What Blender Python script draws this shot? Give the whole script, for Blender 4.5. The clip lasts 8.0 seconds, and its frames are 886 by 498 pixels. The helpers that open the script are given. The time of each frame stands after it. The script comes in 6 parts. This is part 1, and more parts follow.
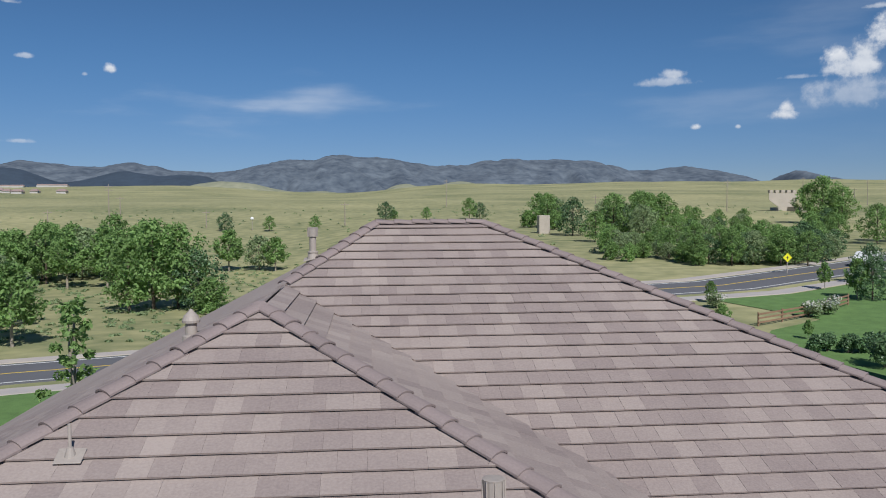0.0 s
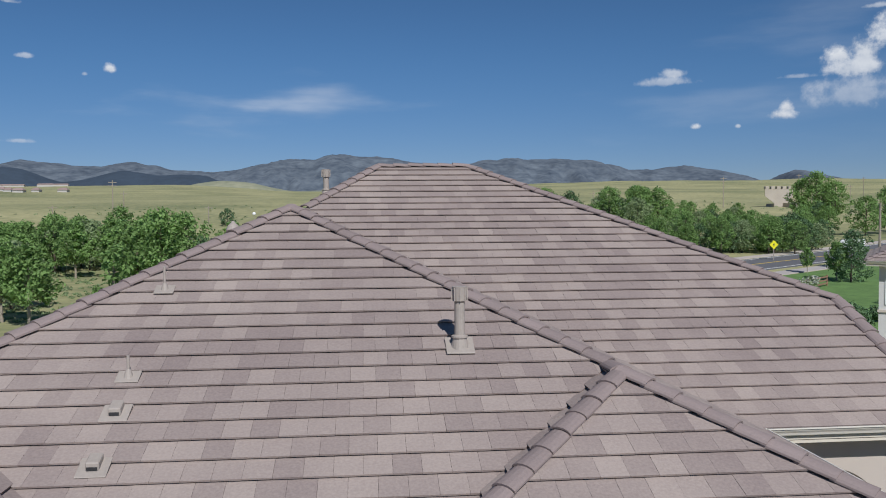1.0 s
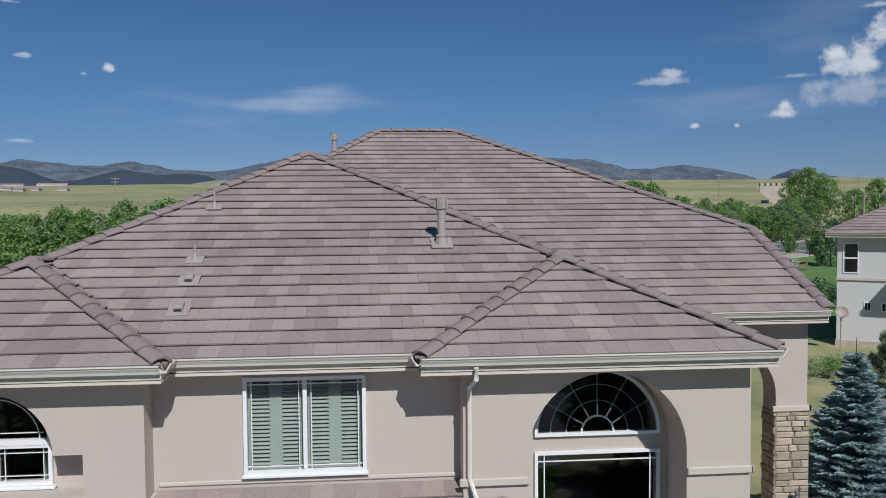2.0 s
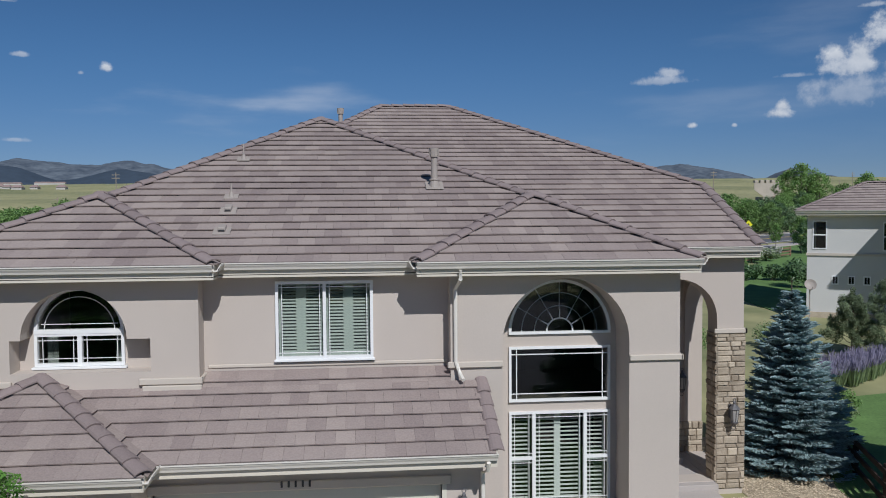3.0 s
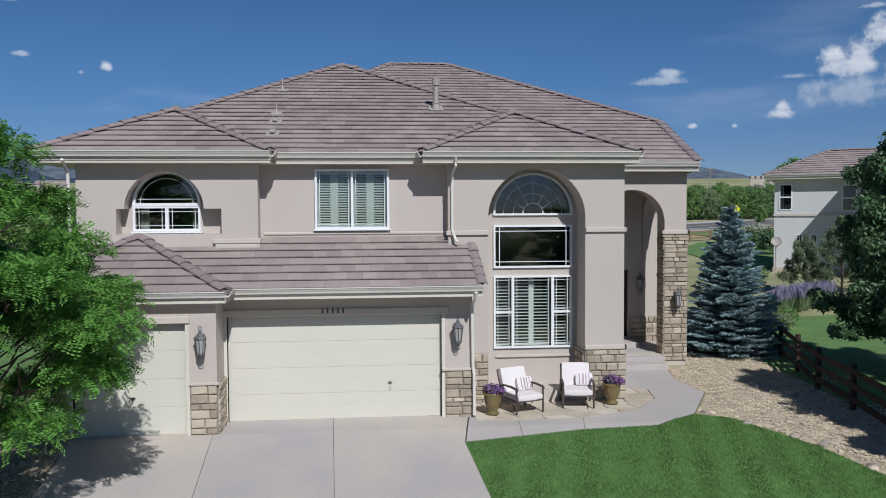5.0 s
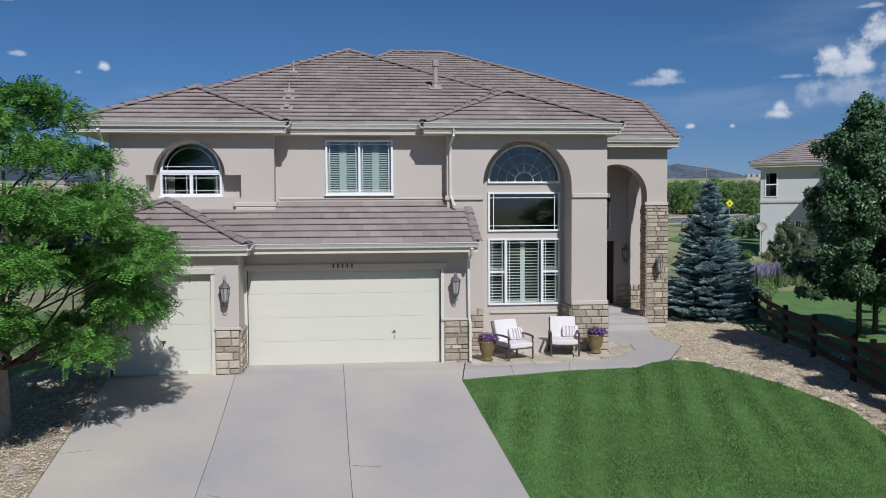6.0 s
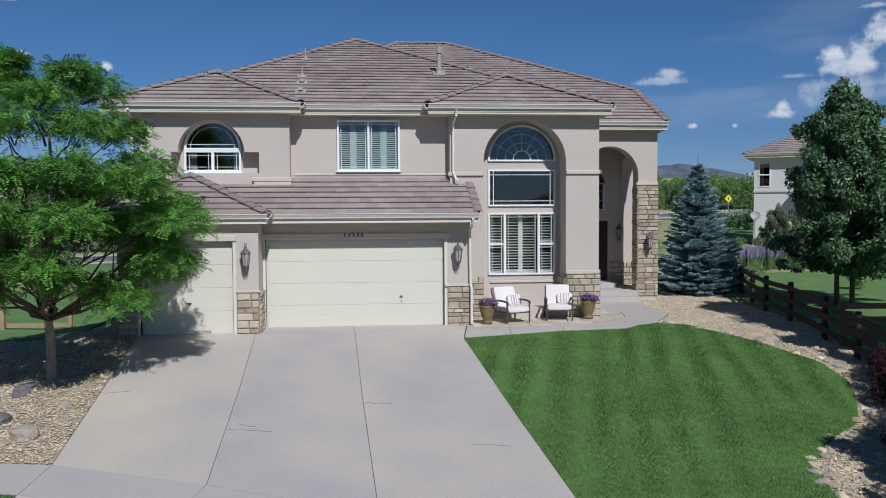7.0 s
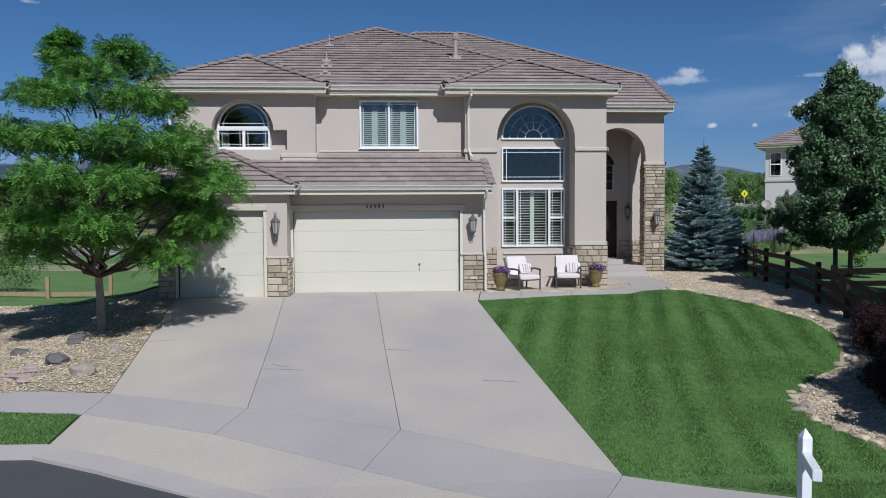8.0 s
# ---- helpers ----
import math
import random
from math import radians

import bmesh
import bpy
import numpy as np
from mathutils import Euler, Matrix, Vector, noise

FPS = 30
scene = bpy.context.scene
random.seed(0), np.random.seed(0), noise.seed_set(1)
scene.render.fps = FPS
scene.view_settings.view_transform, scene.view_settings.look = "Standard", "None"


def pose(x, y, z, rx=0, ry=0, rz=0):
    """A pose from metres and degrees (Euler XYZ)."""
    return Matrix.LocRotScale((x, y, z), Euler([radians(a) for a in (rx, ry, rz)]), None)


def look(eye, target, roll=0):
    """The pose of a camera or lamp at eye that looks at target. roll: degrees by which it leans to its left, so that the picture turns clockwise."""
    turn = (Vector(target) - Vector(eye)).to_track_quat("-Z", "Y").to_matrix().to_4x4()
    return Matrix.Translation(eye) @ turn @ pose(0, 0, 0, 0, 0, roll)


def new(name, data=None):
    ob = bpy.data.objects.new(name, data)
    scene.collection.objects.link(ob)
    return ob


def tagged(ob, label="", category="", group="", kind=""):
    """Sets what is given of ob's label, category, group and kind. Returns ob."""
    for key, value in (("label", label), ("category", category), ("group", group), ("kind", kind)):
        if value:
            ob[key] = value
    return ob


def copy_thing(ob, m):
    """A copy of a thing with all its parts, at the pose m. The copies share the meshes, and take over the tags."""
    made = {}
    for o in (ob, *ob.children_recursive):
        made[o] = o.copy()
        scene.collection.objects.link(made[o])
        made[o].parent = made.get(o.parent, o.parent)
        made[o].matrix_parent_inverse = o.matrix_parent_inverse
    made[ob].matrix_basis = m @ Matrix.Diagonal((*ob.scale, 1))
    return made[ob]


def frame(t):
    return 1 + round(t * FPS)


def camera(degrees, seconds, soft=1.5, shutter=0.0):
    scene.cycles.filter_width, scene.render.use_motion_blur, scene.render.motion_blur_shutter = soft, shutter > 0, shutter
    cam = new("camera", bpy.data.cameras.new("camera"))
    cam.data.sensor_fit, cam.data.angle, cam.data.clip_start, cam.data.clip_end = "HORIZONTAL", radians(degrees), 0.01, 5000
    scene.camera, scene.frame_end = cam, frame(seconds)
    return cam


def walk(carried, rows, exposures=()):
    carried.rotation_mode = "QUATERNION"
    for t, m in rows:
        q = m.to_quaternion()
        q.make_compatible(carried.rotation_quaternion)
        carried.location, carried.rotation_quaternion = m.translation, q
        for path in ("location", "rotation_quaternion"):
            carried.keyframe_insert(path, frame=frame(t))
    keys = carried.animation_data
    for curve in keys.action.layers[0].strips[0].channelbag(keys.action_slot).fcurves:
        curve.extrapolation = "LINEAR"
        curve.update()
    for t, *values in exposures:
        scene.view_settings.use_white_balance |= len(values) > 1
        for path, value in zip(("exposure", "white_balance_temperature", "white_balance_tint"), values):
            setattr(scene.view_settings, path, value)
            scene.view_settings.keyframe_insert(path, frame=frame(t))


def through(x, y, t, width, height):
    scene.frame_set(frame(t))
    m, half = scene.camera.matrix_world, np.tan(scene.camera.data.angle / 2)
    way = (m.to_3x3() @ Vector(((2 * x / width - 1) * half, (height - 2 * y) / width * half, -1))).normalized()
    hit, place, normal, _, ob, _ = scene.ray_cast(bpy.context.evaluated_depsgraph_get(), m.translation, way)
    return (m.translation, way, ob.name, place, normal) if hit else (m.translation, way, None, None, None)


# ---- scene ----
cam = camera(56.8, 8.0, soft=1.0)
ROWS = [
    (0.0, -0.868, -3.042, 11.065, -5.28, -2.62, 0.37),
    (0.5, -0.933, -5.056, 10.311, -5.29, -2.63, 0.38),
    (1.0, -0.985, -6.919, 9.597, -5.28, -2.64, 0.40),
    (1.5, -1.048, -8.865, 8.913, -5.32, -2.65, 0.42),
    (3.0, -1.288, -13.941, 7.134, -5.50, -2.71, 0.42),
    (3.5, -1.459, -15.222, 6.537, -5.66, -2.73, 0.38),
    (4.0, -1.570, -16.462, 5.920, -5.61, -2.72, 0.34),
    (4.5, -1.727, -17.665, 5.314, -5.65, -2.71, 0.32),
    (5.0, -1.764, -18.823, 4.789, -5.50, -2.70, 0.31),
    (6.5, -2.121, -21.763, 3.515, -5.69, -2.69, 0.31),
    (7.0, -2.200, -22.578, 3.174, -5.49, -2.70, 0.31),
    (7.5, -2.290, -23.341, 2.805, -5.31, -2.69, 0.31),
    (8.0, -2.299, -24.150, 2.383, -4.26, -2.69, 0.31),
]
walk(cam, [(t, pose(x, y, z, 90 + pitch, roll, yaw)) for t, x, y, z, yaw, pitch, roll in ROWS], [(0.0, 0.18, 6150, 10), (1.5, 0.03, 6080, 10), (3.0, -0.13, 5920, 10), (3.5, -0.15, 5920, 10), (4.5, -0.09, 5890, 10), (5.0, 0.0, 5830, 10), (8.0, 0.0, 5780, 10)])

# ---- world, sun ----
SUN_DIR = Vector((0.17, -0.72, 0.69)).normalized()
SKY, CLOUD_TOP = 0.052, 0.72
# clouds: bearing, height, half width, half height in degrees, density
CLOUDS = [
    (-16.6, 9.2, 0.6, 0.5, 0.95), (-18.1, 8.8, 0.32, 0.32, 0.5), (-21.5, 9.7, 0.75, 0.32, 0.5), (-22.3, 12.8, 1.0, 0.28, 0.6),
    (-11.9, 6.0, 10.3, 2.6, 0.36), (-4.0, 6.9, 7.5, 2.4, 0.32), (-22.0, 4.5, 1.2, 0.28, 0.4),
    (20.3, 8.45, 2.9, 0.6, 0.5), (20.9, 8.95, 1.3, 0.55, 0.6), (22.3, 5.45, 0.6, 0.42, 0.95), (25.0, 5.4, 0.3, 0.28, 0.7),
    (31.0, 7.0, 15.0, 8.0, 0.15), (27.6, 6.0, 1.25, 0.7, 0.95), (27.95, 6.5, 0.75, 0.95, 1), (28.6, 8.35, 1.9, 0.3, 0.4),
]
# the large heap to the side: grey base first, then the bright towers
HEAP = [
    (31.8, 7.0, 4.2, 1.7, 0.4), (31.8, 8.7, 3.0, 1.25, 0.85), (31.0, 9.4, 1.3, 1.1, 1), (32.4, 9.6, 1.7, 1.4, 1), (33.5, 10.4, 1.5, 1.8, 1), (32.8, 12.2, 1.1, 0.3, 0.5),
]
world = bpy.data.worlds.new("world")
scene.world = world
world.use_nodes = True


def build_sky():
    nt = world.node_tree
    nt.nodes.clear()
    N, L = nt.nodes.new, nt.links.new
    sky = N("ShaderNodeTexSky")
    sky.sky_type = "NISHITA"
    sky.sun_disc = False
    sky.sun_elevation = math.asin(SUN_DIR.z)
    sky.sun_rotation = math.atan2(SUN_DIR.x, SUN_DIR.y)
    sky.altitude, sky.air_density, sky.dust_density, sky.ozone_density = 1800, 0.85, 0.12, 3.0
    bg = N("ShaderNodeBackground")
    bg.inputs[1].default_value = SKY
    out = N("ShaderNodeOutputWorld")

    def vm(op, a, b=None):
        n = N("ShaderNodeVectorMath")
        n.operation = op
        for i, v in enumerate((a, b)):
            if isinstance(v, (tuple, Vector)):
                n.inputs[i].default_value = v
            elif v is not None:
                L(v, n.inputs[i])
        return n.outputs["Value" if op in ("DOT_PRODUCT", "LENGTH") else "Vector"]

    def mm(op, a, b, c=0.0):
        n = N("ShaderNodeMath")
        n.operation = op
        for i, v in enumerate((a, b, c)):
            if isinstance(v, (int, float)):
                n.inputs[i].default_value = v
            else:
                L(v, n.inputs[i])
        return n.outputs[0]

    way = N("ShaderNodeTexCoord").outputs["Generated"]
    puff, wisp = N("ShaderNodeTexNoise"), N("ShaderNodeTexNoise")
    puff.inputs["Scale"].default_value, puff.inputs["Detail"].default_value, puff.inputs["Roughness"].default_value = 38, 8, 0.6
    wisp.inputs["Scale"].default_value, wisp.inputs["Detail"].default_value = 5, 9
    L(way, puff.inputs["Vector"])
    L(vm("MULTIPLY", way, (1.0, 1.0, 5.0)), wisp.inputs["Vector"])
    sep = N("ShaderNodeSeparateXYZ")
    L(way, sep.inputs[0])
    low = N("ShaderNodeMapRange")
    low.interpolation_type = "SMOOTHSTEP"
    low.inputs["From Min"].default_value, low.inputs["From Max"].default_value = -0.02, 0.21
    L(sep.outputs["Z"], low.inputs["Value"])
    haze = N("ShaderNodeMix")
    haze.data_type = "RGBA"
    haze.inputs[6].default_value, haze.inputs[7].default_value = (0.71, 0.73, 0.87, 1), (0.71, 0.975, 1.12, 1)
    L(low.outputs[0], haze.inputs[0])
    colour = vm("MULTIPLY", sky.outputs[0], haze.outputs[2])
    for az, el, half_w, half_h, dense in CLOUDS + HEAP:
        a, e = radians(az), radians(el)
        d = Vector((math.sin(a) * math.cos(e), math.cos(a) * math.cos(e), math.sin(e)))
        r = Vector((math.cos(a), -math.sin(a), 0))
        u = r.cross(d)
        p = vm("DOT_PRODUCT", way, r / radians(half_w))
        q = vm("DOT_PRODUCT", vm("SUBTRACT", way, d), u / radians(half_h))
        ahead = mm("GREATER_THAN", vm("DOT_PRODUCT", way, d), 0.5)
        comb = N("ShaderNodeCombineXYZ")
        L(p, comb.inputs[0])
        L(mm("MULTIPLY", q, mm("ADD", 1.0, mm("MULTIPLY", mm("LESS_THAN", q, 0.0), 0.7))), comb.inputs[1])
        dist = vm("LENGTH", comb.outputs[0])
        thin = half_w > 5
        n = mm("MULTIPLY", mm("SUBTRACT", (wisp if thin else puff).outputs["Fac"], 0.5), 3.6 if thin else 1.9)
        edge = N("ShaderNodeMapRange")
        edge.interpolation_type = "SMOOTHSTEP"
        edge.inputs["From Min"].default_value, edge.inputs["From Max"].default_value = 0.0, (1.5 if thin else 0.6)
        edge.inputs["To Max"].default_value = dense
        L(mm("ADD", mm("SUBTRACT", 0.8, dist), n), edge.inputs["Value"])
        mix = N("ShaderNodeMix")
        mix.data_type = "RGBA"
        tone = N("ShaderNodeMix")
        tone.data_type = "RGBA"
        k = CLOUD_TOP / SKY
        tone.inputs[6].default_value = (0.50 * k, 0.57 * k, 0.68 * k, 1)
        tone.inputs[7].default_value = (k, k, k, 1)
        shade = N("ShaderNodeMapRange")
        shade.inputs["From Min"].default_value, shade.inputs["From Max"].default_value = -0.7, 0.4
        L(mm("ADD", q, n), shade.inputs["Value"])
        L(shade.outputs[0], tone.inputs[0])
        L(mm("MULTIPLY", edge.outputs[0], ahead), mix.inputs[0])
        L(colour, mix.inputs[6])
        L(tone.outputs[2], mix.inputs[7])
        colour = mix.outputs[2]
    L(colour, bg.inputs[0])
    L(bg.outputs[0], out.inputs[0])


build_sky()
sun = new("sun", bpy.data.lights.new("sun", "SUN"))
sun.data.energy, sun.data.angle, sun.data.color = 3.85, radians(0.53), (1.0, 0.96, 0.90)
sun.matrix_world = look(SUN_DIR * 60, (0, 0, 0))


# ---- materials ----
def mat(name, color, rough=0.8, vary=0.25, scale=1.0, fine=25.0, bump=0.3, metal=0.0, tint=None, spec=0.4, rnd=0.0, dist=0.01):
    """Colour broken up by a broad and a fine noise, a little relief, and optional difference from piece to piece."""
    m = bpy.data.materials.new(name)
    m.use_nodes = True
    nt = m.node_tree
    N, L = nt.nodes.new, nt.links.new
    b = nt.nodes["Principled BSDF"]
    b.inputs["Roughness"].default_value, b.inputs["Metallic"].default_value = rough, metal
    b.inputs["Specular IOR Level"].default_value = spec
    geo = N("ShaderNodeNewGeometry")
    n1, n2 = N("ShaderNodeTexNoise"), N("ShaderNodeTexNoise")
    n1.inputs["Scale"].default_value, n1.inputs["Detail"].default_value = scale, 4
    n2.inputs["Scale"].default_value, n2.inputs["Detail"].default_value = fine, 6
    L(geo.outputs["Position"], n1.inputs["Vector"])
    L(geo.outputs["Position"], n2.inputs["Vector"])
    add = N("ShaderNodeMath")
    add.operation = "ADD"
    L(n1.outputs["Fac"], add.inputs[0])
    L(n2.outputs["Fac"], add.inputs[1])
    src = add.outputs[0]
    if rnd:
        info = N("ShaderNodeObjectInfo")
        isl = N("ShaderNodeMath")
        isl.operation = "MULTIPLY_ADD"
        isl.inputs[1].default_value = rnd
        both = N("ShaderNodeMath")
        both.operation = "ADD"
        L(info.outputs["Random"], both.inputs[0])
        L(geo.outputs["Random Per Island"], both.inputs[1])
        fr = N("ShaderNodeMath")
        fr.operation = "FRACT"
        L(both.outputs[0], fr.inputs[0])
        sub = N("ShaderNodeMath")
        sub.operation = "SUBTRACT"
        sub.inputs[1].default_value = 0.5
        L(fr.outputs[0], sub.inputs[0])
        L(sub.outputs[0], isl.inputs[0])
        L(src, isl.inputs[2])
        src = isl.outputs[0]
    ramp = N("ShaderNodeMapRange")
    ramp.inputs["From Min"].default_value, ramp.inputs["From Max"].default_value = 0.55, 1.45
    L(src, ramp.inputs["Value"])
    mix = N("ShaderNodeMix")
    mix.data_type = "RGBA"
    c = Vector(color)
    t2 = Vector(tint) if tint else c
    mix.inputs[6].default_value = (*(c * (1 - vary)), 1)
    mix.inputs[7].default_value = (*[min(1, v) for v in t2 * (1 + vary)], 1)
    L(ramp.outputs[0], mix.inputs[0])
    L(mix.outputs[2], b.inputs["Base Color"])
    if bump:
        bp = N("ShaderNodeBump")
        bp.inputs["Strength"].default_value, bp.inputs["Distance"].default_value = bump, dist
        L(n2.outputs["Fac"], bp.inputs["Height"])
        L(bp.outputs[0], b.inputs["Normal"])
    return m


def leaf_mat(name, color, vary=0.45, through=0.35, scale=1.2, spec=0.15, rough=0.6):
    m = mat(name, color, rough, vary, scale, 6.0, 0.0, spec=spec, rnd=0.5)
    nt = m.node_tree
    b = nt.nodes["Principled BSDF"]
    tr = nt.nodes.new("ShaderNodeBsdfTranslucent")
    mx = nt.nodes.new("ShaderNodeMixShader")
    mx.inputs[0].default_value = through
    src = b.inputs["Base Color"].links[0].from_socket
    nt.links.new(src, tr.inputs[0])
    nt.links.new(b.outputs[0], mx.inputs[1])
    nt.links.new(tr.outputs[0], mx.inputs[2])
    nt.links.new(mx.outputs[0], nt.nodes["Material Output"].inputs[0])
    return m


def glass_mat(name, color=(0.02, 0.025, 0.03), rough=0.03):
    m = bpy.data.materials.new(name)
    m.use_nodes = True
    nt = m.node_tree
    nt.nodes.remove(nt.nodes["Principled BSDF"])
    N, L = nt.nodes.new, nt.links.new
    fr = N("ShaderNodeFresnel")
    fr.inputs[0].default_value = 2.1
    tr, gl, mx = N("ShaderNodeBsdfTransparent"), N("ShaderNodeBsdfGlossy"), N("ShaderNodeMixShader")
    tr.inputs[0].default_value = (0.84, 0.88, 0.87, 1)
    gl.inputs["Roughness"].default_value = rough
    L(fr.outputs[0], mx.inputs[0])
    L(tr.outputs[0], mx.inputs[1])
    L(gl.outputs[0], mx.inputs[2])
    L(mx.outputs[0], nt.nodes["Material Output"].inputs[0])
    return m


M = dict(
    stucco=mat("stucco", (0.515, 0.452, 0.398), 0.92, 0.07, 0.6, 60, 0.35, dist=0.004),
    stucco_trim=mat("stucco_trim", (0.55, 0.49, 0.42), 0.9, 0.06, 0.8, 60, 0.3, dist=0.004),
    tile=mat("roof_tile", (0.285, 0.227, 0.214), 0.85, 0.14, 0.45, 30, 0.5, rnd=0.48, tint=(0.346, 0.287, 0.257), dist=0.006),
    cap=mat("ridge_tile", (0.265, 0.212, 0.202), 0.85, 0.14, 0.8, 30, 0.5, rnd=0.5, dist=0.006),
    deck=mat("roof_deck", (0.10, 0.08, 0.078), 0.9, 0.2, 2, 20, 0.2),
    white=mat("white_paint", (0.80, 0.80, 0.79), 0.45, 0.04, 1.5, 30, 0.05),
    gutter=mat("gutter_enamel", (0.71, 0.67, 0.60), 0.38, 0.05, 1.5, 30, 0.05, spec=0.4),
    fascia=mat("fascia_paint", (0.62, 0.57, 0.48), 0.6, 0.05, 1.5, 30, 0.1),
    door=mat("garage_door_paint", (0.64, 0.61, 0.51), 0.5, 0.03, 0.7, 40, 0.08),
    # near-black stands for unlit room depth, and fills the van's windows
    dark=mat("blackened_interior", (0.018, 0.017, 0.016), 0.9, 0.2, 1, 10, 0),
    stone=mat("stone_veneer", (0.385, 0.315, 0.235), 0.9, 0.25, 2.5, 30, 0.7, rnd=0.9, tint=(0.43, 0.365, 0.28), dist=0.012),
    mortar=mat("mortar", (0.33, 0.30, 0.26), 0.95, 0.15, 4, 50, 0.4),
    concrete=mat("concrete", (0.385, 0.357, 0.382), 0.9, 0.07, 0.40, 38, 0.3, tint=(0.56, 0.485, 0.378), dist=0.004, rnd=0.2),
    walkc=mat("walk_concrete", (0.408, 0.373, 0.374), 0.9, 0.08, 0.45, 38, 0.3, tint=(0.475, 0.428, 0.376), dist=0.004, rnd=0.3),
    flag=mat("flagstone", (0.52, 0.43, 0.31), 0.9, 0.2, 1.5, 18, 0.5, rnd=0.6, tint=(0.52, 0.46, 0.37)),
    joint=mat("dark_joint", (0.13, 0.12, 0.11), 0.95, 0.2, 4, 40, 0.3),
    stone_bed=mat("stone_mortar", (0.235, 0.205, 0.165), 0.95, 0.15, 4, 50, 0.4),
    asphalt=mat("asphalt", (0.075, 0.075, 0.08), 0.9, 0.2, 0.3, 40, 0.4),
    lawn=mat("lawn_soil", (0.12, 0.21, 0.06), 0.95, 0.35, 0.9, 12, 0.4),
    grass=leaf_mat("grass_blade", (0.165, 0.295, 0.088), 0.42, 0.42, 0.7),
    meadow=mat("meadow", (0.16, 0.22, 0.085), 0.95, 0.38, 0.011, 0.30, 0.0, tint=(0.375, 0.335, 0.175)),
    gravel=mat("gravel", (0.405, 0.325, 0.22), 0.9, 0.34, 3, 30, 0.5, rnd=0.9, tint=(0.53, 0.44, 0.32)),
    rock=mat("boulder", (0.34, 0.29, 0.24), 0.9, 0.3, 2.5, 18, 0.7, dist=0.02),
    bark=mat("bark", (0.11, 0.085, 0.065), 0.95, 0.35, 6, 30, 0.8, dist=0.02),
    metal=mat("vent_metal", (0.36, 0.315, 0.28), 0.6, 0.12, 3, 25, 0.1),
    iron=mat("dark_iron", (0.06, 0.058, 0.06), 0.5, 0.25, 5, 30, 0.1, metal=0.5),
    glass=glass_mat("window_glass"),
    # darker copy of shutter_paint, for the sliding window only
    slider_shutter=mat("slider_shutter_paint", (0.40, 0.45, 0.405), 0.5, 0.04, 2, 30, 0.05),
    shutter=mat("shutter_paint", (0.62, 0.66, 0.61), 0.5, 0.04, 2, 30, 0.05),
)


# ---- mesh helpers ----
def part(name, bm, material, parent=None, label="", smooth=False):
    me = bpy.data.meshes.new(name)
    bm.to_mesh(me)
    bm.free()
    me.materials.append(material)
    if smooth:
        me.polygons.foreach_set("use_smooth", [True] * len(me.polygons))
    ob = new(name, me)
    if parent:
        ob.parent = parent
    if label:
        ob["label"] = label
    return ob


def raw(name, verts, faces, material, parent=None, smooth=False):
    me = bpy.data.meshes.new(name)
    me.from_pydata(verts, [], faces)
    me.materials.append(material)
    if smooth:
        me.polygons.foreach_set("use_smooth", [True] * len(me.polygons))
    ob = new(name, me)
    if parent:
        ob.parent = parent
    return ob


def thing(name, label, category, group="", at=(0, 0, 0), kind=""):
    ob = new(name)
    ob.location = at
    ob.empty_display_size = 0.1
    return tagged(ob, label, category, group, kind)


def box(bm, x0, y0, z0, x1, y1, z1, bevel=0.0):
    v = [bm.verts.new(p) for p in ((x0, y0, z0), (x1, y0, z0), (x1, y1, z0), (x0, y1, z0), (x0, y0, z1), (x1, y0, z1), (x1, y1, z1), (x0, y1, z1))]
    fs = [bm.faces.new([v[i] for i in q]) for q in ((3, 2, 1, 0), (4, 5, 6, 7), (0, 1, 5, 4), (1, 2, 6, 5), (2, 3, 7, 6), (3, 0, 4, 7))]
    if bevel:
        es = list({e for f in fs for e in f.edges})
        bmesh.ops.bevel(bm, geom=es, offset=bevel, segments=1, affect="EDGES")
    return bm


def boxes(*rows, bevel=0.0):
    bm = bmesh.new()
    for r in rows:
        box(bm, *r, bevel=bevel)
    return bm


def lathe(bm, profile, seg=16, at=(0, 0, 0)):
    """profile: (radius, z) from the bottom up."""
    rings = []
    for r, z in profile:
        rings.append([bm.verts.new((at[0] + r * math.cos(2 * math.pi * k / seg), at[1] + r * math.sin(2 * math.pi * k / seg), at[2] + z)) for k in range(seg)])
    for a, b in zip(rings, rings[1:]):
        for k in range(seg):
            bm.faces.new((a[k], a[(k + 1) % seg], b[(k + 1) % seg], b[k]))
    bm.faces.new(rings[0][::-1])
    bm.faces.new(rings[-1])
    return bm


def tube(bm, pts, radii, seg=8):
    """A round bar along points; radii: one or one for each point."""
    pts = [Vector(p) for p in pts]
    if not isinstance(radii, (list, tuple)):
        radii = [radii] * len(pts)
    rings = []
    for i, p in enumerate(pts):
        d = (pts[min(i + 1, len(pts) - 1)] - pts[max(i - 1, 0)]).normalized()
        a = d.cross(Vector((0, 0, 1)) if abs(d.z) < 0.9 else Vector((1, 0, 0))).normalized()
        b = d.cross(a)
        rings.append([bm.verts.new(p + (a * math.cos(2 * math.pi * k / seg) + b * math.sin(2 * math.pi * k / seg)) * radii[i]) for k in range(seg)])
    for a, b in zip(rings, rings[1:]):
        for k in range(seg):
            bm.faces.new((a[k], b[k], b[(k + 1) % seg], a[(k + 1) % seg]))
    bm.faces.new(rings[0])
    bm.faces.new(rings[-1][::-1])
    return bm


def arch_loop(x0, x1, z0, spring, n=24):
    """Outline of an opening with a round head, in (x, z)."""
    c, r = (x0 + x1) / 2, (x1 - x0) / 2
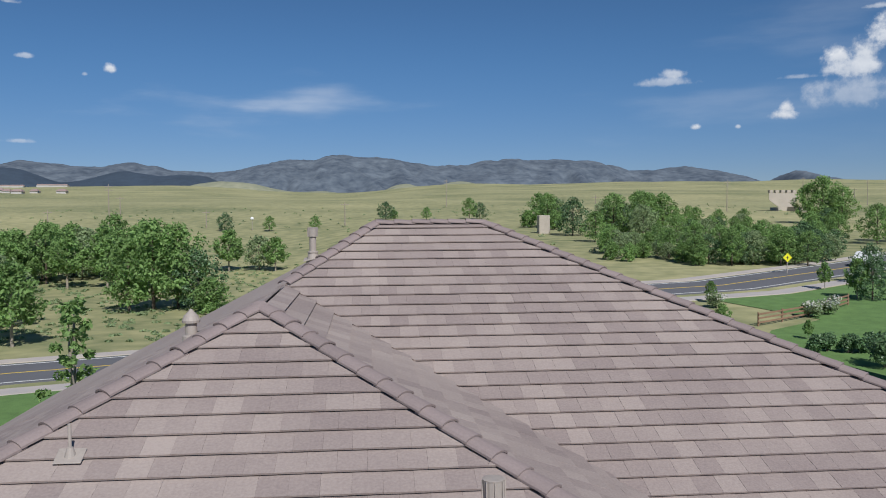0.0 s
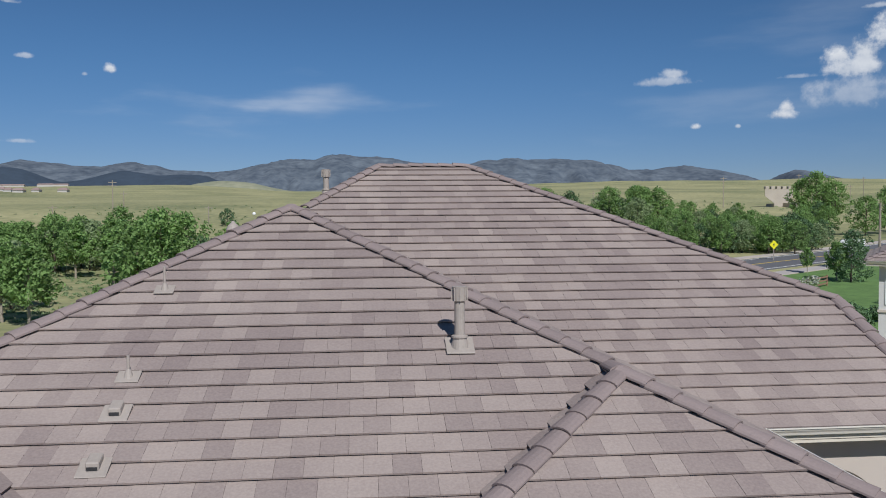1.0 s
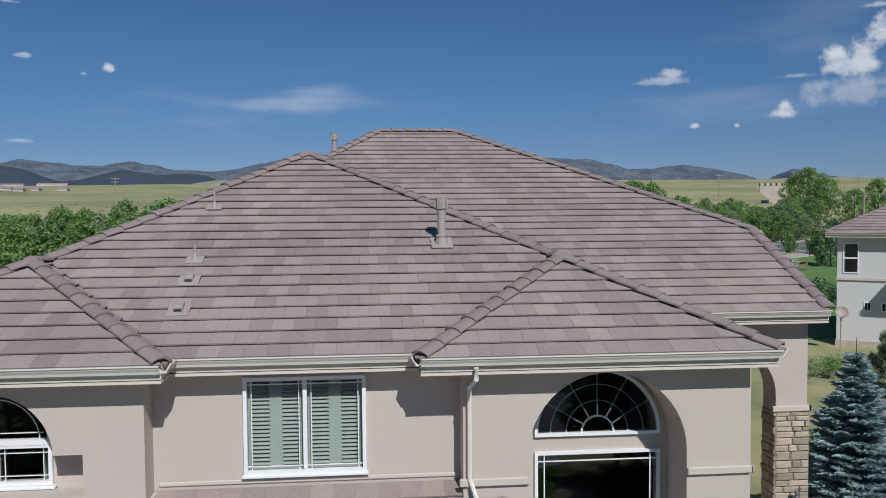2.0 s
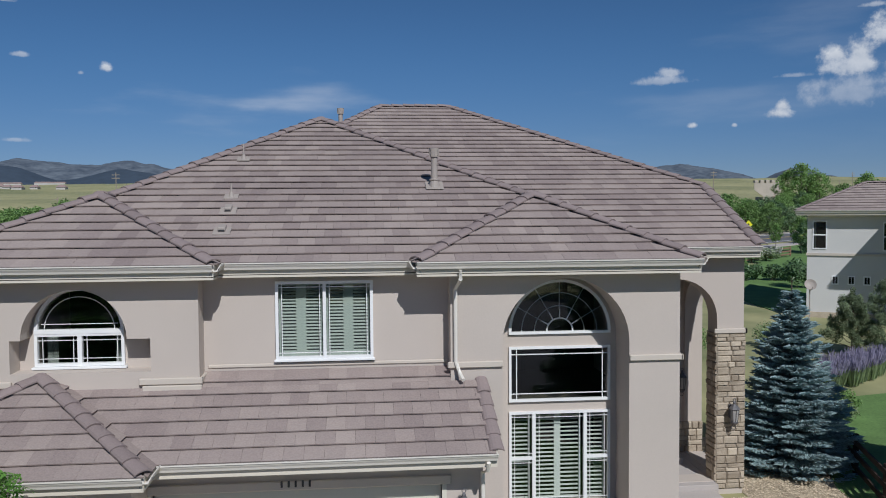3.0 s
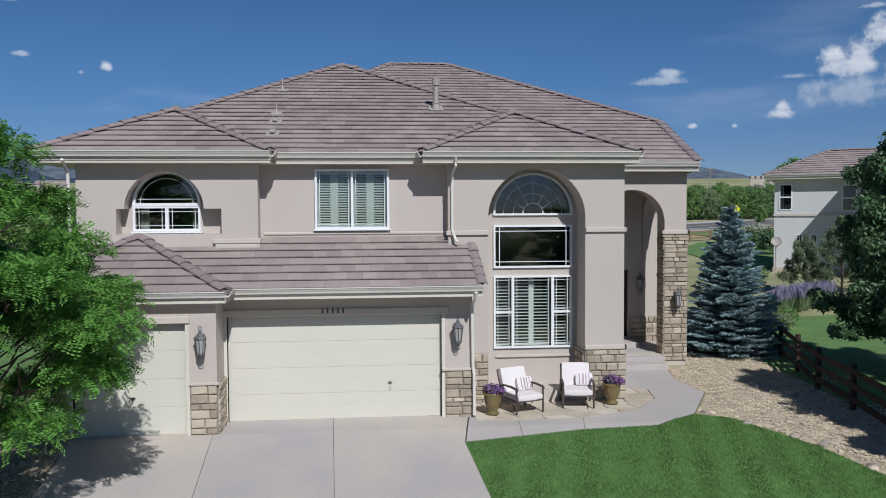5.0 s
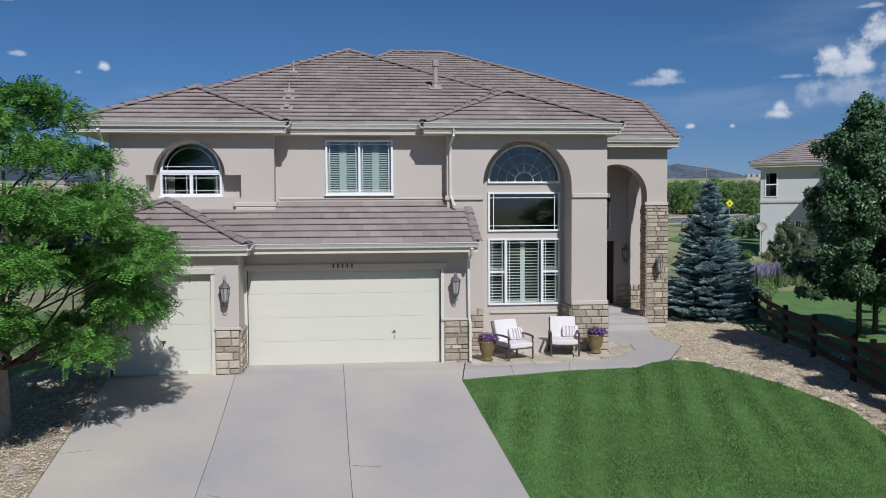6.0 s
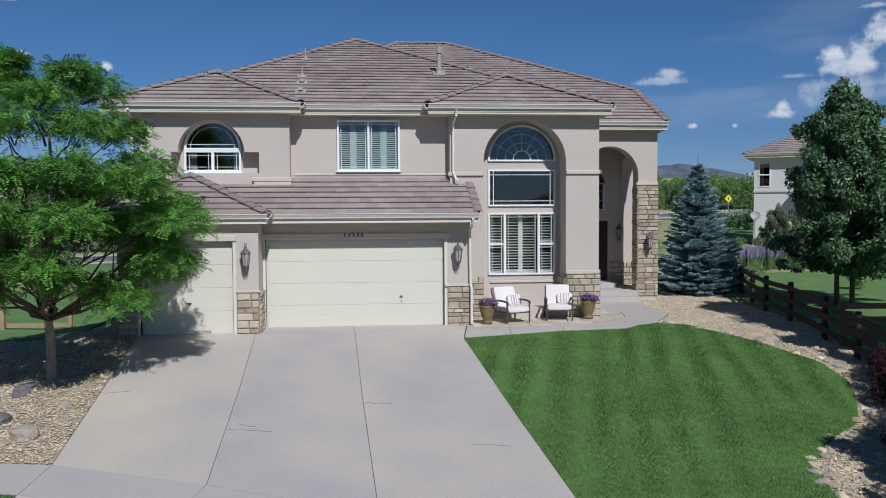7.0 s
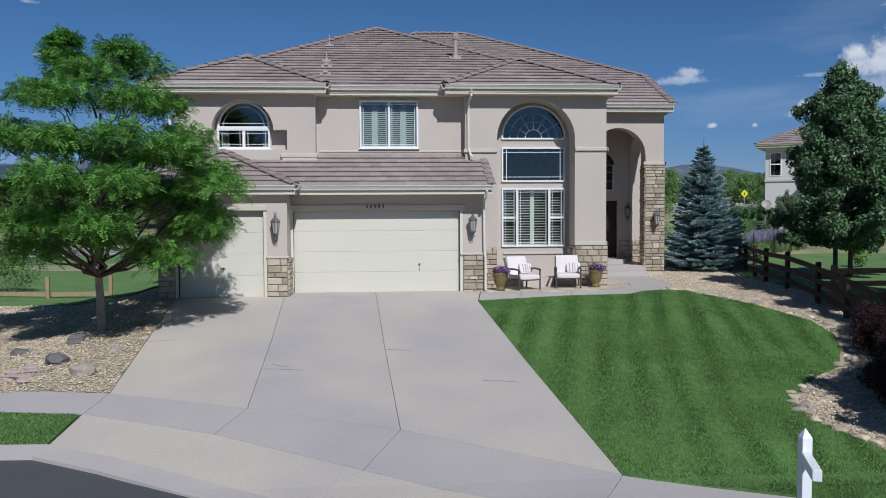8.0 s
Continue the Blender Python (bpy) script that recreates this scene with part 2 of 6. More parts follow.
    return [(x0, z0), (x1, z0)] + [(c + r * math.cos(math.pi * k / n), spring + r * math.sin(math.pi * k / n)) for k in range(n + 1)]


def rect(x0, x1, z0, z1):
    return [(x0, z0), (x1, z0), (x1, z1), (x0, z1)]


def panel(outline, holes, place, depth):
    """A slab with openings. place(u, v, d) gives the point of outline coordinates at depth d."""
    bm = bmesh.new()
    edges = []
    for loop in [outline] + list(holes):
        vs = [bm.verts.new((u, 0, v)) for u, v in loop]
        edges += [bm.edges.new((a, b)) for a, b in zip(vs, vs[1:] + vs[:1])]
    bmesh.ops.triangle_fill(bm, use_beauty=True, use_dissolve=False, edges=edges)
    bmesh.ops.recalc_face_normals(bm, faces=bm.faces)
    got = bmesh.ops.extrude_face_region(bm, geom=list(bm.faces))
    moved = {v for v in got["geom"] if isinstance(v, bmesh.types.BMVert)}
    for v in bm.verts:
        v.co = place(v.co.x, v.co.z, depth if v in moved else 0.0)
    bmesh.ops.recalc_face_normals(bm, faces=bm.faces)
    return bm


def front(y):
    return lambda u, v, d: Vector((u, y + d, v))


def side(x):
    return lambda u, v, d: Vector((x + d, u, v))


# ---- ground ----
def smooth(a, b, v):
    v = min(1.0, max(0.0, (v - a) / (b - a)))
    return v * v * (3 - 2 * v)


def ground_z(x, y):
    if y < -0.9:
        z = -0.115 * min(12.3, -0.9 - y)
    else:
        rise = 0.03 * max(0.0, y - 10.0)
        if y > 8:
            # flat valley floor on one side, far rise set by bearing to fit the camera's view
            side_on = x / y
            low = min(rise, -1.6 * smooth(8, 45, y) + 0.06 * max(0.0, y - 150))
            rise += (low - rise) * smooth(0.05, -0.12, side_on)
            swell = 1.2 - 0.36 * math.exp(-((side_on + 0.05) / 0.095) ** 2) + 0.12 * smooth(0.2, 0.45, side_on)
            rise *= 1 + (swell - 1) * smooth(400, 1500, y)
        z = rise - 0.02
    z -= 0.45 * smooth(-8.6, -12, x) * (1 - smooth(6, 30, y)) * smooth(-16, -6, y)
    d = math.hypot(x, y)
    if d > 200:
        z += (3.0 + 0.0035 * d) * noise.noise((x * 0.003, y * 0.003, 0)) * smooth(200, 600, d)
    return z


def build_ground():
    xs = sorted(set([-5000, -3500, -2500, -1800, -1300, -900, -650, -450, -320, -230, -160] + list(np.arange(-120, 120.1, 4)) + list(np.arange(-1680, 1681, 70)) + list(np.arange(-14, 20, 1.0)) + [160, 230, 320, 450, 650, 900, 1300, 1800, 2500, 3500, 5000]))
    ys = sorted(set([-5000, -2000, -600, -200, -100, -50] + list(np.arange(-30, 30, 1.0)) + list(np.arange(30, 220, 5)) + list(np.arange(220, 800, 20)) + list(np.arange(800, 2701, 100)) + [2750]))
    vs = [(x, y, ground_z(x, y) - (0.10 if -62 < y < 0.0 and -50 < x < 40 else 0.03)) for y in ys for x in xs]
    n = len(xs)
    fs = [(j * n + i, j * n + i + 1, (j + 1) * n + i + 1, (j + 1) * n + i) for j in range(len(ys) - 1) for i in range(n - 1)]
    tagged(raw("ground", vs, fs, M["meadow"], smooth=True), "rolling dry green and straw-coloured grass meadow", "ground", kind="structure")


build_ground()


def drape(loop, step=0.5, lift=0.0, thick=0.06):
    """A thin slab over the ground inside the outline (x, y)."""
    bm = bmesh.new()
    vs = [bm.verts.new((x, y, 0)) for x, y in loop]
    bm.faces.new(vs)
    xs, ys = [p[0] for p in loop], [p[1] for p in loop]
    for axis, lo, hi in ((0, min(xs), max(xs)), (1, min(ys), max(ys))):
        c = math.floor(lo / step) * step + step
        while c < hi:
            co, no = [0, 0, 0], [0, 0, 0]
            co[axis], no[axis] = c, 1
            bmesh.ops.bisect_plane(bm, geom=list(bm.verts) + list(bm.edges) + list(bm.faces), plane_co=co, plane_no=no)
            c += step
    got = bmesh.ops.extrude_face_region(bm, geom=list(bm.faces))
    top = {v for v in got["geom"] if isinstance(v, bmesh.types.BMVert)}
    for v in bm.verts:
        v.co.z = ground_z(v.co.x, v.co.y) + lift - (0 if v in top else thick)
    bmesh.ops.recalc_face_normals(bm, faces=bm.faces)
    return bm


# ---- house ----
ZE, S = 6.15, 0.465          # upper eave height, roof slope
ZL = 3.05                    # lower eave height
house = thing("house", "two-storey beige stucco house with mauve-brown tile hip roofs and stone base", "house")


def wall(outline, holes, place, depth, label="", material="stucco", parent=None):
    return part("wall", panel(outline, holes, place, depth), M[material], parent or house, label)


TALL = arch_loop(1.29, 3.75, 0.25, 4.60)
NICHE = [(-7.60, 4.26), (-5.16, 4.26), (-5.16, 4.86), (-5.57, 4.86)] + [(-6.49 + 0.92 * math.cos(math.pi * k / 24), 4.86 + 0.90 * math.sin(math.pi * k / 24)) for k in range(1, 24)] + [(-7.41, 4.86), (-7.60, 4.86)]
# garage: double bay, then the single bay that stands forward
wall(rect(-4.95, 0.72, -0.3, 3.1), [rect(-4.88, 0.0, -0.2, 2.40)], front(0.0), 0.3)
wall(rect(-8.50, -4.95, -0.3, 3.1), [rect(-7.95, -5.60, -0.2, 2.40)], front(-0.95), 0.3)
wall(rect(-0.65, 2.0, -0.3, 3.1), [], side(-5.25), 0.30)
wall([(-0.65, -0.6), (20.0, -0.6), (20.0, 6.05), (1.65, 6.05), (1.65, 3.1), (-0.65, 3.1)], [], side(-8.50), 0.3)
wall(rect(0.3, 1.26, -0.3, 3.1), [], side(0.42), 0.30)
# upper storey
wall(rect(-4.30, 0.30, 3.4, 6.05), [rect(-2.94, -1.17, 4.37, 5.79)], front(1.67), 0.25)
wall(rect(-8.50, -4.30, 3.3, 6.05), [NICHE], front(1.20), 0.45)
wall(rect(-8.20, -4.60, 3.3, 6.05), [arch_loop(-7.30, -5.74, 4.34, 4.92)], front(1.65), 0.2)
wall(rect(1.65, 1.92, 3.3, 6.05), [], side(-4.60), 0.30)
# entry bay with the tall arched recess
wall(rect(0.30, 4.75, -0.3, 6.05), [TALL], front(1.26), 0.85)
wall(rect(0.60, 4.45, -0.3, 6.05), [rect(1.56, 3.60, 1.22, 3.07), rect(1.56, 3.60, 3.30, 4.38), arch_loop(1.56, 3.60, 4.68, 4.69)], front(2.11), 0.2)
wall(rect(2.31, 9.0, -0.3, 6.05), [], side(4.45), 0.30)
wall(rect(1.92, 2.31, 3.0, 6.05), [], side(0.30), 0.30)
# porch
PORCH = arch_loop(5.40, 7.43, 0.30, 4.37)
wall(rect(4.75, 8.12, -0.3, 6.05), [PORCH], front(5.60), 0.55)
wall(rect(6.15, 8.199, -0.3, 6.05), [arch_loop(6.42, 8.12, 0.30, 4.4)], side(7.62), 0.50)
wall(rect(4.75, 8.12, -0.3, 6.05), [rect(6.10, 7.14, 0.46, 2.74), arch_loop(6.10, 7.00, 3.13, 4.17)], front(8.20), 0.25)
wall(rect(8.451, 20.0, -0.3, 6.05), [], side(7.82), 0.30)
wall(rect(-8.20, 7.82, -0.6, 6.05), [], front(19.7), 0.3)
# floors, so that rooms behind the glass are closed; room shade painted near-black
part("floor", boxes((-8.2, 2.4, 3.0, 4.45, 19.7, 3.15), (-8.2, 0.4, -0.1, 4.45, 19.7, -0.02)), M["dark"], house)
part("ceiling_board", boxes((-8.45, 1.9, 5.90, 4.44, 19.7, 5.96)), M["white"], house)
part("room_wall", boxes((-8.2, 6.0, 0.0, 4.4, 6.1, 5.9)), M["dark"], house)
part("porch_ceiling", boxes((4.75, 6.15, 5.9, 7.62, 8.199, 5.98)), M["stucco"], house)

# mouldings on the stucco
def trim(*rows, label=""):
    return part("moulding", boxes(*rows, bevel=0.015), M["stucco_trim"], house, label)


trim((3.75, 1.20, 4.22, 4.80, 1.259, 4.34), (4.751, 1.20, 4.22, 4.81, 1.9, 4.34))
trim((0.24, 1.20, 4.17, 1.29, 1.259, 4.29))
trim((3.74, 1.20, 1.26, 4.81, 1.259, 1.38), (4.751, 1.20, 1.26, 4.81, 1.9, 1.38))
trim((-5.36, 1.12, 4.02, -4.24, 1.199, 4.14), (-4.299, 1.14, 4.02, -4.24, 1.66, 4.14))
trim((-5.30, 1.10, 3.82, -4.26, 1.199, 4.01), (-4.299, 1.12, 3.82, -4.25, 1.66, 4.01))
trim((-8.55, 1.12, 4.02, -7.56, 1.199, 4.14))
trim((-4.23, 1.64, 4.20, 0.29, 1.669, 4.27))
trim((7.34, 5.53, 4.02, 8.19, 5.599, 4.14), (8.121, 5.53, 4.02, 8.19, 6.2, 4.14))
trim((-5.10, -0.06, 2.401, 0.16, -0.001, 2.56))
trim((-8.05, -1.01, 2.401, -5.50, -0.951, 2.56))
trim((1.60, 2.06, 0.95, 3.58, 2.109, 1.03))


# ---- roof: decks, tiles, caps, gutters ----
def clip(poly, p, n):
    """Part of a 2D polygon on the side of p to which n points."""
    out = []
    for a, b in zip(poly, poly[1:] + poly[:1]):
        da, db = (a[0] - p[0]) * n[0] + (a[1] - p[1]) * n[1], (b[0] - p[0]) * n[0] + (b[1] - p[1]) * n[1]
        if da >= 0:
            out.append(a)
        if (da >= 0) != (db >= 0):
            k = da / (da - db)
            out.append((a[0] + k * (b[0] - a[0]), a[1] + k * (b[1] - a[1])))
    return out


TILE_W, TILE_UP, TILE_T = 0.335, 0.362, 0.044
whole_tile = None
rng = random.Random(4)


def roof_plane(poly, eave, up, z0, singles=None, S=S):
    """Deck and courses of flat tiles. poly: plan outline, counter-clockwise; eave: a point of the eave line; up: plan direction of the rise."""
    global whole_tile
    up = Vector(up)
    along = Vector((up.y, -up.x))
    cosang = 1 / math.sqrt(1 + S * S)
    nrm = Vector((-up.x * S, -up.y * S, 1)) * cosang
    slope = Vector((up.x, up.y, S)) * cosang
    e = Vector((eave[0], eave[1], z0))

    def place(u, v, h):
        return e + Vector((along.x, along.y, 0)) * u + slope * v + nrm * h

    flat = []
    for x, y in poly:
        r = Vector((x, y)) - Vector(eave)
        flat.append((r.dot(along), r.dot(up) / cosang))
    area = sum(a[0] * b[1] - b[0] * a[1] for a, b in zip(flat, flat[1:] + flat[:1]))
    if area < 0:
        flat = flat[::-1]
    bm = bmesh.new()
    lo = [bm.verts.new(place(u, v, -0.16)) for u, v in flat]
    hi = [bm.verts.new(place(u, v, 0.0)) for u, v in flat]
    bm.faces.new(hi)
    bm.faces.new(lo[::-1])
    for k in range(len(flat)):
        j = (k + 1) % len(flat)
        bm.faces.new((lo[k], lo[j], hi[j], hi[k]))
    roof = part("roof", bm, M["deck"], house, "hip roof face laid with flat mauve-brown concrete tiles")
    verts, faces, few = [], [], []
    u0, u1, v1 = min(p[0] for p in flat), max(p[0] for p in flat), max(p[1] for p in flat)
    rows = int(v1 / TILE_UP) + 1
    for r in range(rows):
        v = r * TILE_UP - 0.05
        u = math.floor(u0 / TILE_W) * TILE_W - TILE_W * (1 + (0.5 if r % 2 else 0.0)) + 0.04
        while u < u1:
            cell = [(u + 0.0008, v), (u + TILE_W - 0.0008, v), (u + TILE_W - 0.0008, v + TILE_UP + 0.03), (u + 0.0008, v + TILE_UP + 0.03)]
            got = [(q[0], q[1]) for q in cell]
            for a, b in zip(flat, flat[1:] + flat[:1]):
                d = (b[0] - a[0], b[1] - a[1])
                n = (-d[1], d[0])
                if a[1] < 0.01 and b[1] < 0.01:
                    a = (a[0], -0.06)
                got = clip(got, a, n)
                if len(got) < 3:
                    break
            u += TILE_W
            if len(got) < 3:
                continue
            ar = abs(sum(a[0] * b[1] - b[0] * a[1] for a, b in zip(got, got[1:] + got[:1]))) / 2
            if ar < 0.002:
                continue
            lift = rng.uniform(-0.002, 0.002)

            def top(q):
                f = (q[1] - v) / TILE_UP
                return place(q[0], q[1], 0.012 + TILE_T * (1 - f) + TILE_T * 0.9 + lift)

            if singles and ar > TILE_W * TILE_UP * 0.98 and singles(place(u, v, 0)) and len(few) < 300:
                few.append((u - TILE_W, v, lift))
                continue
            k = len(verts)
            m = len(got)
            verts += [top(q) for q in got] + [top(q) - nrm * 0.024 for q in got]
            faces.append(tuple(range(k, k + m)))
            for i in range(m):
                j = (i + 1) % m
                faces.append((k + m + i, k + m + j, k + j, k + i))
    if verts:
        tagged(raw("roof_tiles", verts, faces, M["tile"], roof), "courses of flat mauve-brown concrete roof tiles", kind="stuff")
    if few:
        if whole_tile is None:
            w, l = TILE_W - 0.003, TILE_UP + 0.03
            t0, t1 = 0.012 + TILE_T * 1.9, 0.012 + TILE_T * (1 - l / TILE_UP) + TILE_T * 0.9
            vs = [(0, 0, t0), (w, 0, t0), (w, l, t1), (0, l, t1), (0, 0, t0 - 0.024), (w, 0, t0 - 0.024), (w, l, t1 - 0.024), (0, l, t1 - 0.024)]
            fs = [(0, 1, 2, 3), (4, 5, 1, 0), (5, 6, 2, 1), (6, 7, 3, 2), (7, 4, 0, 3)]
            whole_tile = bpy.data.meshes.new("roof_tile")
            whole_tile.from_pydata(vs, [], fs)
            whole_tile.materials.append(M["tile"])
        basis = Matrix((Vector((along.x, along.y, 0)), slope, nrm)).transposed().to_4x4()
        for u, v, lift in few:
            ob = new("roof_tile", whole_tile)
            ob.matrix_world = Matrix.Translation(place(u + 0.0015, v, lift)) @ basis
            ob.parent = roof
    return roof


def caps(a, b, parent=None, r=0.142, step=0.38, lift=0.142):
    """Overlapping angular cap tiles from the low end a to the high end b."""
    a, b = Vector(a), Vector(b)
    d = (b - a).normalized()
    s = d.cross(Vector((0, 0, 1))).normalized()
    up = s.cross(d)
    n = max(1, int((b - a).length / step))
    step = (b - a).length / n
    # dark tube added so the gap below the caps reads as shade
    ridge = part("ridge_bed", tube(bmesh.new(), [a + d * 0.15 + up * 0.025, b + up * 0.025], 0.07, 6), M["deck"], parent or house)
    me = None
    for k in range(n):
        if me is None:
            verts, faces = [], []
            fall = 0.42
            shape = [(-1.0, -fall * r), (-0.82, -fall * r * 0.52), (-0.45, -fall * r * 0.14), (0.0, 0.0), (0.45, -fall * r * 0.14), (0.82, -fall * r * 0.52), (1.0, -fall * r)]
            for along, wide, rise in ((0.0, 1.07, 0.026), (step + 0.07, 0.93, -0.007)):
                for thick in (0.0, 0.026):
                    verts += [d * along + s * (q * r * wide) + up * (z + rise - thick) for q, z in shape]
            m = len(shape)
            for i in range(m - 1):
                faces.append((i, i + 1, 2 * m + i + 1, 2 * m + i))
                faces.append((i + 1, i, m + i, m + i + 1))
                faces.append((2 * m + i, 2 * m + i + 1, 3 * m + i + 1, 3 * m + i))
                faces.append((m + i, 3 * m + i, 3 * m + i + 1, m + i + 1))
            faces += [(0, 2 * m, 3 * m, m), (m - 1, 2 * m - 1, 4 * m - 1, 3 * m - 1)]
            me = bpy.data.meshes.new("ridge_tile")
            me.from_pydata([tuple(v) for v in verts], [], faces)
            me.materials.append(M["cap"])
        ob = new("ridge_tile", me)
        ob.location = a + d * (k * step) + up * (lift + rng.uniform(-0.006, 0.006))
        ob.parent = ridge


def gutter(a, b, out, z, parent=None, drop=0.13):
    """Ogee gutter with fascia behind it. out: plan direction away from the wall."""
    z += 0.055
    a, b, o = Vector((*a, z)), Vector((*b, z)), Vector((*out, 0))
    prof = [(0.0, 0.0), (0.0, -drop), (0.07, -drop), (0.085, -0.09), (0.115, -0.05), (0.125, -0.02), (0.14, -0.02), (0.14, 0.0), (0.118, 0.0), (0.105, -0.03), (0.06, -0.10), (0.012, -0.11), (0.012, 0.0)]
    verts = [p + o * u + Vector((0, 0, v)) for p in (a, b) for u, v in prof]
    m = len(prof)
    faces = [(i, (i + 1) % m, m + (i + 1) % m, m + i) for i in range(m)] + [tuple(range(m))[::-1], tuple(range(m, 2 * m))]
    raw("gutter", [tuple(v) for v in verts], faces, M["gutter"], parent or house)
    bm = bmesh.new()
    q = [a - o * 0.004 + Vector((0, 0, -0.02)), b - o * 0.004 + Vector((0, 0, -0.02))]
    lo = [v for p in q for v in (bm.verts.new(p), bm.verts.new(p + Vector((0, 0, -0.20))), bm.verts.new(p + Vector((0, 0, -0.20)) - o * 0.03), bm.verts.new(p - o * 0.03))]
    for i in range(4):
        j = (i + 1) % 4
        bm.faces.new((lo[i], lo[j], lo[4 + j], lo[4 + i]))
    bm.faces.new(lo[:4][::-1])
    bm.faces.new(lo[4:])
    part("fascia", bm, M["fascia"], house)


APM = (-2.45, 9.20)
SF, SR, SL, SB = 0.438, 0.4658, 0.52, 0.4567     # slopes of the front, right and upper left faces
ZM = ZE + SF * 7.92
near = lambda p: -4.4 < p.x < 4.4 and p.y < 5.2
roof_plane([(-3.95, 1.28), (-0.35, 1.28), (2.325, 4.125), APM, (-6.675, 4.18)], (-3.95, 1.28), (0, 1), ZE, near, SF)
roof_plane([(-9.40, 0.80), (-3.95, 0.80), (-6.675, 3.525)], (-9.40, 0.80), (0, 1), ZE)
roof_plane([(-3.95, 0.80), (-3.95, 1.28), (-6.675, 4.1), (-6.675, 3.525)], (-3.95, 1.28), (-1, 0), ZE)
roof_plane([(-0.35, 0.85), (5.00, 0.85), (2.325, 3.525)], (-0.35, 0.85), (0, 1), ZE, near, SR)
roof_plane([(-0.35, 0.85), (2.325, 3.525), (2.325, 4.125), (-0.35, 1.28)], (-0.35, 0.85), (1, 0), ZE, None, SR)
roof_plane([(5.00, 0.85), (5.00, 5.20), (2.325, 7.93), (2.325, 3.525)], (5.00, 0.85), (-1, 0), ZE, None, SR)
roof_plane([(2.325, 4.125), (2.325, 7.93), (-2.45, 12.80), APM], (5.00, 0.85), (-1, 0), ZE, None, SR)
roof_plane([(-9.40, 0.80), (-6.675, 3.525), (-6.675, 12.80), (-9.40, 12.80)], (-9.40, 0.80), (1, 0), ZE)
roof_plane([(-6.675, 4.18), APM, (-2.45, 12.80), (-6.675, 12.80)], (-6.675, 0.80), (1, 0), 7.42, None, SL)
roof_plane([(5.00, 5.20), (8.34, 5.20), (8.34, 8.64), (1.73, 15.25), (-0.68, 15.25), (-2.45, 12.80)], (5.00, 5.20), (0, 1), ZE, lambda p: 1.5 < p.x < 8.4 and 7.0 < p.y < 12.5, SB)
zr = ZE + SB * (15.25 - 5.2)
# far faces that close the roof behind the ridge
raw("roof", [(-2.45, 12.80, ZM), (-0.68, 15.25, zr), (-0.68, 16.2, zr), (-9.4, 20.2, ZE), (-9.4, 12.80, ZE), (1.73, 15.25, zr), (1.73, 16.2, zr), (8.34, 20.2, ZE), (8.34, 8.64, ZE + SB * 3.44)],
    [(4, 0, 1, 2, 3), (2, 6, 7, 3), (1, 5, 6, 2), (5, 8, 7, 6)], M["tile"], house)
part("roof_gable_infill", boxes((8.2, 5.7, 5.9, 8.3, 20.0, 6.15)), M["stucco"], house)


def up_at(run, z0=ZE):
    return z0 + S * run


zl, zg, zb = up_at(2.725), ZE + SR * 2.675, ZE + SB * 3.44
caps((-9.40, 0.80, ZE), (-6.675, 3.525, zl))
caps((-3.95, 0.80, ZE), (-6.675, 3.525, zl))
caps((-6.675, 3.525, zl), (-6.675, 4.18, zl))
caps((-6.675, 4.18, zl), (*APM, ZM))
caps((5.00, 0.85, ZE), (2.325, 3.525, zg))
caps((-0.35, 0.85, ZE), (2.325, 3.525, zg))
caps((2.325, 3.525, zg), (2.325, 4.125, zg))
caps((2.325, 4.125, zg), (*APM, ZM))
caps((-2.45, 12.80, ZM), (-0.68, 15.25, zr))
caps((8.34, 8.64, zb), (1.73, 15.25, zr))
caps((8.34, 5.20, ZE), (8.34, 8.64, zb))
caps((-0.68, 15.25, zr), (1.73, 15.25, zr))
gutter((-3.95, 1.28), (-0.35, 1.28), (0, -1), ZE)
gutter((-9.40, 0.80), (-3.95, 0.80), (0, -1), ZE)
gutter((-3.95, 0.80), (-3.95, 1.28), (1, 0), ZE)
gutter((-0.35, 0.85), (5.00, 0.85), (0, -1), ZE)
gutter((-0.35, 0.85), (-0.35, 1.28), (-1, 0), ZE)
gutter((5.00, 0.85), (5.00, 5.20), (1, 0), ZE)
gutter((5.00, 5.20), (8.34, 5.20), (0, -1), ZE)
# soffits
part("soffit", boxes((-3.95, 1.28, 5.93, -0.35, 1.67, 5.97)), M["fascia"], house)
part("soffit", boxes((-9.40, 0.80, 5.93, -3.95, 1.20, 5.97), (-4.30, 1.20, 5.93, -3.95, 1.67, 5.97), (-9.4, 1.2, 5.93, -8.5, 12.4, 5.97)), M["fascia"], house)
part("soffit", boxes((-0.35, 0.85, 5.93, 5.00, 1.26, 5.97), (-0.35, 1.26, 5.93, 0.3, 1.67, 5.97), (4.75, 1.26, 5.93, 5.00, 5.2, 5.97)), M["fascia"], house)
part("soffit", boxes((4.75, 5.20, 5.93, 8.34, 5.60, 5.97), (8.12, 5.60, 5.93, 8.34, 9.0, 5.97)), M["fascia"], house)

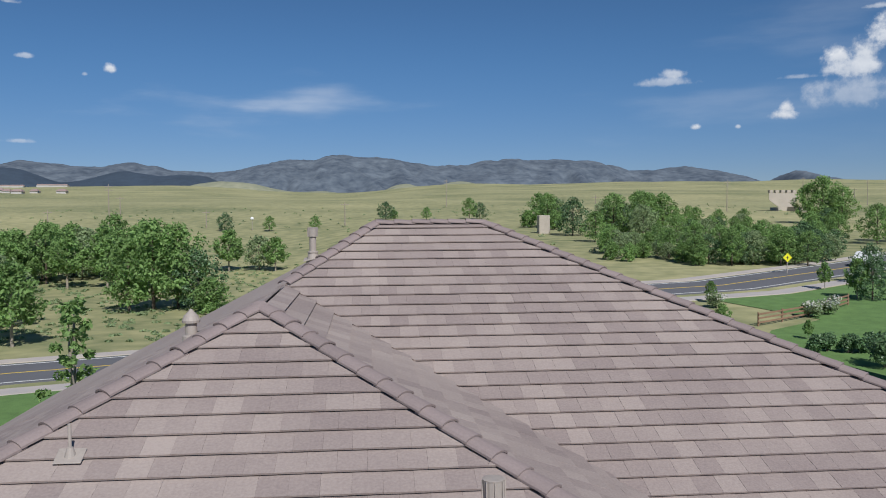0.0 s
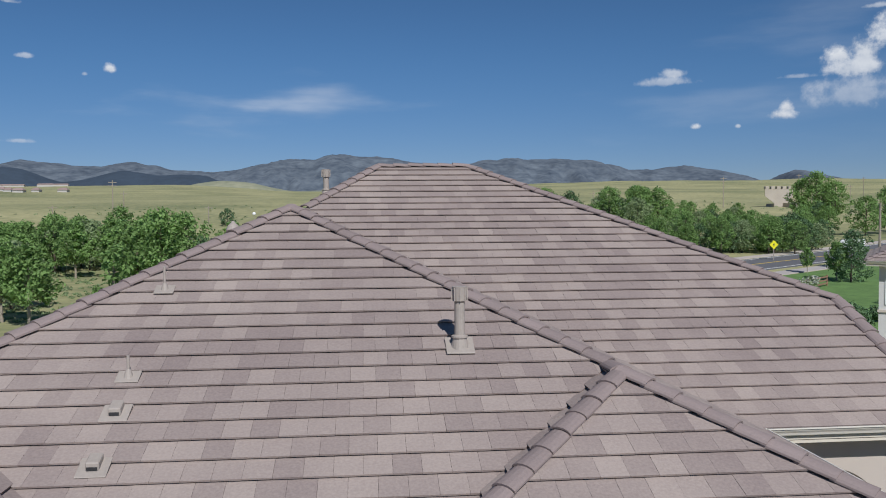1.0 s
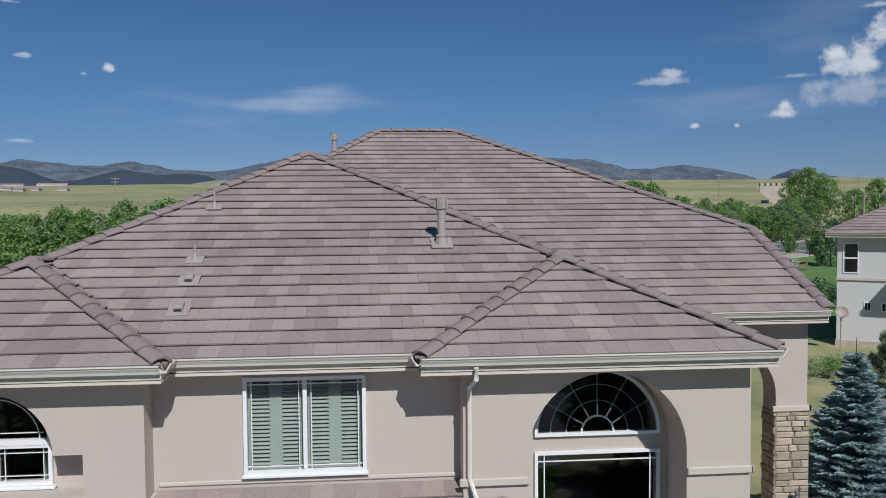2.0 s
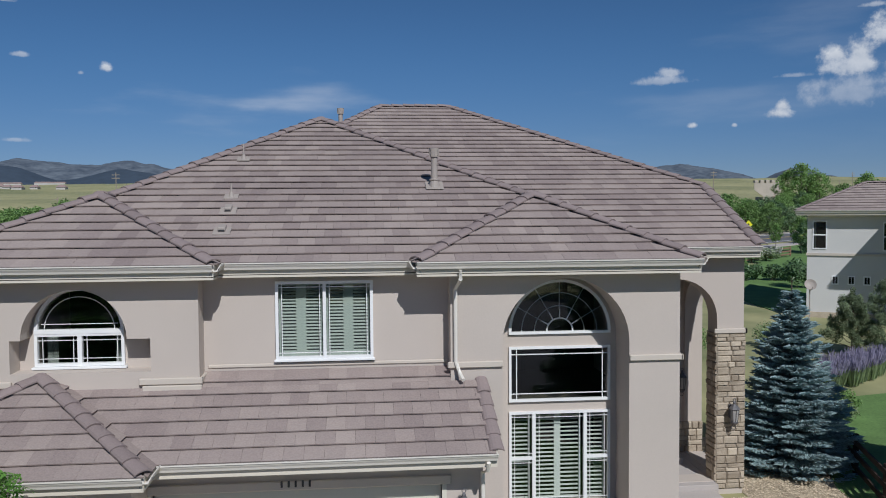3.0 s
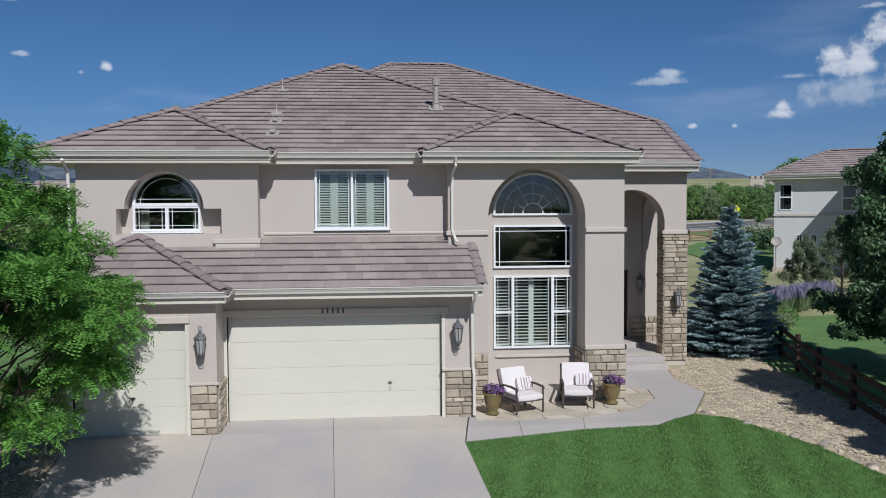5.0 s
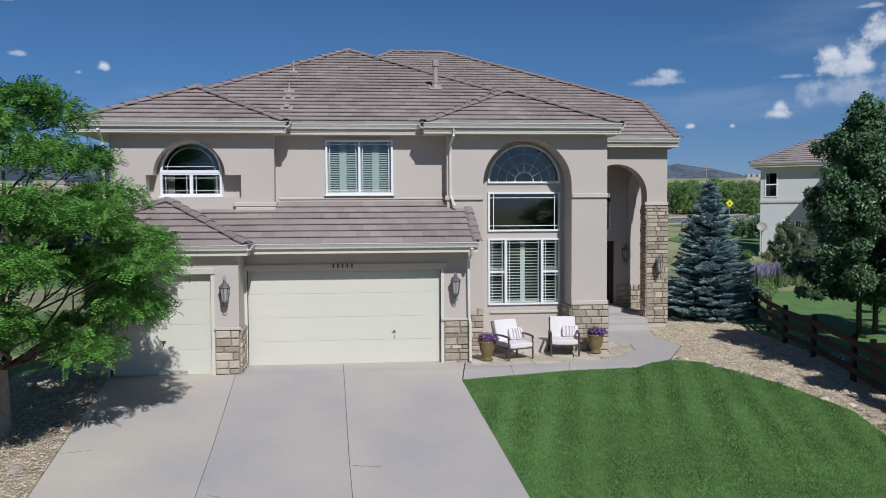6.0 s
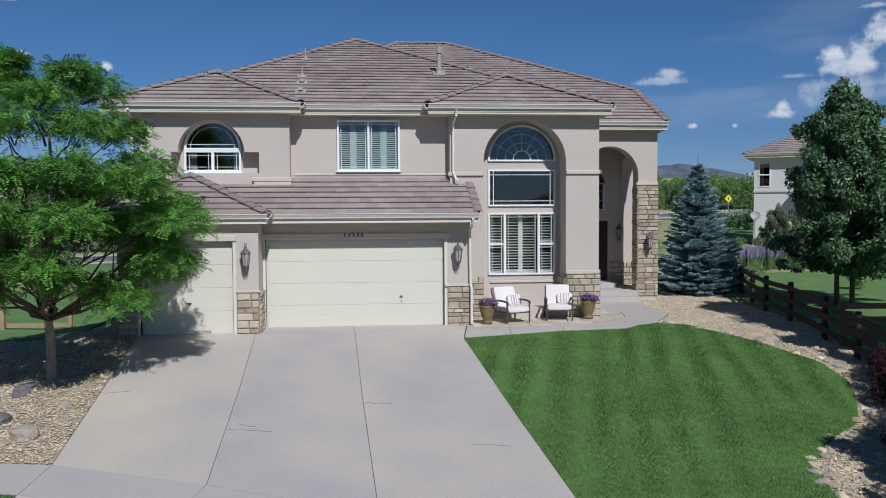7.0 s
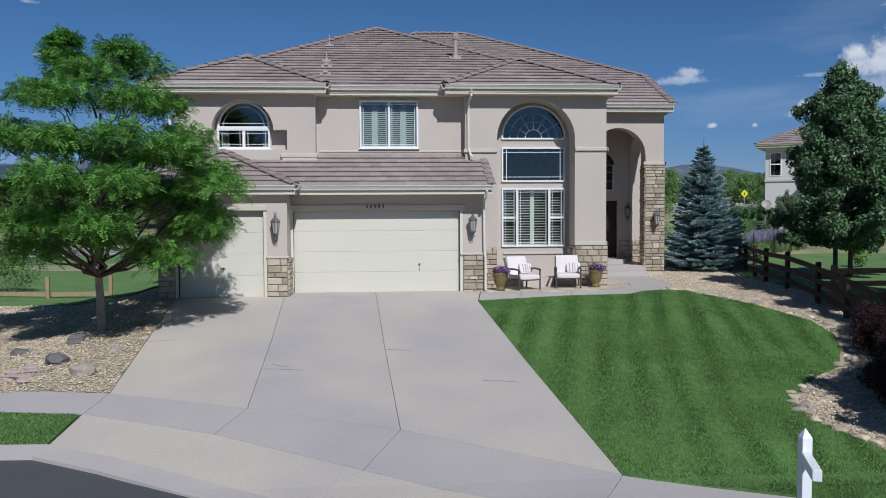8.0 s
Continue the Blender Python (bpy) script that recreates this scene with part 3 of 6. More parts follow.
# lower roof over the garage
lower = lambda p: -4.6 < p.x < 0.9
roof_plane([(-4.70, -0.60), (0.85, -0.60), (0.85, 1.2), (-6.5, 1.2)], (-4.70, -0.60), (0, 1), ZL, lower)
roof_plane([(-4.3, 1.2), (0.30, 1.2), (0.30, 1.67), (-4.3, 1.67)], (-4.70, -0.60), (0, 1), ZL)
roof_plane([(-7.60, 1.2), (-5.16, 1.2), (-5.16, 1.67), (-7.60, 1.67)], (-4.70, -0.60), (0, 1), ZL)
roof_plane([(-9.40, -1.20), (-4.70, -1.20), (-7.05, 1.15)], (-9.40, -1.20), (0, 1), ZL)
roof_plane([(-4.70, -1.20), (-4.70, -0.60), (-7.05, 1.75), (-7.05, 1.15)], (-4.70, -0.60), (-1, 0), ZL)
roof_plane([(-9.40, -1.20), (-7.05, 1.15), (-7.05, 1.75), (-9.40, 1.75)], (-9.40, -1.20), (1, 0), ZL)
caps((-4.70, -1.20, ZL), (-7.05, 1.15, up_at(2.35, ZL)))
caps((-9.40, -1.20, ZL), (-7.05, 1.15, up_at(2.35, ZL)))
caps((0.87, -0.60, ZL), (0.87, 1.20, up_at(1.8, ZL)), r=0.12, lift=0.11)
gutter((-4.70, -0.60), (0.88, -0.60), (0, -1), ZL)
gutter((-9.40, -1.20), (-4.70, -1.20), (0, -1), ZL)
gutter((-4.70, -1.20), (-4.70, -0.60), (1, 0), ZL)
part("soffit", boxes((-4.70, -0.60, 2.85, 0.88, 0.0, 2.89), (-9.40, -1.20, 2.85, -4.70, -0.95, 2.89), (-4.95, -0.95, 2.85, -4.70, -0.60, 2.89)), M["fascia"], house)


# ---- front yard surfaces ----
def shrink(loop, d):
    """Outline moved inwards by d (counter-clockwise)."""
    out = []
    n = len(loop)
    for i in range(n):
        a, b, c = Vector(loop[i - 1]), Vector(loop[i]), Vector(loop[(i + 1) % n])
        n1, n2 = Vector((-(b - a).y, (b - a).x)).normalized(), Vector((-(c - b).y, (c - b).x)).normalized()
        m = (n1 + n2)
        m = m / max(0.3, m.length_squared) * 2
        out.append(tuple(b + m * d / 1.0 * 0.5 * 1.0 + m * d * 0.5))
    return out


def ccw(loop):
    ar = sum(a[0] * b[1] - b[0] * a[1] for a, b in zip(loop, loop[1:] + loop[:1]))
    return loop if ar > 0 else loop[::-1]


def slabs(name, outline, pieces, material, label, category, gap=0.006, piece="slab", base="joint"):
    bed = tagged(part(name, drape(ccw(outline), lift=-0.012, thick=0.05), M[base]), label, category, kind="structure")
    for p in pieces:
        part(piece, drape(shrink(ccw(p), gap), lift=0.0, thick=0.03), M[material], bed)
    return bed


L1a, L1b, L1c = (-5.06, -0.78), (-4.82, -5.4), (-4.66, -9.85)
L2a, L2b, L2c = (-2.52, 0.16), (-2.28, -5.9), (-2.03, -11.01)
slabs("driveway", [(-8.0, -0.72), (-8.0, -1.05), (-7.29, -8.9), (-4.66, -9.85), (-2.03, -11.01), (1.08, -12.9), (0.32, -1.83), (0.66, 0.17), (-4.9, 0.17), (-5.0, -0.72)],
      [[(-8.0, -0.74), (-8.0, -1.05), (-7.29, -8.9), L1c, L1b, L1a],
       [L1a, L1b, L1c, L2c, L2b, L2a, (-4.9, 0.16), (-4.9, -0.74)],
       [L2a, L2b, L2c, (1.08, -12.9), (0.58, -5.9), (0.32, -1.83), (0.64, 0.16)]],
      "concrete", "pale grey concrete driveway slabs with tooled joints", "driveway")
drive = bpy.data.objects["driveway"]
M["crack"] = mat("crack_dark", (0.13, 0.12, 0.11), 0.95, 0.2, 5, 30, 0)


def crack(x0, y0, x1, y1, seed):
    """Thin wandering crack in the concrete."""
    r = random.Random(seed)
    pts = []
    for k in range(7):
        x, y = x0 + (x1 - x0) * k / 6 + r.uniform(-0.02, 0.02), y0 + (y1 - y0) * k / 6 + r.uniform(-0.03, 0.03)
        pts.append((x, y, ground_z(x, y) + 0.0015))
    part("crack", tube(bmesh.new(), pts, 0.004, 4), M["crack"], drive)


for i, c in enumerate(((-7.6, -5.42, -7.0, -5.33), (-4.55, -7.35, -4.2, -7.52), (-4.72, -7.6, -3.9, -7.75), (-2.2, -6.4, -1.7, -6.5), (-0.4, -8.6, 0.3, -8.75))):
    crack(*c, i)
slabs("sidewalk", [(-13.5, -8.0), (-7.29, -8.9), (-4.66, -9.85), (-2.03, -11.01), (1.08, -12.9), (6.5, -15.6), (6.0, -16.9), (0.3, -14.3), (-2.6, -12.5), (-5.0, -11.0), (-7.4, -9.95), (-13.5, -9.1)],
      [[(-13.5, -8.0), (-10.4, -8.45), (-10.4, -9.5), (-13.5, -9.1)], [(-10.4, -8.45), (-7.29, -8.9), (-7.4, -9.95), (-10.4, -9.5)],
       [(-7.29, -8.9), L1c, (-5.0, -11.0), (-7.4, -9.95)], [L1c, L2c, (-2.6, -12.5), (-5.0, -11.0)], [L2c, (1.08, -12.9), (0.3, -14.3), (-2.6, -12.5)], [(1.08, -12.9), (6.5, -15.6), (6.0, -16.9), (0.3, -14.3)]],
      "walkc", "grey concrete pavement that crosses the driveway", "pavement")
slabs("driveway_apron", [(-7.4, -9.95), (-5.0, -11.0), (-2.6, -12.5), (0.3, -14.3), (-1.6, -14.9), (-4.1, -13.15), (-6.3, -11.85), (-7.45, -11.3)],
      [[(-7.4, -9.95), (-5.0, -11.0), (-6.1, -11.95), (-7.45, -11.3)], [(-5.0, -11.0), (-2.6, -12.5), (-3.6, -13.5), (-6.1, -11.95)], [(-2.6, -12.5), (0.3, -14.3), (-1.6, -14.9), (-3.6, -13.5)]],
      "concrete", "pale concrete driveway apron with a cracked joint", "pavement")
# outer asphalt is unseen, added so the windows mirror dark ground
STREET = [(-13.5, -11.55), (-7.5, -11.75), (-6.4, -12.3), (-4.2, -13.6), (-1.7, -15.3), (5.5, -19.0), (34, -33.6), (34, -58), (-46, -58), (-46, -11.55)]
tagged(part("road", drape(ccw(STREET), step=2.0, lift=-0.03, thick=0.05), M["asphalt"]), "dark grey asphalt residential street", "road", kind="structure")
CURB = [(-13.5, -11.1), (-7.45, -11.3), (-6.3, -11.85), (-4.1, -13.15), (-1.6, -14.9), (5.7, -18.6), (5.5, -19.0), (-1.7, -15.3), (-4.2, -13.6), (-6.4, -12.3), (-7.5, -11.75), (-13.5, -11.55)]
tagged(part("kerb", drape(ccw(CURB), step=0.5, lift=0.025, thick=0.12), M["walkc"]), "grey concrete kerb with a shallow gutter", "kerb", kind="structure")
WALK = [(0.66, 0.1), (0.34, -1.80), (3.04, -1.33), (4.72, -1.23), (5.95, -0.35), (7.1, 1.75), (6.95, 3.4), (7.35, 5.2), (4.85, 5.2), (4.85, 2.6), (5.75, 2.3), (5.55, 1.2), (4.7, 0.1), (3.3, -0.42), (1.9, -0.55), (0.9, -0.45)]
slabs("front_walk", WALK,
      [[(0.66, 0.1), (0.34, -1.80), (1.6, -1.58), (1.7, -0.53), (0.9, -0.45)], [(1.6, -1.58), (3.04, -1.33), (3.25, -0.42), (1.9, -0.55), (1.7, -0.53)], [(3.04, -1.33), (4.72, -1.23), (5.95, -0.35), (4.7, 0.1), (3.25, -0.42)],
       [(5.95, -0.35), (7.1, 1.75), (5.75, 2.3), (5.55, 1.2), (4.7, 0.1)], [(7.1, 1.75), (6.95, 3.4), (4.85, 3.4), (4.85, 2.6), (5.75, 2.3)], [(6.95, 3.4), (7.35, 5.2), (4.85, 5.2), (4.85, 3.4)]],
      "walkc", "grey concrete front walk curving to the porch", "path")
PATIO = [(0.74, 1.2), (0.74, -0.42), (1.9, -0.53), (3.3, -0.40), (4.68, 0.12), (5.53, 1.2), (5.72, 2.28), (4.85, 2.58), (4.85, 1.22)]


def flagstones():
    bed = tagged(part("patio", drape(ccw(PATIO), lift=-0.01, thick=0.05), M["gravel"]), "patio of irregular buff flagstones", "patio", kind="structure")
    r = random.Random(11)
    seeds = [(x + r.uniform(-0.2, 0.2), y + r.uniform(-0.2, 0.2)) for x in np.arange(0.8, 6.0, 0.62) for y in np.arange(-0.6, 2.7, 0.55)]
    for s in seeds:
        cell = ccw([tuple(p) for p in PATIO])
        cell = [(s[0] - 0.8, s[1] - 0.8), (s[0] + 0.8, s[1] - 0.8), (s[0] + 0.8, s[1] + 0.8), (s[0] - 0.8, s[1] + 0.8)]
        for q in seeds:
            if q != s:
                n = (s[0] - q[0], s[1] - q[1])
                k = math.hypot(*n)
                if k < 2:
                    cell = clip(cell, ((s[0] + q[0]) / 2 + n[0] / k * 0.014, (s[1] + q[1]) / 2 + n[1] / k * 0.014), n)
        for a, b in ((PATIO[1], PATIO[2]), (PATIO[2], PATIO[3]), (PATIO[3], PATIO[4]), (PATIO[4], PATIO[5]), (PATIO[5], PATIO[6]), (PATIO[6], PATIO[7])):
            cell = clip(cell, a, (-(b[1] - a[1]), b[0] - a[0]))
        cell = clip(cell, (0.76, 0), (1, 0))
        if len(cell) < 3 or abs(sum(a[0] * b[1] - b[0] * a[1] for a, b in zip(cell, cell[1:] + cell[:1]))) < 0.03:
            continue
        part("flagstone", drape(ccw(cell), step=9, lift=0.008 + r.uniform(0, 0.006), thick=0.03), M["flag"], bed)


flagstones()
porch = tagged(part("porch_floor", boxes((4.76, 5.35, -0.1, 7.395, 8.19, 0.28), (7.396, 6.16, -0.1, 8.05, 8.19, 0.279), bevel=0.01), M["walkc"]), "grey concrete porch floor", "porch floor", kind="structure")
step_high = tagged(part("porch_landing", boxes((4.76, 7.05, 0.27, 7.16, 8.19, 0.44), bevel=0.01), M["walkc"]), "grey concrete landing before the front door", "step", kind="structure")
step_low = tagged(part("porch_step", boxes((4.76, 4.85, -0.1, 7.3, 5.34, 0.14), bevel=0.01), M["walkc"]), "grey concrete step up to the porch", "step", kind="structure")
LAWN = [(0.315, -1.87), (3.04, -1.37), (4.75, -1.27), (5.9, -0.47), (6.6, -1.0), (7.7, -2.7), (8.35, -4.6), (8.2, -5.9), (7.7, -7.0), (7.0, -8.2), (5.9, -9.05), (5.15, -9.9), (4.85, -10.8), (5.2, -11.9), (6.3, -15.3), (1.07, -12.93), (0.66, -7.4)]
lawn = tagged(part("lawn", drape(ccw(LAWN), lift=0.012), M["lawn"]), "striped freshly mown green lawn", "lawn", kind="structure")
VERGE = [(-13.5, -9.15), (-7.47, -9.98), (-7.5, -11.25), (-13.5, -11.05)]
tagged(part("verge", drape(ccw(VERGE), lift=0.0), M["lawn"]), "narrow mown grass verge beside the kerb", "lawn", kind="structure")
REAR_LAWN = [(-30, 2.5), (-10.2, 1.5), (-10.0, 16), (-30, 20)]
tagged(part("side_lawn", drape(ccw(REAR_LAWN), step=2, lift=0.02), M["lawn"]), "green side lawn behind the gravel bed", "lawn", kind="structure")
NEXT_LAWN = [(9.8, -3.2), (34, -3.0), (34, 14.0), (19, 15), (14, 14), (10.6, 5.5)]
tagged(part("next_lawn", drape(ccw(NEXT_LAWN), step=2, lift=0.02), M["lawn"]), "mown green lawn beyond the fence", "lawn", kind="structure")
GARDEN_LAWN = [(24, 34), (50, 44), (58, 70), (52, 73), (45, 69.5), (37, 63), (31, 59), (25, 50)]
tagged(part("garden_lawn", drape(ccw(GARDEN_LAWN), step=3, lift=0.03), M["lawn"]), "mown green garden lawn before the fence", "lawn", kind="structure")
BED_R = [(7.15, 1.75), (5.98, -0.37), (6.6, -1.0), (7.7, -2.7), (8.35, -4.6), (8.2, -5.9), (7.7, -7.0), (7.0, -8.2), (5.9, -9.05), (5.15, -9.9), (4.85, -10.8), (5.2, -11.9), (6.3, -15.3), (10.5, -15.3), (10.9, -3.2), (11.3, 2.5), (11.9, 6.5), (12.9, 10.5), (8.15, 10.5), (8.15, 5.3), (7.37, 5.2), (6.97, 3.4)]
BED_L = [(-8.05, -0.6), (-8.02, -1.05), (-7.31, -8.88), (-13.5, -7.98), (-16, -4), (-16, 1.9), (-10.2, 1.45), (-8.55, 2.0), (-8.55, -0.6)]
bed_right = tagged(part("gravel_bed", drape(ccw(BED_R), lift=-0.02), M["gravel"]), "bed of buff pea gravel beside the lawn", "gravel bed", kind="structure")
bed_left = tagged(part("gravel_bed", drape(ccw(BED_L), lift=-0.02), M["gravel"]), "bed of buff pea gravel under the tree", "gravel bed", kind="structure")


def inside(x, y, loop):
    hit = False
    for (ax, ay), (bx, by) in zip(loop, loop[1:] + loop[:1]):
        if (ay > y) != (by > y) and x < (bx - ax) * (y - ay) / (by - ay) + ax:
            hit = not hit
    return hit


def scatter(loop, n, seed):
    r = np.random.RandomState(seed)
    xs, ys = [p[0] for p in loop], [p[1] for p in loop]
    out = []
    while len(out) < n:
        x, y = r.uniform(min(xs), max(xs)), r.uniform(min(ys), max(ys))
        if inside(x, y, loop):
            out.append((x, y))
    return out, r


def pebbles(loop, n, seed, label, size=(0.011, 0.025)):
    pts, r = scatter(loop, n, seed)
    verts, faces = [], []
    for x, y in pts:
        s = r.uniform(*size)
        if r.rand() < 0.03:
            s *= 1.9
        a, z = r.uniform(0, 6.28), ground_z(x, y) + r.uniform(-0.012, 0.012)
        k = len(verts)
        for i in range(5):
            w = a + i * 1.2566 + r.uniform(-0.25, 0.25)
            verts.append((x + s * math.cos(w) * 1.25, y + s * math.sin(w), z + s * r.uniform(-0.1, 0.25)))
        verts += [(x + s * 0.2, y, z + s * 0.75), (x, y, z - s * 0.6)]
        for i in range(5):
            j = (i + 1) % 5
            faces.append((k + i, k + j, k + 5))
    tagged(raw("gravel", verts, faces, M["gravel"]), label, "gravel", kind="stuff")


pebbles(BED_R, 56000, 1, "loose buff and tan pea gravel in the border")
pebbles(BED_L, 44000, 2, "loose buff and tan pea gravel under the tree")


def blades(loop, n, seed, label, tall=(0.022, 0.042), stripes=True):
    """Grass as single tapered blades that lean with the mower's bands."""
    pts, r = scatter(loop, n, seed)
    verts, faces = [], []
    lay = Vector((-0.26, -0.966))
    for x, y in pts:
        h, w = r.uniform(*tall), r.uniform(0.006, 0.011)
        a = r.uniform(0, 6.28)
        z = ground_z(x, y) + 0.008
        lean = 0.5
        if stripes:
            across = x * 0.966 - y * 0.26 + 0.30 * noise.noise((x * 0.6, y * 0.16, 5.0))
            lean = 0.65 * max(-1, min(1, 1.2 * math.sin(across * 2 * math.pi / 0.78))) * (0.55 + 1.1 * noise.noise((x * 0.45, y * 0.45, 2.0)))
        tip = (x + lay.x * lean * h + r.uniform(-0.5, 0.5) * h, y + lay.y * lean * h + r.uniform(-0.5, 0.5) * h, z + h)
        k = len(verts)
        verts += [(x - w * math.cos(a), y - w * math.sin(a), z), (x + w * math.cos(a), y + w * math.sin(a), z), tip]
        faces.append((k, k + 1, k + 2))
    tagged(raw("grass", verts, faces, M["grass"]), label, "grass", kind="stuff")


blades(LAWN, 260000, 3, "short mown grass blades in light and dark bands")
blades(VERGE, 16000, 4, "short mown grass blades on the verge", stripes=False)


M["dark_rock"] = mat("dark_boulder", (0.15, 0.14, 0.135), 0.9, 0.3, 2.5, 18, 0.7, dist=0.02)
M["pink_rock"] = mat("pink_flagstone", (0.46, 0.35, 0.32), 0.9, 0.2, 2.5, 18, 0.6, dist=0.02)


def boulder(x, y, s, seed, squash=0.6, label="weathered tan boulder half sunk in the gravel", material="rock"):
    r = random.Random(seed)
    bm = bmesh.new()
    bmesh.ops.create_icosphere(bm, subdivisions=2, radius=1.0)
    o = Vector((r.uniform(-9, 9), r.uniform(-9, 9), r.uniform(-9, 9)))
    for v in bm.verts:
        k = 1 + 0.45 * noise.noise(v.co * 0.9 + o) + 0.18 * noise.noise(v.co * 2.3 + o)
        v.co = Vector((v.co.x * k * s * r.uniform(1.15, 1.2), v.co.y * k * s, max(-0.35, v.co.z * k * squash) * s))
    ob = part("boulder", bm, M[material], None)
    ob.matrix_world = pose(x, y, ground_z(x, y) + 0.1 * s, 0, 0, r.uniform(0, 360))
    tagged(ob, label, "rock", "garden boulders")


for i, (x, y, s) in enumerate(((-9.01, -6.8, 0.27), (-9.2, -5.25, 0.17), (-9.3, -4.9, 0.19), (-10.4, -5.3, 0.22), (-8.1, -4.0, 0.10))):
    boulder(x, y, s, i, 0.5, "dark grey boulder half sunk in the gravel", "dark_rock")
for i, (x, y, s) in enumerate(((-8.2, -7.6, 0.24), (-8.05, -6.1, 0.13), (-9.85, -6.3, 0.09), (-8.8, -7.2, 0.07))):
    boulder(x, y, s, 20 + i)
for i, (x, y, s) in enumerate(((-9.3, -7.3, 0.14), (-9.45, -7.0, 0.15), (-9.35, -7.7, 0.15), (-9.2, -8.0, 0.15), (-9.6, -7.5, 0.13), (-9.75, -7.15, 0.14), (-9.7, -7.85, 0.12))):
    boulder(x, y, s, 30 + i, 0.3, "flat pinkish flagstone lying in the gravel", "pink_rock")
edge = [(6.15, -0.55), (6.7, -1.1), (7.2, -1.85), (7.75, -2.75), (8.1, -3.6), (8.4, -4.6), (8.3, -5.5), (8.15, -6.1), (7.75, -7.0), (7.4, -7.6), (6.95, -8.2), (6.4, -8.7), (5.9, -9.0), (5.45, -9.45), (5.1, -9.9), (4.9, -10.3), (4.85, -10.8), (4.95, -11.3), (5.15, -11.9), (5.35, -12.6), (8.7, 2.6), (9.1, 1.3)]
for i, (x, y) in enumerate(edge):
    for k in range(3):
        rr = random.Random(i * 7 + k)
        boulder(x + rr.uniform(0.02, 0.25), y + rr.uniform(-0.3, 0.3), rr.uniform(0.05, 0.12), 50 + i * 3 + k, 0.55, "small tan edging stone along the lawn", "rock" if (i + k) % 2 else "gravel")


# ---- windows, doors, stone, fittings ----
def window(label):
    ob = new("window", None)
    ob.parent = house
    ob["label"] = label
    return ob


def sub(name, bm, material, parent):
    return part(name, bm, M[material], parent)


def ring(x0, x1, z0, z1, y0, y1, w):
    return boxes((x0, y0, z0, x1, y1, z0 + w), (x0, y0, z1 - w, x1, y1, z1), (x0, y0, z0 + w, x0 + w, y1, z1 - w), (x1 - w, y0, z0 + w, x1, y1, z1 - w))


def arc_bar(cx, cz, r0, r1, a0, a1, y0, y1, n=28):
    bm = bmesh.new()
    loops = []
    for k in range(n + 1):
        a = a0 + (a1 - a0) * k / n
        c, s = math.cos(a), math.sin(a)
        loops.append([bm.verts.new((cx + r * c, y, cz + r * s)) for r, y in ((r0, y0), (r1, y0), (r1, y1), (r0, y1))])
    for p, q in zip(loops, loops[1:]):
        for i in range(4):
            j = (i + 1) % 4
            bm.faces.new((p[i], p[j], q[j], q[i]))
    bm.faces.new(loops[0][::-1])
    bm.faces.new(loops[-1])
    bmesh.ops.recalc_face_normals(bm, faces=bm.faces)
    return bm


def pane(parent, loop, y):
    bm = bmesh.new()
    bm.faces.new([bm.verts.new((u, y, v)) for u, v in loop])
    ob = part("pane", bm, M["glass"], parent)
    ob.visible_shadow = False
    return ob


slat_meshes = {}


def slats(parent, x0, x1, z0, z1, y, pitch=0.062, tilt=38, paint="shutter"):
    """Louvres between two stiles of an indoor shutter."""
    w = round(x1 - x0, 3)
    if (w, paint) not in slat_meshes:
        bm = boxes((0, -0.028, -0.005, w, 0.028, 0.005))
        me = bpy.data.meshes.new("slat")
        bm.to_mesh(me)
        bm.free()
        me.materials.append(M[paint])
        slat_meshes[w, paint] = me
    z = z0 + pitch * 0.6
    while z < z1 - pitch * 0.4:
        ob = new("slat", slat_meshes[w, paint])
        ob.matrix_world = pose(x0, y, z, tilt)
        ob.parent = parent
        z += pitch


def shutter(parent, x0, x1, z0, z1, y, mid=0.0, pitch=0.062, tilt=38, paint="shutter"):
    s = 0.045
    sub("shutter_frame", ring(x0, x1, z0, z1, y - 0.014, y + 0.014, s), paint, parent)
    c = (x0 + x1) / 2
    if mid:
        sub("shutter_stile", boxes((c - mid / 2, y - 0.014, z0 + s, c + mid / 2, y + 0.014, z1 - s)), paint, parent)
        slats(parent, x0 + s, c - mid / 2, z0 + s, z1 - s, y, pitch, tilt, paint)
        slats(parent, c + mid / 2, x1 - s, z0 + s, z1 - s, y, pitch, tilt, paint)
    else:
        slats(parent, x0 + s, x1 - s, z0 + s, z1 - s, y, pitch, tilt, paint)


def prairie(parent, x0, x1, z0, z1, y, ins=0.09, w=0.014):
    """Border muntins near the edges of a light."""
    rows = [(x0, y, z0 + ins, x1, y + 0.012, z0 + ins + w), (x0, y, z1 - ins - w, x1, y + 0.012, z1 - ins), (x0 + ins, y, z0, x0 + ins + w, y + 0.013, z1), (x1 - ins - w, y, z0, x1 - ins, y + 0.013, z1)]
    for r in rows:
        sub("muntin", boxes(r), "white", parent)


# sliding window over the garage
w = window("white vinyl sliding window with closed louvred shutters")
sub("frame", ring(-2.97, -1.14, 4.34, 5.82, 1.60, 1.70, 0.055), "white", w)
sub("mullion", boxes((-2.085, 1.605, 4.395, -2.025, 1.69, 5.765)), "white", w)
for a, b in ((-2.915, -2.085), (-2.025, -1.195)):
    pane(w, rect(a, b, 4.395, 5.765), 1.675)
    prairie(w, a, b, 4.395, 5.765, 1.655, 0.055)
    shutter(w, a, b, 4.39, 5.77, 1.76, 0.19, paint="slider_shutter")
sub("sill", boxes((-3.0, 1.57, 4.30, -1.11, 1.665, 4.339), bevel=0.006), "white", w)

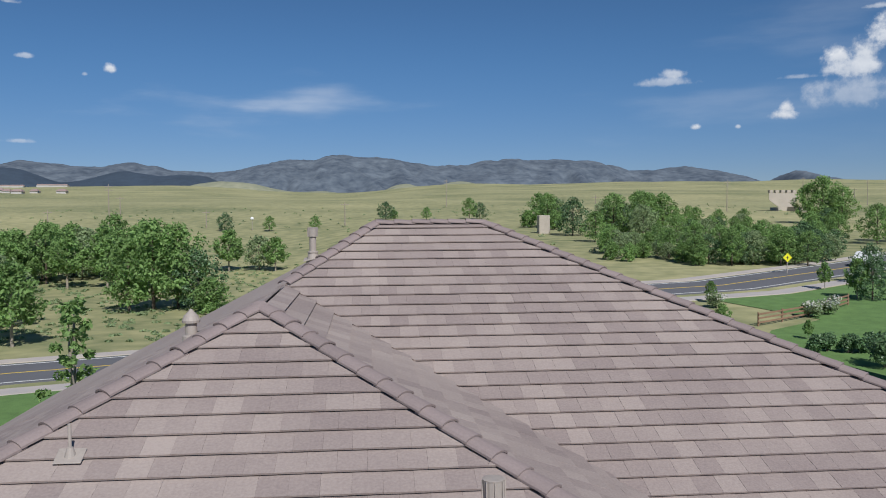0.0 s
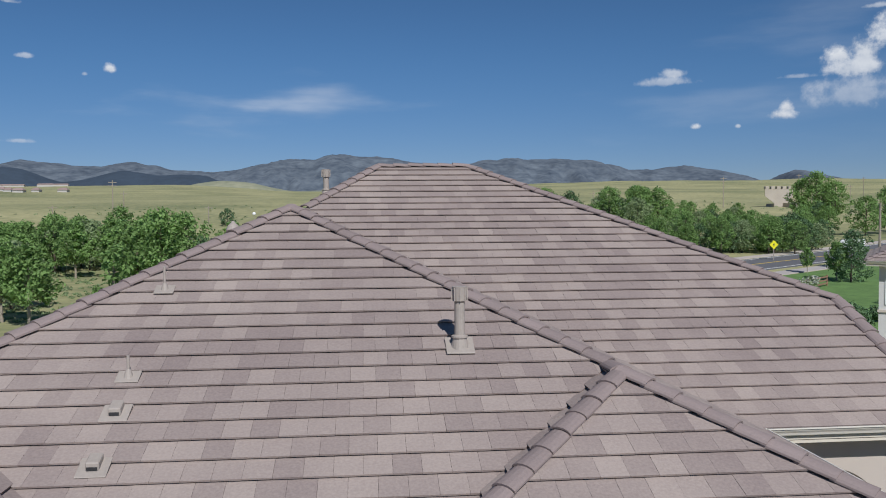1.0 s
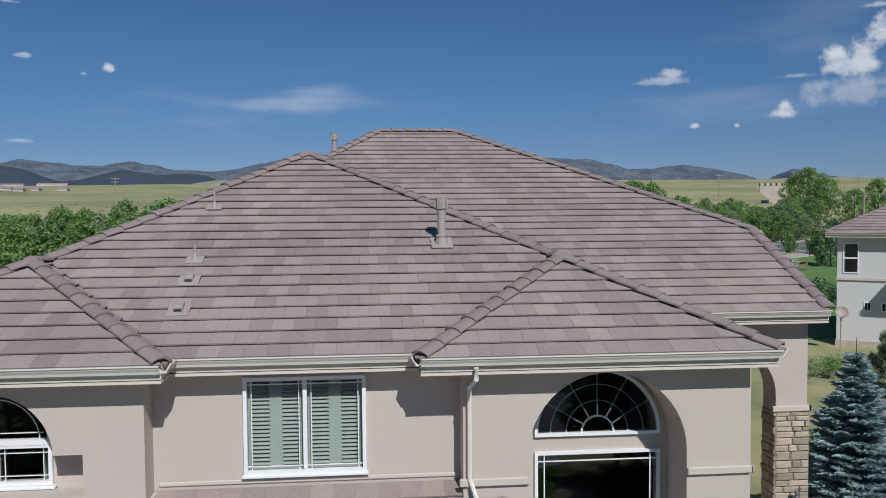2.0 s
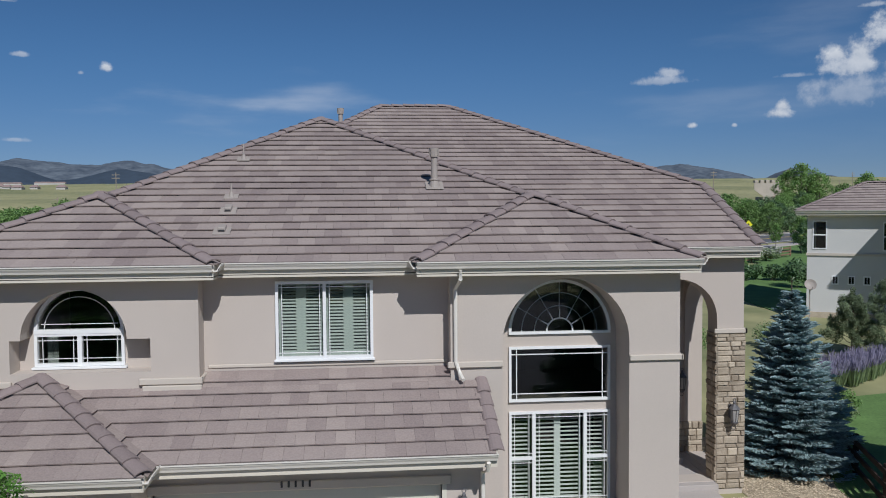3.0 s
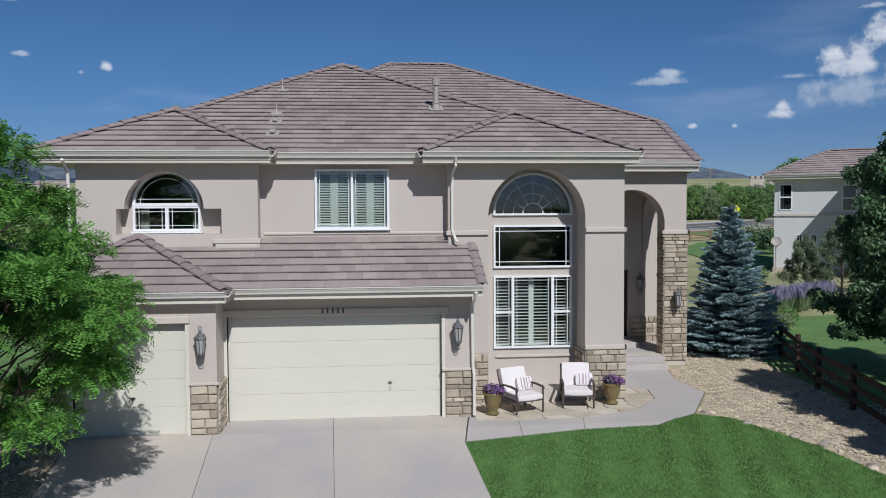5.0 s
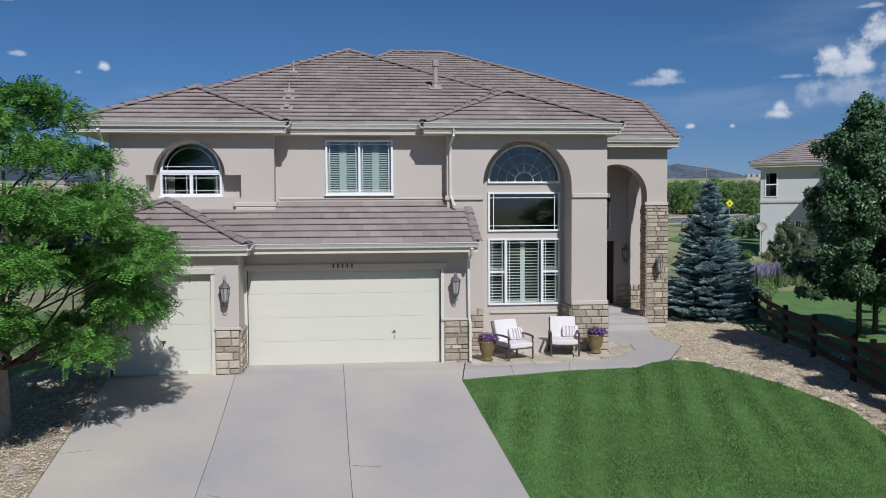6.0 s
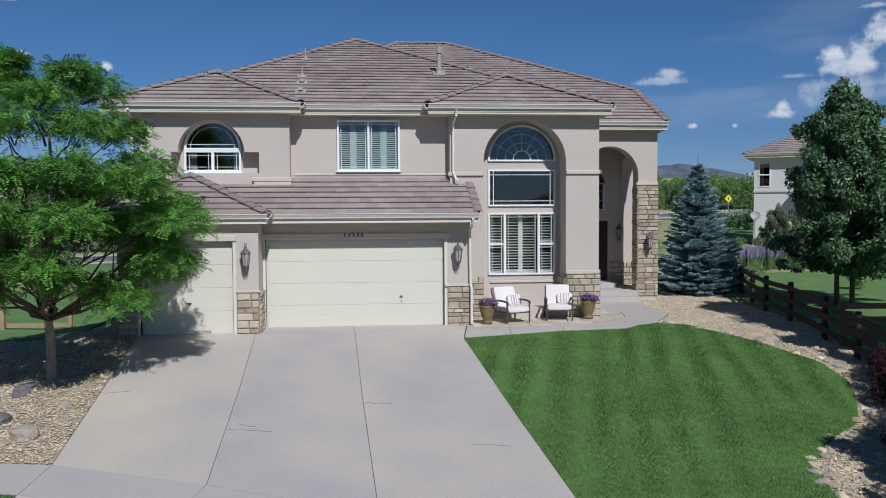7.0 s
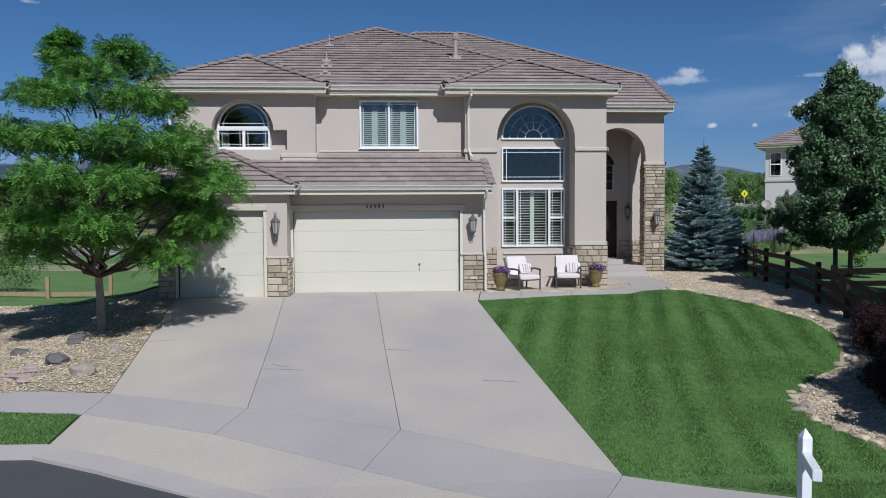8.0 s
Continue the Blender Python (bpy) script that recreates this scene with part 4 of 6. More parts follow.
# tall entry window, three units
w = window("white three-light window with open louvred shutters")
sub("frame", ring(1.55, 3.62, 1.20, 3.09, 2.05, 2.13, 0.05), "white", w)
for a, b in ((2.02, 2.09), (3.07, 3.14)):
    sub("mullion", boxes((a, 2.055, 1.25, b, 2.125, 3.04)), "white", w)
for a, b in ((1.60, 2.02), (3.14, 3.57)):
    sub("meeting_rail", boxes((a, 2.06, 2.11, b, 2.12, 2.17)), "white", w)
    pane(w, rect(a, b, 2.17, 3.04), 2.10)
    pane(w, rect(a, b, 1.25, 2.11), 2.095)
    prairie(w, a, b, 2.17, 3.04, 2.08, 0.06, 0.011)
    prairie(w, a, b, 1.25, 2.11, 2.078, 0.06, 0.011)
    shutter(w, a, b, 1.24, 3.05, 2.30, 0, 0.085, 12)
pane(w, rect(2.09, 3.07, 1.25, 3.04), 2.10)
prairie(w, 2.09, 3.07, 1.25, 3.04, 2.08, 0.07, 0.011)
shutter(w, 2.09, 3.07, 1.24, 3.05, 2.30, 0.13, 0.085, 12)
w = window("white fixed picture window with border muntins")
sub("frame", ring(1.55, 3.62, 3.29, 4.40, 2.05, 2.13, 0.05), "white", w)
pane(w, rect(1.60, 3.57, 3.34, 4.35), 2.10)
prairie(w, 1.60, 3.57, 3.34, 4.35, 2.08, 0.10, 0.018)
w = window("white half-round window with sunburst muntins")
CX, CZ = 2.585, 4.70
sub("frame", arc_bar(CX, CZ, 0.985, 1.04, 0, math.pi, 2.05, 2.13), "white", w)
sub("frame", boxes((1.55, 2.05, 4.65, 3.62, 2.13, 4.70)), "white", w)
pane(w, [(CX + 0.99 * math.cos(math.pi * k / 30), CZ + 0.99 * math.sin(math.pi * k / 30)) for k in range(31)], 2.10)
sub("muntin", arc_bar(CX, CZ, 0.25, 0.278, 0, math.pi, 2.07, 2.09), "white", w)
for r0 in (0.50, 0.76):
    sub("muntin", arc_bar(CX, CZ, r0, r0 + 0.018, 0, math.pi, 2.108, 2.118), "white", w)
for k in range(1, 6):
    a = math.pi * k / 6
    d = Vector((math.cos(a), 0, math.sin(a)))
    c = Vector((CX, 2.083, CZ))
    sub("muntin", tube(bmesh.new(), [c + d * 0.26, c + d * 0.44], 0.013, 5), "white", w)
    sub("muntin", tube(bmesh.new(), [c + d * 0.44 + Vector((0, 0.03, 0)), c + d * 0.985 + Vector((0, 0.03, 0))], 0.010, 5), "white", w)

# arched window in the wing
w = window("white arched window over a two-light slider")
C2, Z2 = -6.52, 4.97
sub("frame", arc_bar(C2, Z2, 0.74, 0.80, 0, math.pi, 1.58, 1.68), "white", w)
sub("frame", boxes((-7.32, 1.57, 4.92, -5.72, 1.68, 5.0)), "white", w)
sub("frame", ring(-7.32, -5.72, 4.32, 4.93, 1.58, 1.68, 0.055), "white", w)
sub("mullion", boxes((-6.56, 1.585, 4.375, -6.48, 1.675, 4.875)), "white", w)
pane(w, [(C2 + 0.75 * math.cos(math.pi * k / 30), Z2 + 0.75 * math.sin(math.pi * k / 30)) for k in range(31)], 1.64)
sub("muntin", arc_bar(C2, Z2, 0.62, 0.632, 0, math.pi, 1.61, 1.62), "white", w)
sub("muntin", boxes((-7.2, 1.61, 5.09, -5.84, 1.622, 5.102)), "white", w)
for a, b in ((-7.265, -6.56), (-6.48, -5.775)):
    pane(w, rect(a, b, 4.375, 4.875), 1.65)
    prairie(w, a, b, 4.375, 4.875, 1.625, 0.075, 0.012)
sub("sill", boxes((-7.36, 1.53, 4.27, -5.68, 1.64, 4.315), bevel=0.006), "white", w)
# gathered curtains behind the slider
for a in (-7.22, -5.98):
    bm = bmesh.new()
    vs = [[bm.verts.new((a + 0.2 * i / 12, 1.95 + 0.02 * math.sin(i * 2.1), z)) for i in range(13)] for z in (4.2, 4.9)]
    for i in range(12):
        bm.faces.new((vs[0][i], vs[0][i + 1], vs[1][i + 1], vs[1][i]))
    bmesh.ops.solidify(bm, geom=list(bm.faces), thickness=0.006)
    sub("curtain", bm, "shutter", w)


# garage doors
def garage_door(x0, x1, y, cols, label):
    door = new("garage_door", None)
    door.parent = house
    door["label"] = label
    h = 2.42 / 4
    for k in range(4):
        z = -0.02 + k * h
        bm = boxes((x0, y, z + 0.0015, x1, y + 0.045, z + h - 0.0015), bevel=0.004)
        for row in (0.06, 0.34):
            for c in range(cols):
                wd = (x1 - x0) / cols
                a = x0 + c * wd + 0.07
                box(bm, a, y - 0.0018, z + row, a + wd - 0.14, y + 0.01, z + row + 0.21, bevel=0.0015)
        sub("door_section", bm, "door", door)
    sub("bottom_seal", boxes((x0, y - 0.005, -0.06, x1, y + 0.04, -0.022)), "iron", door)
    return door


d = garage_door(-4.88, 0.0, 0.14, 8, "closed cream sectional double garage door")
hb = lathe(bmesh.new(), [(0.022, 0), (0.022, 0.012), (0.010, 0.014), (0.010, 0.04)], 12)
for v in hb.verts:
    v.co = Vector((v.co.x - 1.2, 0.135 - v.co.z, v.co.y + 0.80))
box(hb, -1.245, 0.09, 0.792, -1.155, 0.10, 0.808)
box(hb, -1.205, 0.115, 0.60, -1.195, 0.132, 0.70)
sub("handle", hb, "iron", d)
d = garage_door(-7.95, -5.60, -0.81, 4, "closed cream sectional single garage door")
hb = boxes((-6.81, -0.86, 0.786, -6.69, -0.845, 0.81), (-6.756, -0.85, 0.70, -6.744, -0.82, 0.80))
sub("handle", hb, "iron", d)
part("door_casing", boxes((-4.96, -0.02, -0.05, -4.88, 0.135, 2.40), (0.0, -0.02, -0.05, 0.08, 0.135, 2.40), (-4.96, -0.02, 2.40, 0.08, 0.135, 2.47)), M["door"], house)
part("door_casing", boxes((-8.03, -0.97, -0.05, -7.95, -0.815, 2.40), (-5.60, -0.97, -0.05, -5.52, -0.815, 2.40), (-8.03, -0.97, 2.40, -5.52, -0.815, 2.47)), M["door"], house)

# front door in the porch
M["door_wood"] = mat("front_door_wood", (0.035, 0.022, 0.016), 0.4, 0.3, 2, 20, 0.2)
fd = new("front_door", None)
fd.parent = house
fd["label"] = "dark stained wooden front door"
sub("door_leaf", boxes((6.11, 8.29, 0.46, 7.13, 8.34, 2.73), (6.22, 8.275, 0.60, 6.57, 8.30, 1.3), (6.67, 8.275, 0.60, 7.02, 8.30, 1.3), (6.22, 8.275, 1.45, 6.57, 8.30, 2.6), (6.67, 8.275, 1.45, 7.02, 8.30, 2.6), bevel=0.008), "door_wood", fd)
sub("door_knob", lathe(bmesh.new(), [(0.02, 0), (0.035, 0.03), (0.02, 0.06)], 10, (6.18, 8.26, 1.4)), "iron", fd)
w = window("narrow arched transom window above the front door")
pane(w, arch_loop(6.10, 7.00, 3.13, 4.17, 16), 8.30)
sub("frame", boxes((6.10, 8.21, 3.13, 6.15, 8.36, 4.17), (6.95, 8.21, 3.13, 7.00, 8.36, 4.17), (6.15, 8.21, 3.13, 6.95, 8.36, 3.18), (6.54, 8.27, 3.18, 6.56, 8.33, 4.6), (6.15, 8.27, 3.52, 6.95, 8.33, 3.54), (6.15, 8.27, 3.86, 6.95, 8.33, 3.88), (6.15, 8.27, 4.16, 6.95, 8.33, 4.18)), "white", w)

# house number, as plain bars
for k in range(5):
    x = -2.75 + k * 0.118
    ob = part("number_bar", boxes((x, -0.080, 2.46, x + 0.036, -0.062, 2.57), bevel=0.004), M["iron"], house)
    ob["label"] = "small dark metal bar"


# stone veneer
def stone_meshes():
    out = []
    for k in range(8):
        r = random.Random(70 + k)
        j = lambda s: r.uniform(-s, s)
        base = [(0.0, 0, 0.0), (1, 0, 0.0), (1, 0, 1), (0, 0, 1)]
        edge = [(0.02 + j(0.015), -0.55, 0.03 + j(0.02)), (0.98 + j(0.015), -0.55 + j(0.15), 0.03 + j(0.02)), (0.98 + j(0.015), -0.55 + j(0.15), 0.97 + j(0.02)), (0.02 + j(0.015), -0.55, 0.97 + j(0.02))]
        face = [(0.10 + j(0.05), -1 + j(0.2), 0.14 + j(0.07)), (0.90 + j(0.05), -1 + j(0.2), 0.14 + j(0.07)), (0.90 + j(0.05), -1 + j(0.2), 0.86 + j(0.07)), (0.10 + j(0.05), -1 + j(0.2), 0.86 + j(0.07))]
        fs = [(8, 9, 10, 11)]
        for lo, hi in ((0, 4), (4, 8)):
            for i in range(4):
                q = (i + 1) % 4
                fs.append((lo + i, lo + q, hi + q, hi + i))
        me = bpy.data.meshes.new("stone")
        me.from_pydata(base + edge + face, [], fs)
        me.materials.append(M["stone"])
        out.append(me)
    return out


STONES = stone_meshes()


def stonework(u0, u1, z0, z1, turn, seed, label="patch of tan and brown ledgestone veneer"):
    """Courses of split stones on a face. turn: pose of the face, u along x, outwards along -y."""
    r = random.Random(seed)
    bed = part("stone_veneer", boxes((u0, -0.012, z0, u1, 0.0, z1)), M["stone_bed"], house, label)
    bed.matrix_world = turn
    z = z0
    while z < z1 - 0.03:
        h = min(r.choice((0.10, 0.13, 0.16, 0.20)), z1 - z)
        if z1 - z - h < 0.06:
            h = z1 - z
        u = u0
        while u < u1 - 0.02:
            wd = r.uniform(0.17, 0.44)
            if u1 - u - wd < 0.10:
                wd = u1 - u
            ob = new("stone", r.choice(STONES))
            ob.matrix_world = turn @ pose(u + 0.006, -0.010, z + 0.006) @ Matrix.Diagonal((wd - 0.012, r.uniform(0.03, 0.05), h - 0.012, 1))
            ob.parent = bed
            ob.matrix_parent_inverse = turn.inverted()
            u += wd
        z += h
    return bed


stonework(0.085, 0.72, -0.1, 1.06, pose(0, -0.002, 0), 1)
stonework(-5.515, -4.948, -0.1, 1.06, pose(0, -0.952, 0), 2)
stonework(-0.93, -0.03, -0.1, 1.06, pose(-4.948, 0, 0, 0, 0, 90), 3)
stonework(-8.50, -8.035, -0.3, 1.06, pose(0, -0.952, 0), 4)
stonework(0.76, 1.28, -0.1, 1.22, pose(0, 1.258, 0), 5)
stonework(3.76, 4.80, -0.1, 1.25, pose(0, 1.258, 0), 6)
stonework(-2.10, -1.30, -0.1, 1.25, pose(3.748, 0, 0, 0, 0, -90), 7)
stonework(7.40, 8.16, 0.10, 4.01, pose(0, 5.598, 0), 8, "stone-clad porch column of tan ledgestone")
stonework(-6.14, -5.56, 0.28, 4.01, pose(7.43, 0, 0, 0, 0, -90), 9)
stonework(7.20, 8.14, 0.28, 1.15, pose(0, 8.118, 0), 12)
part("moulding", boxes((0.0, -0.075, 1.065, 0.76, -0.001, 1.13), bevel=0.01), M["stucco_trim"], house)
part("moulding", boxes((-5.53, -1.025, 1.065, -4.90, -0.951, 1.13), bevel=0.01), M["stucco_trim"], house)


# downspouts
def downspout(points):
    sub("downspout", tube(bmesh.new(), points, 0.038, 8), "gutter", house)


downspout([(0.44, 0.76, 6.05), (0.44, 0.78, 5.88), (0.39, 1.20, 5.66), (0.39, 1.20, 4.30), (0.46, 1.10, 4.08), (0.50, 0.95, 4.0)])
downspout([(0.72, -0.68, 2.95), (0.72, -0.60, 2.80), (0.70, -0.10, 2.60), (0.72, -0.10, 1.15), (0.74, -0.14, 1.0), (0.74, -0.14, 0.04)])
downspout([(-8.62, 0.7, 6.0), (-8.62, 1.05, 5.7), (-8.62, 1.1, 3.9)])


# lanterns
M["lantern_glass"] = mat("smoked_lantern_glass", (0.36, 0.345, 0.325), 0.3, 0.1, 3, 20, 0.0)


M["pewter"] = mat("lantern_pewter", (0.15, 0.145, 0.15), 0.5, 0.25, 5, 30, 0.1, metal=0.3)


def lantern():
    ob = thing("wall_lantern", "weathered grey metal wall lantern with a scrolled bracket", "lantern", "lanterns of the house")
    part("backplate", boxes((-0.055, -0.02, -0.12, 0.055, 0.0, 0.16), bevel=0.008), M["pewter"], ob)
    arm = [(0, -0.02, 0.10)] + [(0, -0.09 - 0.07 * math.sin(a), 0.16 + 0.07 * math.cos(a)) for a in np.linspace(2.4, 0, 7)] + [(0, -0.16, 0.20)]
    part("bracket", tube(bmesh.new(), arm, 0.012, 6), M["pewter"], ob)
    part("roof", lathe(bmesh.new(), [(0.115, 0.10), (0.10, 0.125), (0.055, 0.17), (0.03, 0.20), (0.03, 0.23), (0.012, 0.26)], 8, (0, -0.16, 0)), M["pewter"], ob)
    part("glass", lathe(bmesh.new(), [(0.062, -0.16), (0.092, 0.10)], 8, (0, -0.16, 0)), M["lantern_glass"], ob)
    for k in range(8):
        a = 2 * math.pi * k / 8
        part("bar", tube(bmesh.new(), [(0.066 * math.cos(a), -0.16 + 0.066 * math.sin(a), -0.16), (0.097 * math.cos(a), -0.16 + 0.097 * math.sin(a), 0.10)], 0.007, 4), M["pewter"], ob)
    part("base", lathe(bmesh.new(), [(0.02, -0.25), (0.045, -0.22), (0.075, -0.18), (0.07, -0.155)], 8, (0, -0.16, 0)), M["pewter"], ob)
    part("finial_ring", tube(bmesh.new(), [(0.028 * math.cos(a), -0.16, 0.285 + 0.028 * math.sin(a)) for a in np.linspace(0, 2 * math.pi, 11)], 0.008, 5), M["pewter"], ob)
    part("tail_loop", tube(bmesh.new(), [(0.045 * math.sin(a), -0.13, -0.285 + 0.05 * math.cos(a)) for a in np.linspace(0, 2 * math.pi, 13)], 0.008, 5), M["pewter"], ob)
    scroll = [(0, -0.03 - 0.06 * (1 - math.cos(a)), -0.16 - 0.10 * math.sin(a)) for a in np.linspace(0, math.pi, 8)]
    part("scroll", tube(bmesh.new(), scroll, 0.010, 5), M["pewter"], ob)
    return ob


lan = lantern()
lan.matrix_world = pose(0.36, -0.002, 1.98) @ Matrix.Scale(1.22, 4)
for p in (pose(-5.25, -0.952, 1.98), pose(7.78, 5.54, 2.05), pose(7.50, 8.198, 2.3)):
    copy_thing(lan, p)


# vents on the roof
def roof_z(y):
    return ZE + SF * (y - 1.28)


def flue(x, y, z, h, r, label, slope=(0, 1)):
    ob = thing("vent_pipe", label, "vent pipe", "roof vents", (x, y, z))
    fl = boxes((-0.20, -0.18, 0.03, 0.20, 0.18, 0.05), bevel=0.004)
    for v in fl.verts:
        v.co.z += (slope[0] * v.co.x + slope[1] * v.co.y) * S + 0.075
    part("flashing", fl, M["metal"], ob)
    part("cone", lathe(bmesh.new(), [(r * 2.1, -0.02), (r * 1.35, 0.22), (r * 1.6, 0.23), (r * 1.6, 0.255), (r * 1.05, 0.27)], 18), M["metal"], ob)
    part("pipe", lathe(bmesh.new(), [(r, 0.2), (r, h - 0.18)], 18), M["metal"], ob)
    part("cap", lathe(bmesh.new(), [(r * 1.35, h - 0.20), (r * 1.45, h - 0.02), (r * 1.5, h), (r * 1.2, h + 0.005)], 18), M["metal"], ob)
    for k in range(8):
        a = math.pi * k / 4
        part("cap_rib", boxes((-0.006, -0.006, h - 0.20, 0.006, 0.006, h - 0.01)), M["metal"], ob).location = (r * 1.5 * math.cos(a), r * 1.5 * math.sin(a), 0)
    return ob


flue(0.30, 4.55, roof_z(4.55), 0.95, 0.074, "beige metal flue pipe with a slotted cap")
flue(-2.07, 15.2, 9.95, 0.78, 0.075, "beige metal flue pipe behind the ridge", (0.5, 0.3))


def stack(x, y, h):
    ob = thing("plumbing_vent", "thin painted plumbing vent with lead flashing", "vent pipe", "roof vents", (x, y, roof_z(y)))
    fl = boxes((-0.15, -0.12, 0.10, 0.15, 0.10, 0.115), bevel=0.004)
    for v in fl.verts:
        v.co.z += v.co.y * S
    part("flashing", fl, M["metal"], ob)
    part("boot", lathe(bmesh.new(), [(0.075, 0.06), (0.034, 0.20)], 12), M["metal"], ob)
    part("pipe", lathe(bmesh.new(), [(0.02, 0.1), (0.02, h)], 12), M["metal"], ob)


stack(-4.15, 6.2, 0.46)
stack(-4.12, 4.05, 0.38)


def turret(x, y, z):
    ob = thing("turret_vent", "pale metal turret vent with a rounded cap", "roof vent", "roof vents", (x, y, z))
    part("base", lathe(bmesh.new(), [(0.17, -0.15), (0.15, 0.10), (0.11, 0.12)], 16), M["metal"], ob)
    part("neck", lathe(bmesh.new(), [(0.10, 0.1), (0.10, 0.34)], 16), M["metal"], ob)
    part("cap", lathe(bmesh.new(), [(0.15, 0.33), (0.155, 0.37), (0.12, 0.45), (0.05, 0.52), (0.02, 0.56)], 16), M["metal"], ob)


turret(-3.90, 11.3, 8.86)


def hood(x, y):
    ob = thing("roof_vent_hood", "low square metal roof vent hood on flashing", "roof vent", "roof vents", (x, y, roof_z(y)))
    fl = boxes((-0.17, -0.16, 0.10, 0.17, 0.13, 0.115), bevel=0.004)
    for v in fl.verts:
        v.co.z += v.co.y * S
    part("flashing", fl, M["metal"], ob)
    hb = boxes((-0.075, -0.08, 0.10, 0.075, 0.11, 0.20), bevel=0.012)
    for v in hb.verts:
        v.co.z += v.co.y * S * 0.75
    part("hood", hb, M["metal"], ob)
    # thin dark plate stands in for the shaded hollow of the hood
    part("opening", boxes((-0.06, -0.086, 0.085, 0.06, -0.081, 0.125)), M["iron"], ob)


hood(-4.08, 3.35)
hood(-4.06, 2.45)


# ---- patio furniture ----
M["cushion"] = mat("cushion_canvas", (0.74, 0.68, 0.66), 0.95, 0.05, 3, 60, 0.2, dist=0.003)
M["stripe"] = mat("cushion_stripe", (0.42, 0.32, 0.35), 0.95, 0.1, 3, 60, 0.1)
M["chairwood"] = mat("chair_frame_bronze", (0.075, 0.058, 0.05), 0.5, 0.2, 4, 30, 0.1)


def soft_box(x0, y0, z0, x1, y1, z1, puff=0.02):
    bm = boxes((x0, y0, z0, x1, y1, z1))
    bmesh.ops.subdivide_edges(bm, edges=list(bm.edges), cuts=3, use_grid_fill=True)
    c, h = Vector(((x0 + x1) / 2, (y0 + y1) / 2, (z0 + z1) / 2)), Vector(((x1 - x0) / 2, (y1 - y0) / 2, (z1 - z0) / 2))
    for v in bm.verts:
        d = v.co - c
        q = [abs(d[i]) / h[i] for i in range(3)]
        for i in range(3):
            j, k = (i + 1) % 3, (i + 2) % 3
            v.co[i] -= math.copysign(puff, d[i]) * (q[j] ** 4 + q[k] ** 4) * 0.5 * (q[i] > 0.9)
    return bm


def tilt_back(bm, deg, y, z):
    m = Matrix.Translation((0, y, z)) @ Matrix.Rotation(radians(deg), 4, "X") @ Matrix.Translation((0, -y, -z))
    bmesh.ops.transform(bm, matrix=m, verts=bm.verts)
    return bm


def armchair():
    ob = thing("patio_chair", "bronze-framed patio armchair with pale cushions and a striped pillow", "chair", "chairs on the patio")
    for x in (-0.33, 0.33):
        part("front_leg", tube(bmesh.new(), [(x, -0.34, 0), (x, -0.34, 0.30), (x, -0.33, 0.60)], 0.022, 8), M["chairwood"], ob)
        part("rear_leg", tube(bmesh.new(), [(x, 0.40, 0), (x, 0.34, 0.32), (x, 0.36, 0.60)], 0.022, 8), M["chairwood"], ob)
        part("armrest", tube(bmesh.new(), [(x, 0.40, 0.56), (x, 0.2, 0.625), (x, -0.1, 0.635), (x, -0.33, 0.615), (x, -0.38, 0.575)], [0.022, 0.026, 0.03, 0.03, 0.02], 8), M["chairwood"], ob)
        part("side_rail", tube(bmesh.new(), [(x, -0.34, 0.30), (x, 0.34, 0.27)], 0.02, 6), M["chairwood"], ob)
        part("back_post", tube(bmesh.new(), [(x * 0.95, 0.30, 0.30), (x * 0.95, 0.52, 0.93)], 0.02, 6), M["chairwood"], ob)
    part("front_rail", tube(bmesh.new(), [(-0.33, -0.34, 0.30), (0.33, -0.34, 0.30)], 0.02, 6), M["chairwood"], ob)
    part("top_rail", tube(bmesh.new(), [(-0.32, 0.52, 0.93), (0.32, 0.52, 0.93)], 0.022, 6), M["chairwood"], ob)
    part("seat_support", boxes((-0.32, -0.33, 0.28, 0.32, 0.33, 0.30)), M["chairwood"], ob)
    part("seat_cushion", soft_box(-0.31, -0.38, 0.31, 0.31, 0.30, 0.46), M["cushion"], ob, "pale canvas seat cushion")
    part("back_cushion", tilt_back(soft_box(-0.31, 0.20, 0.42, 0.31, 0.33, 1.02), -18, 0.26, 0.42), M["cushion"], ob, "pale canvas back cushion")
    pil = part("pillow", tilt_back(soft_box(-0.02, 0.06, 0.47, 0.36, 0.17, 0.80, 0.035), -20, 0.1, 0.47), M["cushion"], ob, "pale pillow with dark stripes")
    for k, wd in enumerate((0.018, 0.03, 0.018, 0.012)):
        x = 0.06 + 0.07 * k
        part("stripe", tilt_back(boxes((x, 0.052, 0.50, x + wd, 0.062, 0.77)), -20, 0.1, 0.47), M["stripe"], pil)
    return ob


ch = armchair()
ch.matrix_world = pose(1.95, 0.34, 0.0, 0, 0, 22) @ Matrix.Diagonal((1.12, 1.05, 0.97, 1))
copy_thing(ch, pose(3.40, 0.72, 0.0, 0, 0, -9))

M["pot"] = mat("glazed_olive_pot", (0.19, 0.145, 0.055), 0.25, 0.3, 4, 25, 0.1, spec=0.6)
M["petal"] = leaf_mat("petunia_petal", (0.24, 0.13, 0.29), 0.5, 0.3, 5)
M["herb"] = leaf_mat("herb_leaf", (0.07, 0.10, 0.035), 0.4, 0.3, 5)


def leaf_cloud(name, centres, n, size, material, parent, seed, flat=0.6, aspect=0.5):
    """Single leaves round clump centres (x, y, z, rx, ry, rz), turned mostly outwards and to the sky."""
    r = np.random.RandomState(seed)
    cs = np.repeat(np.array(centres, float), n, axis=0)
    m = len(cs)

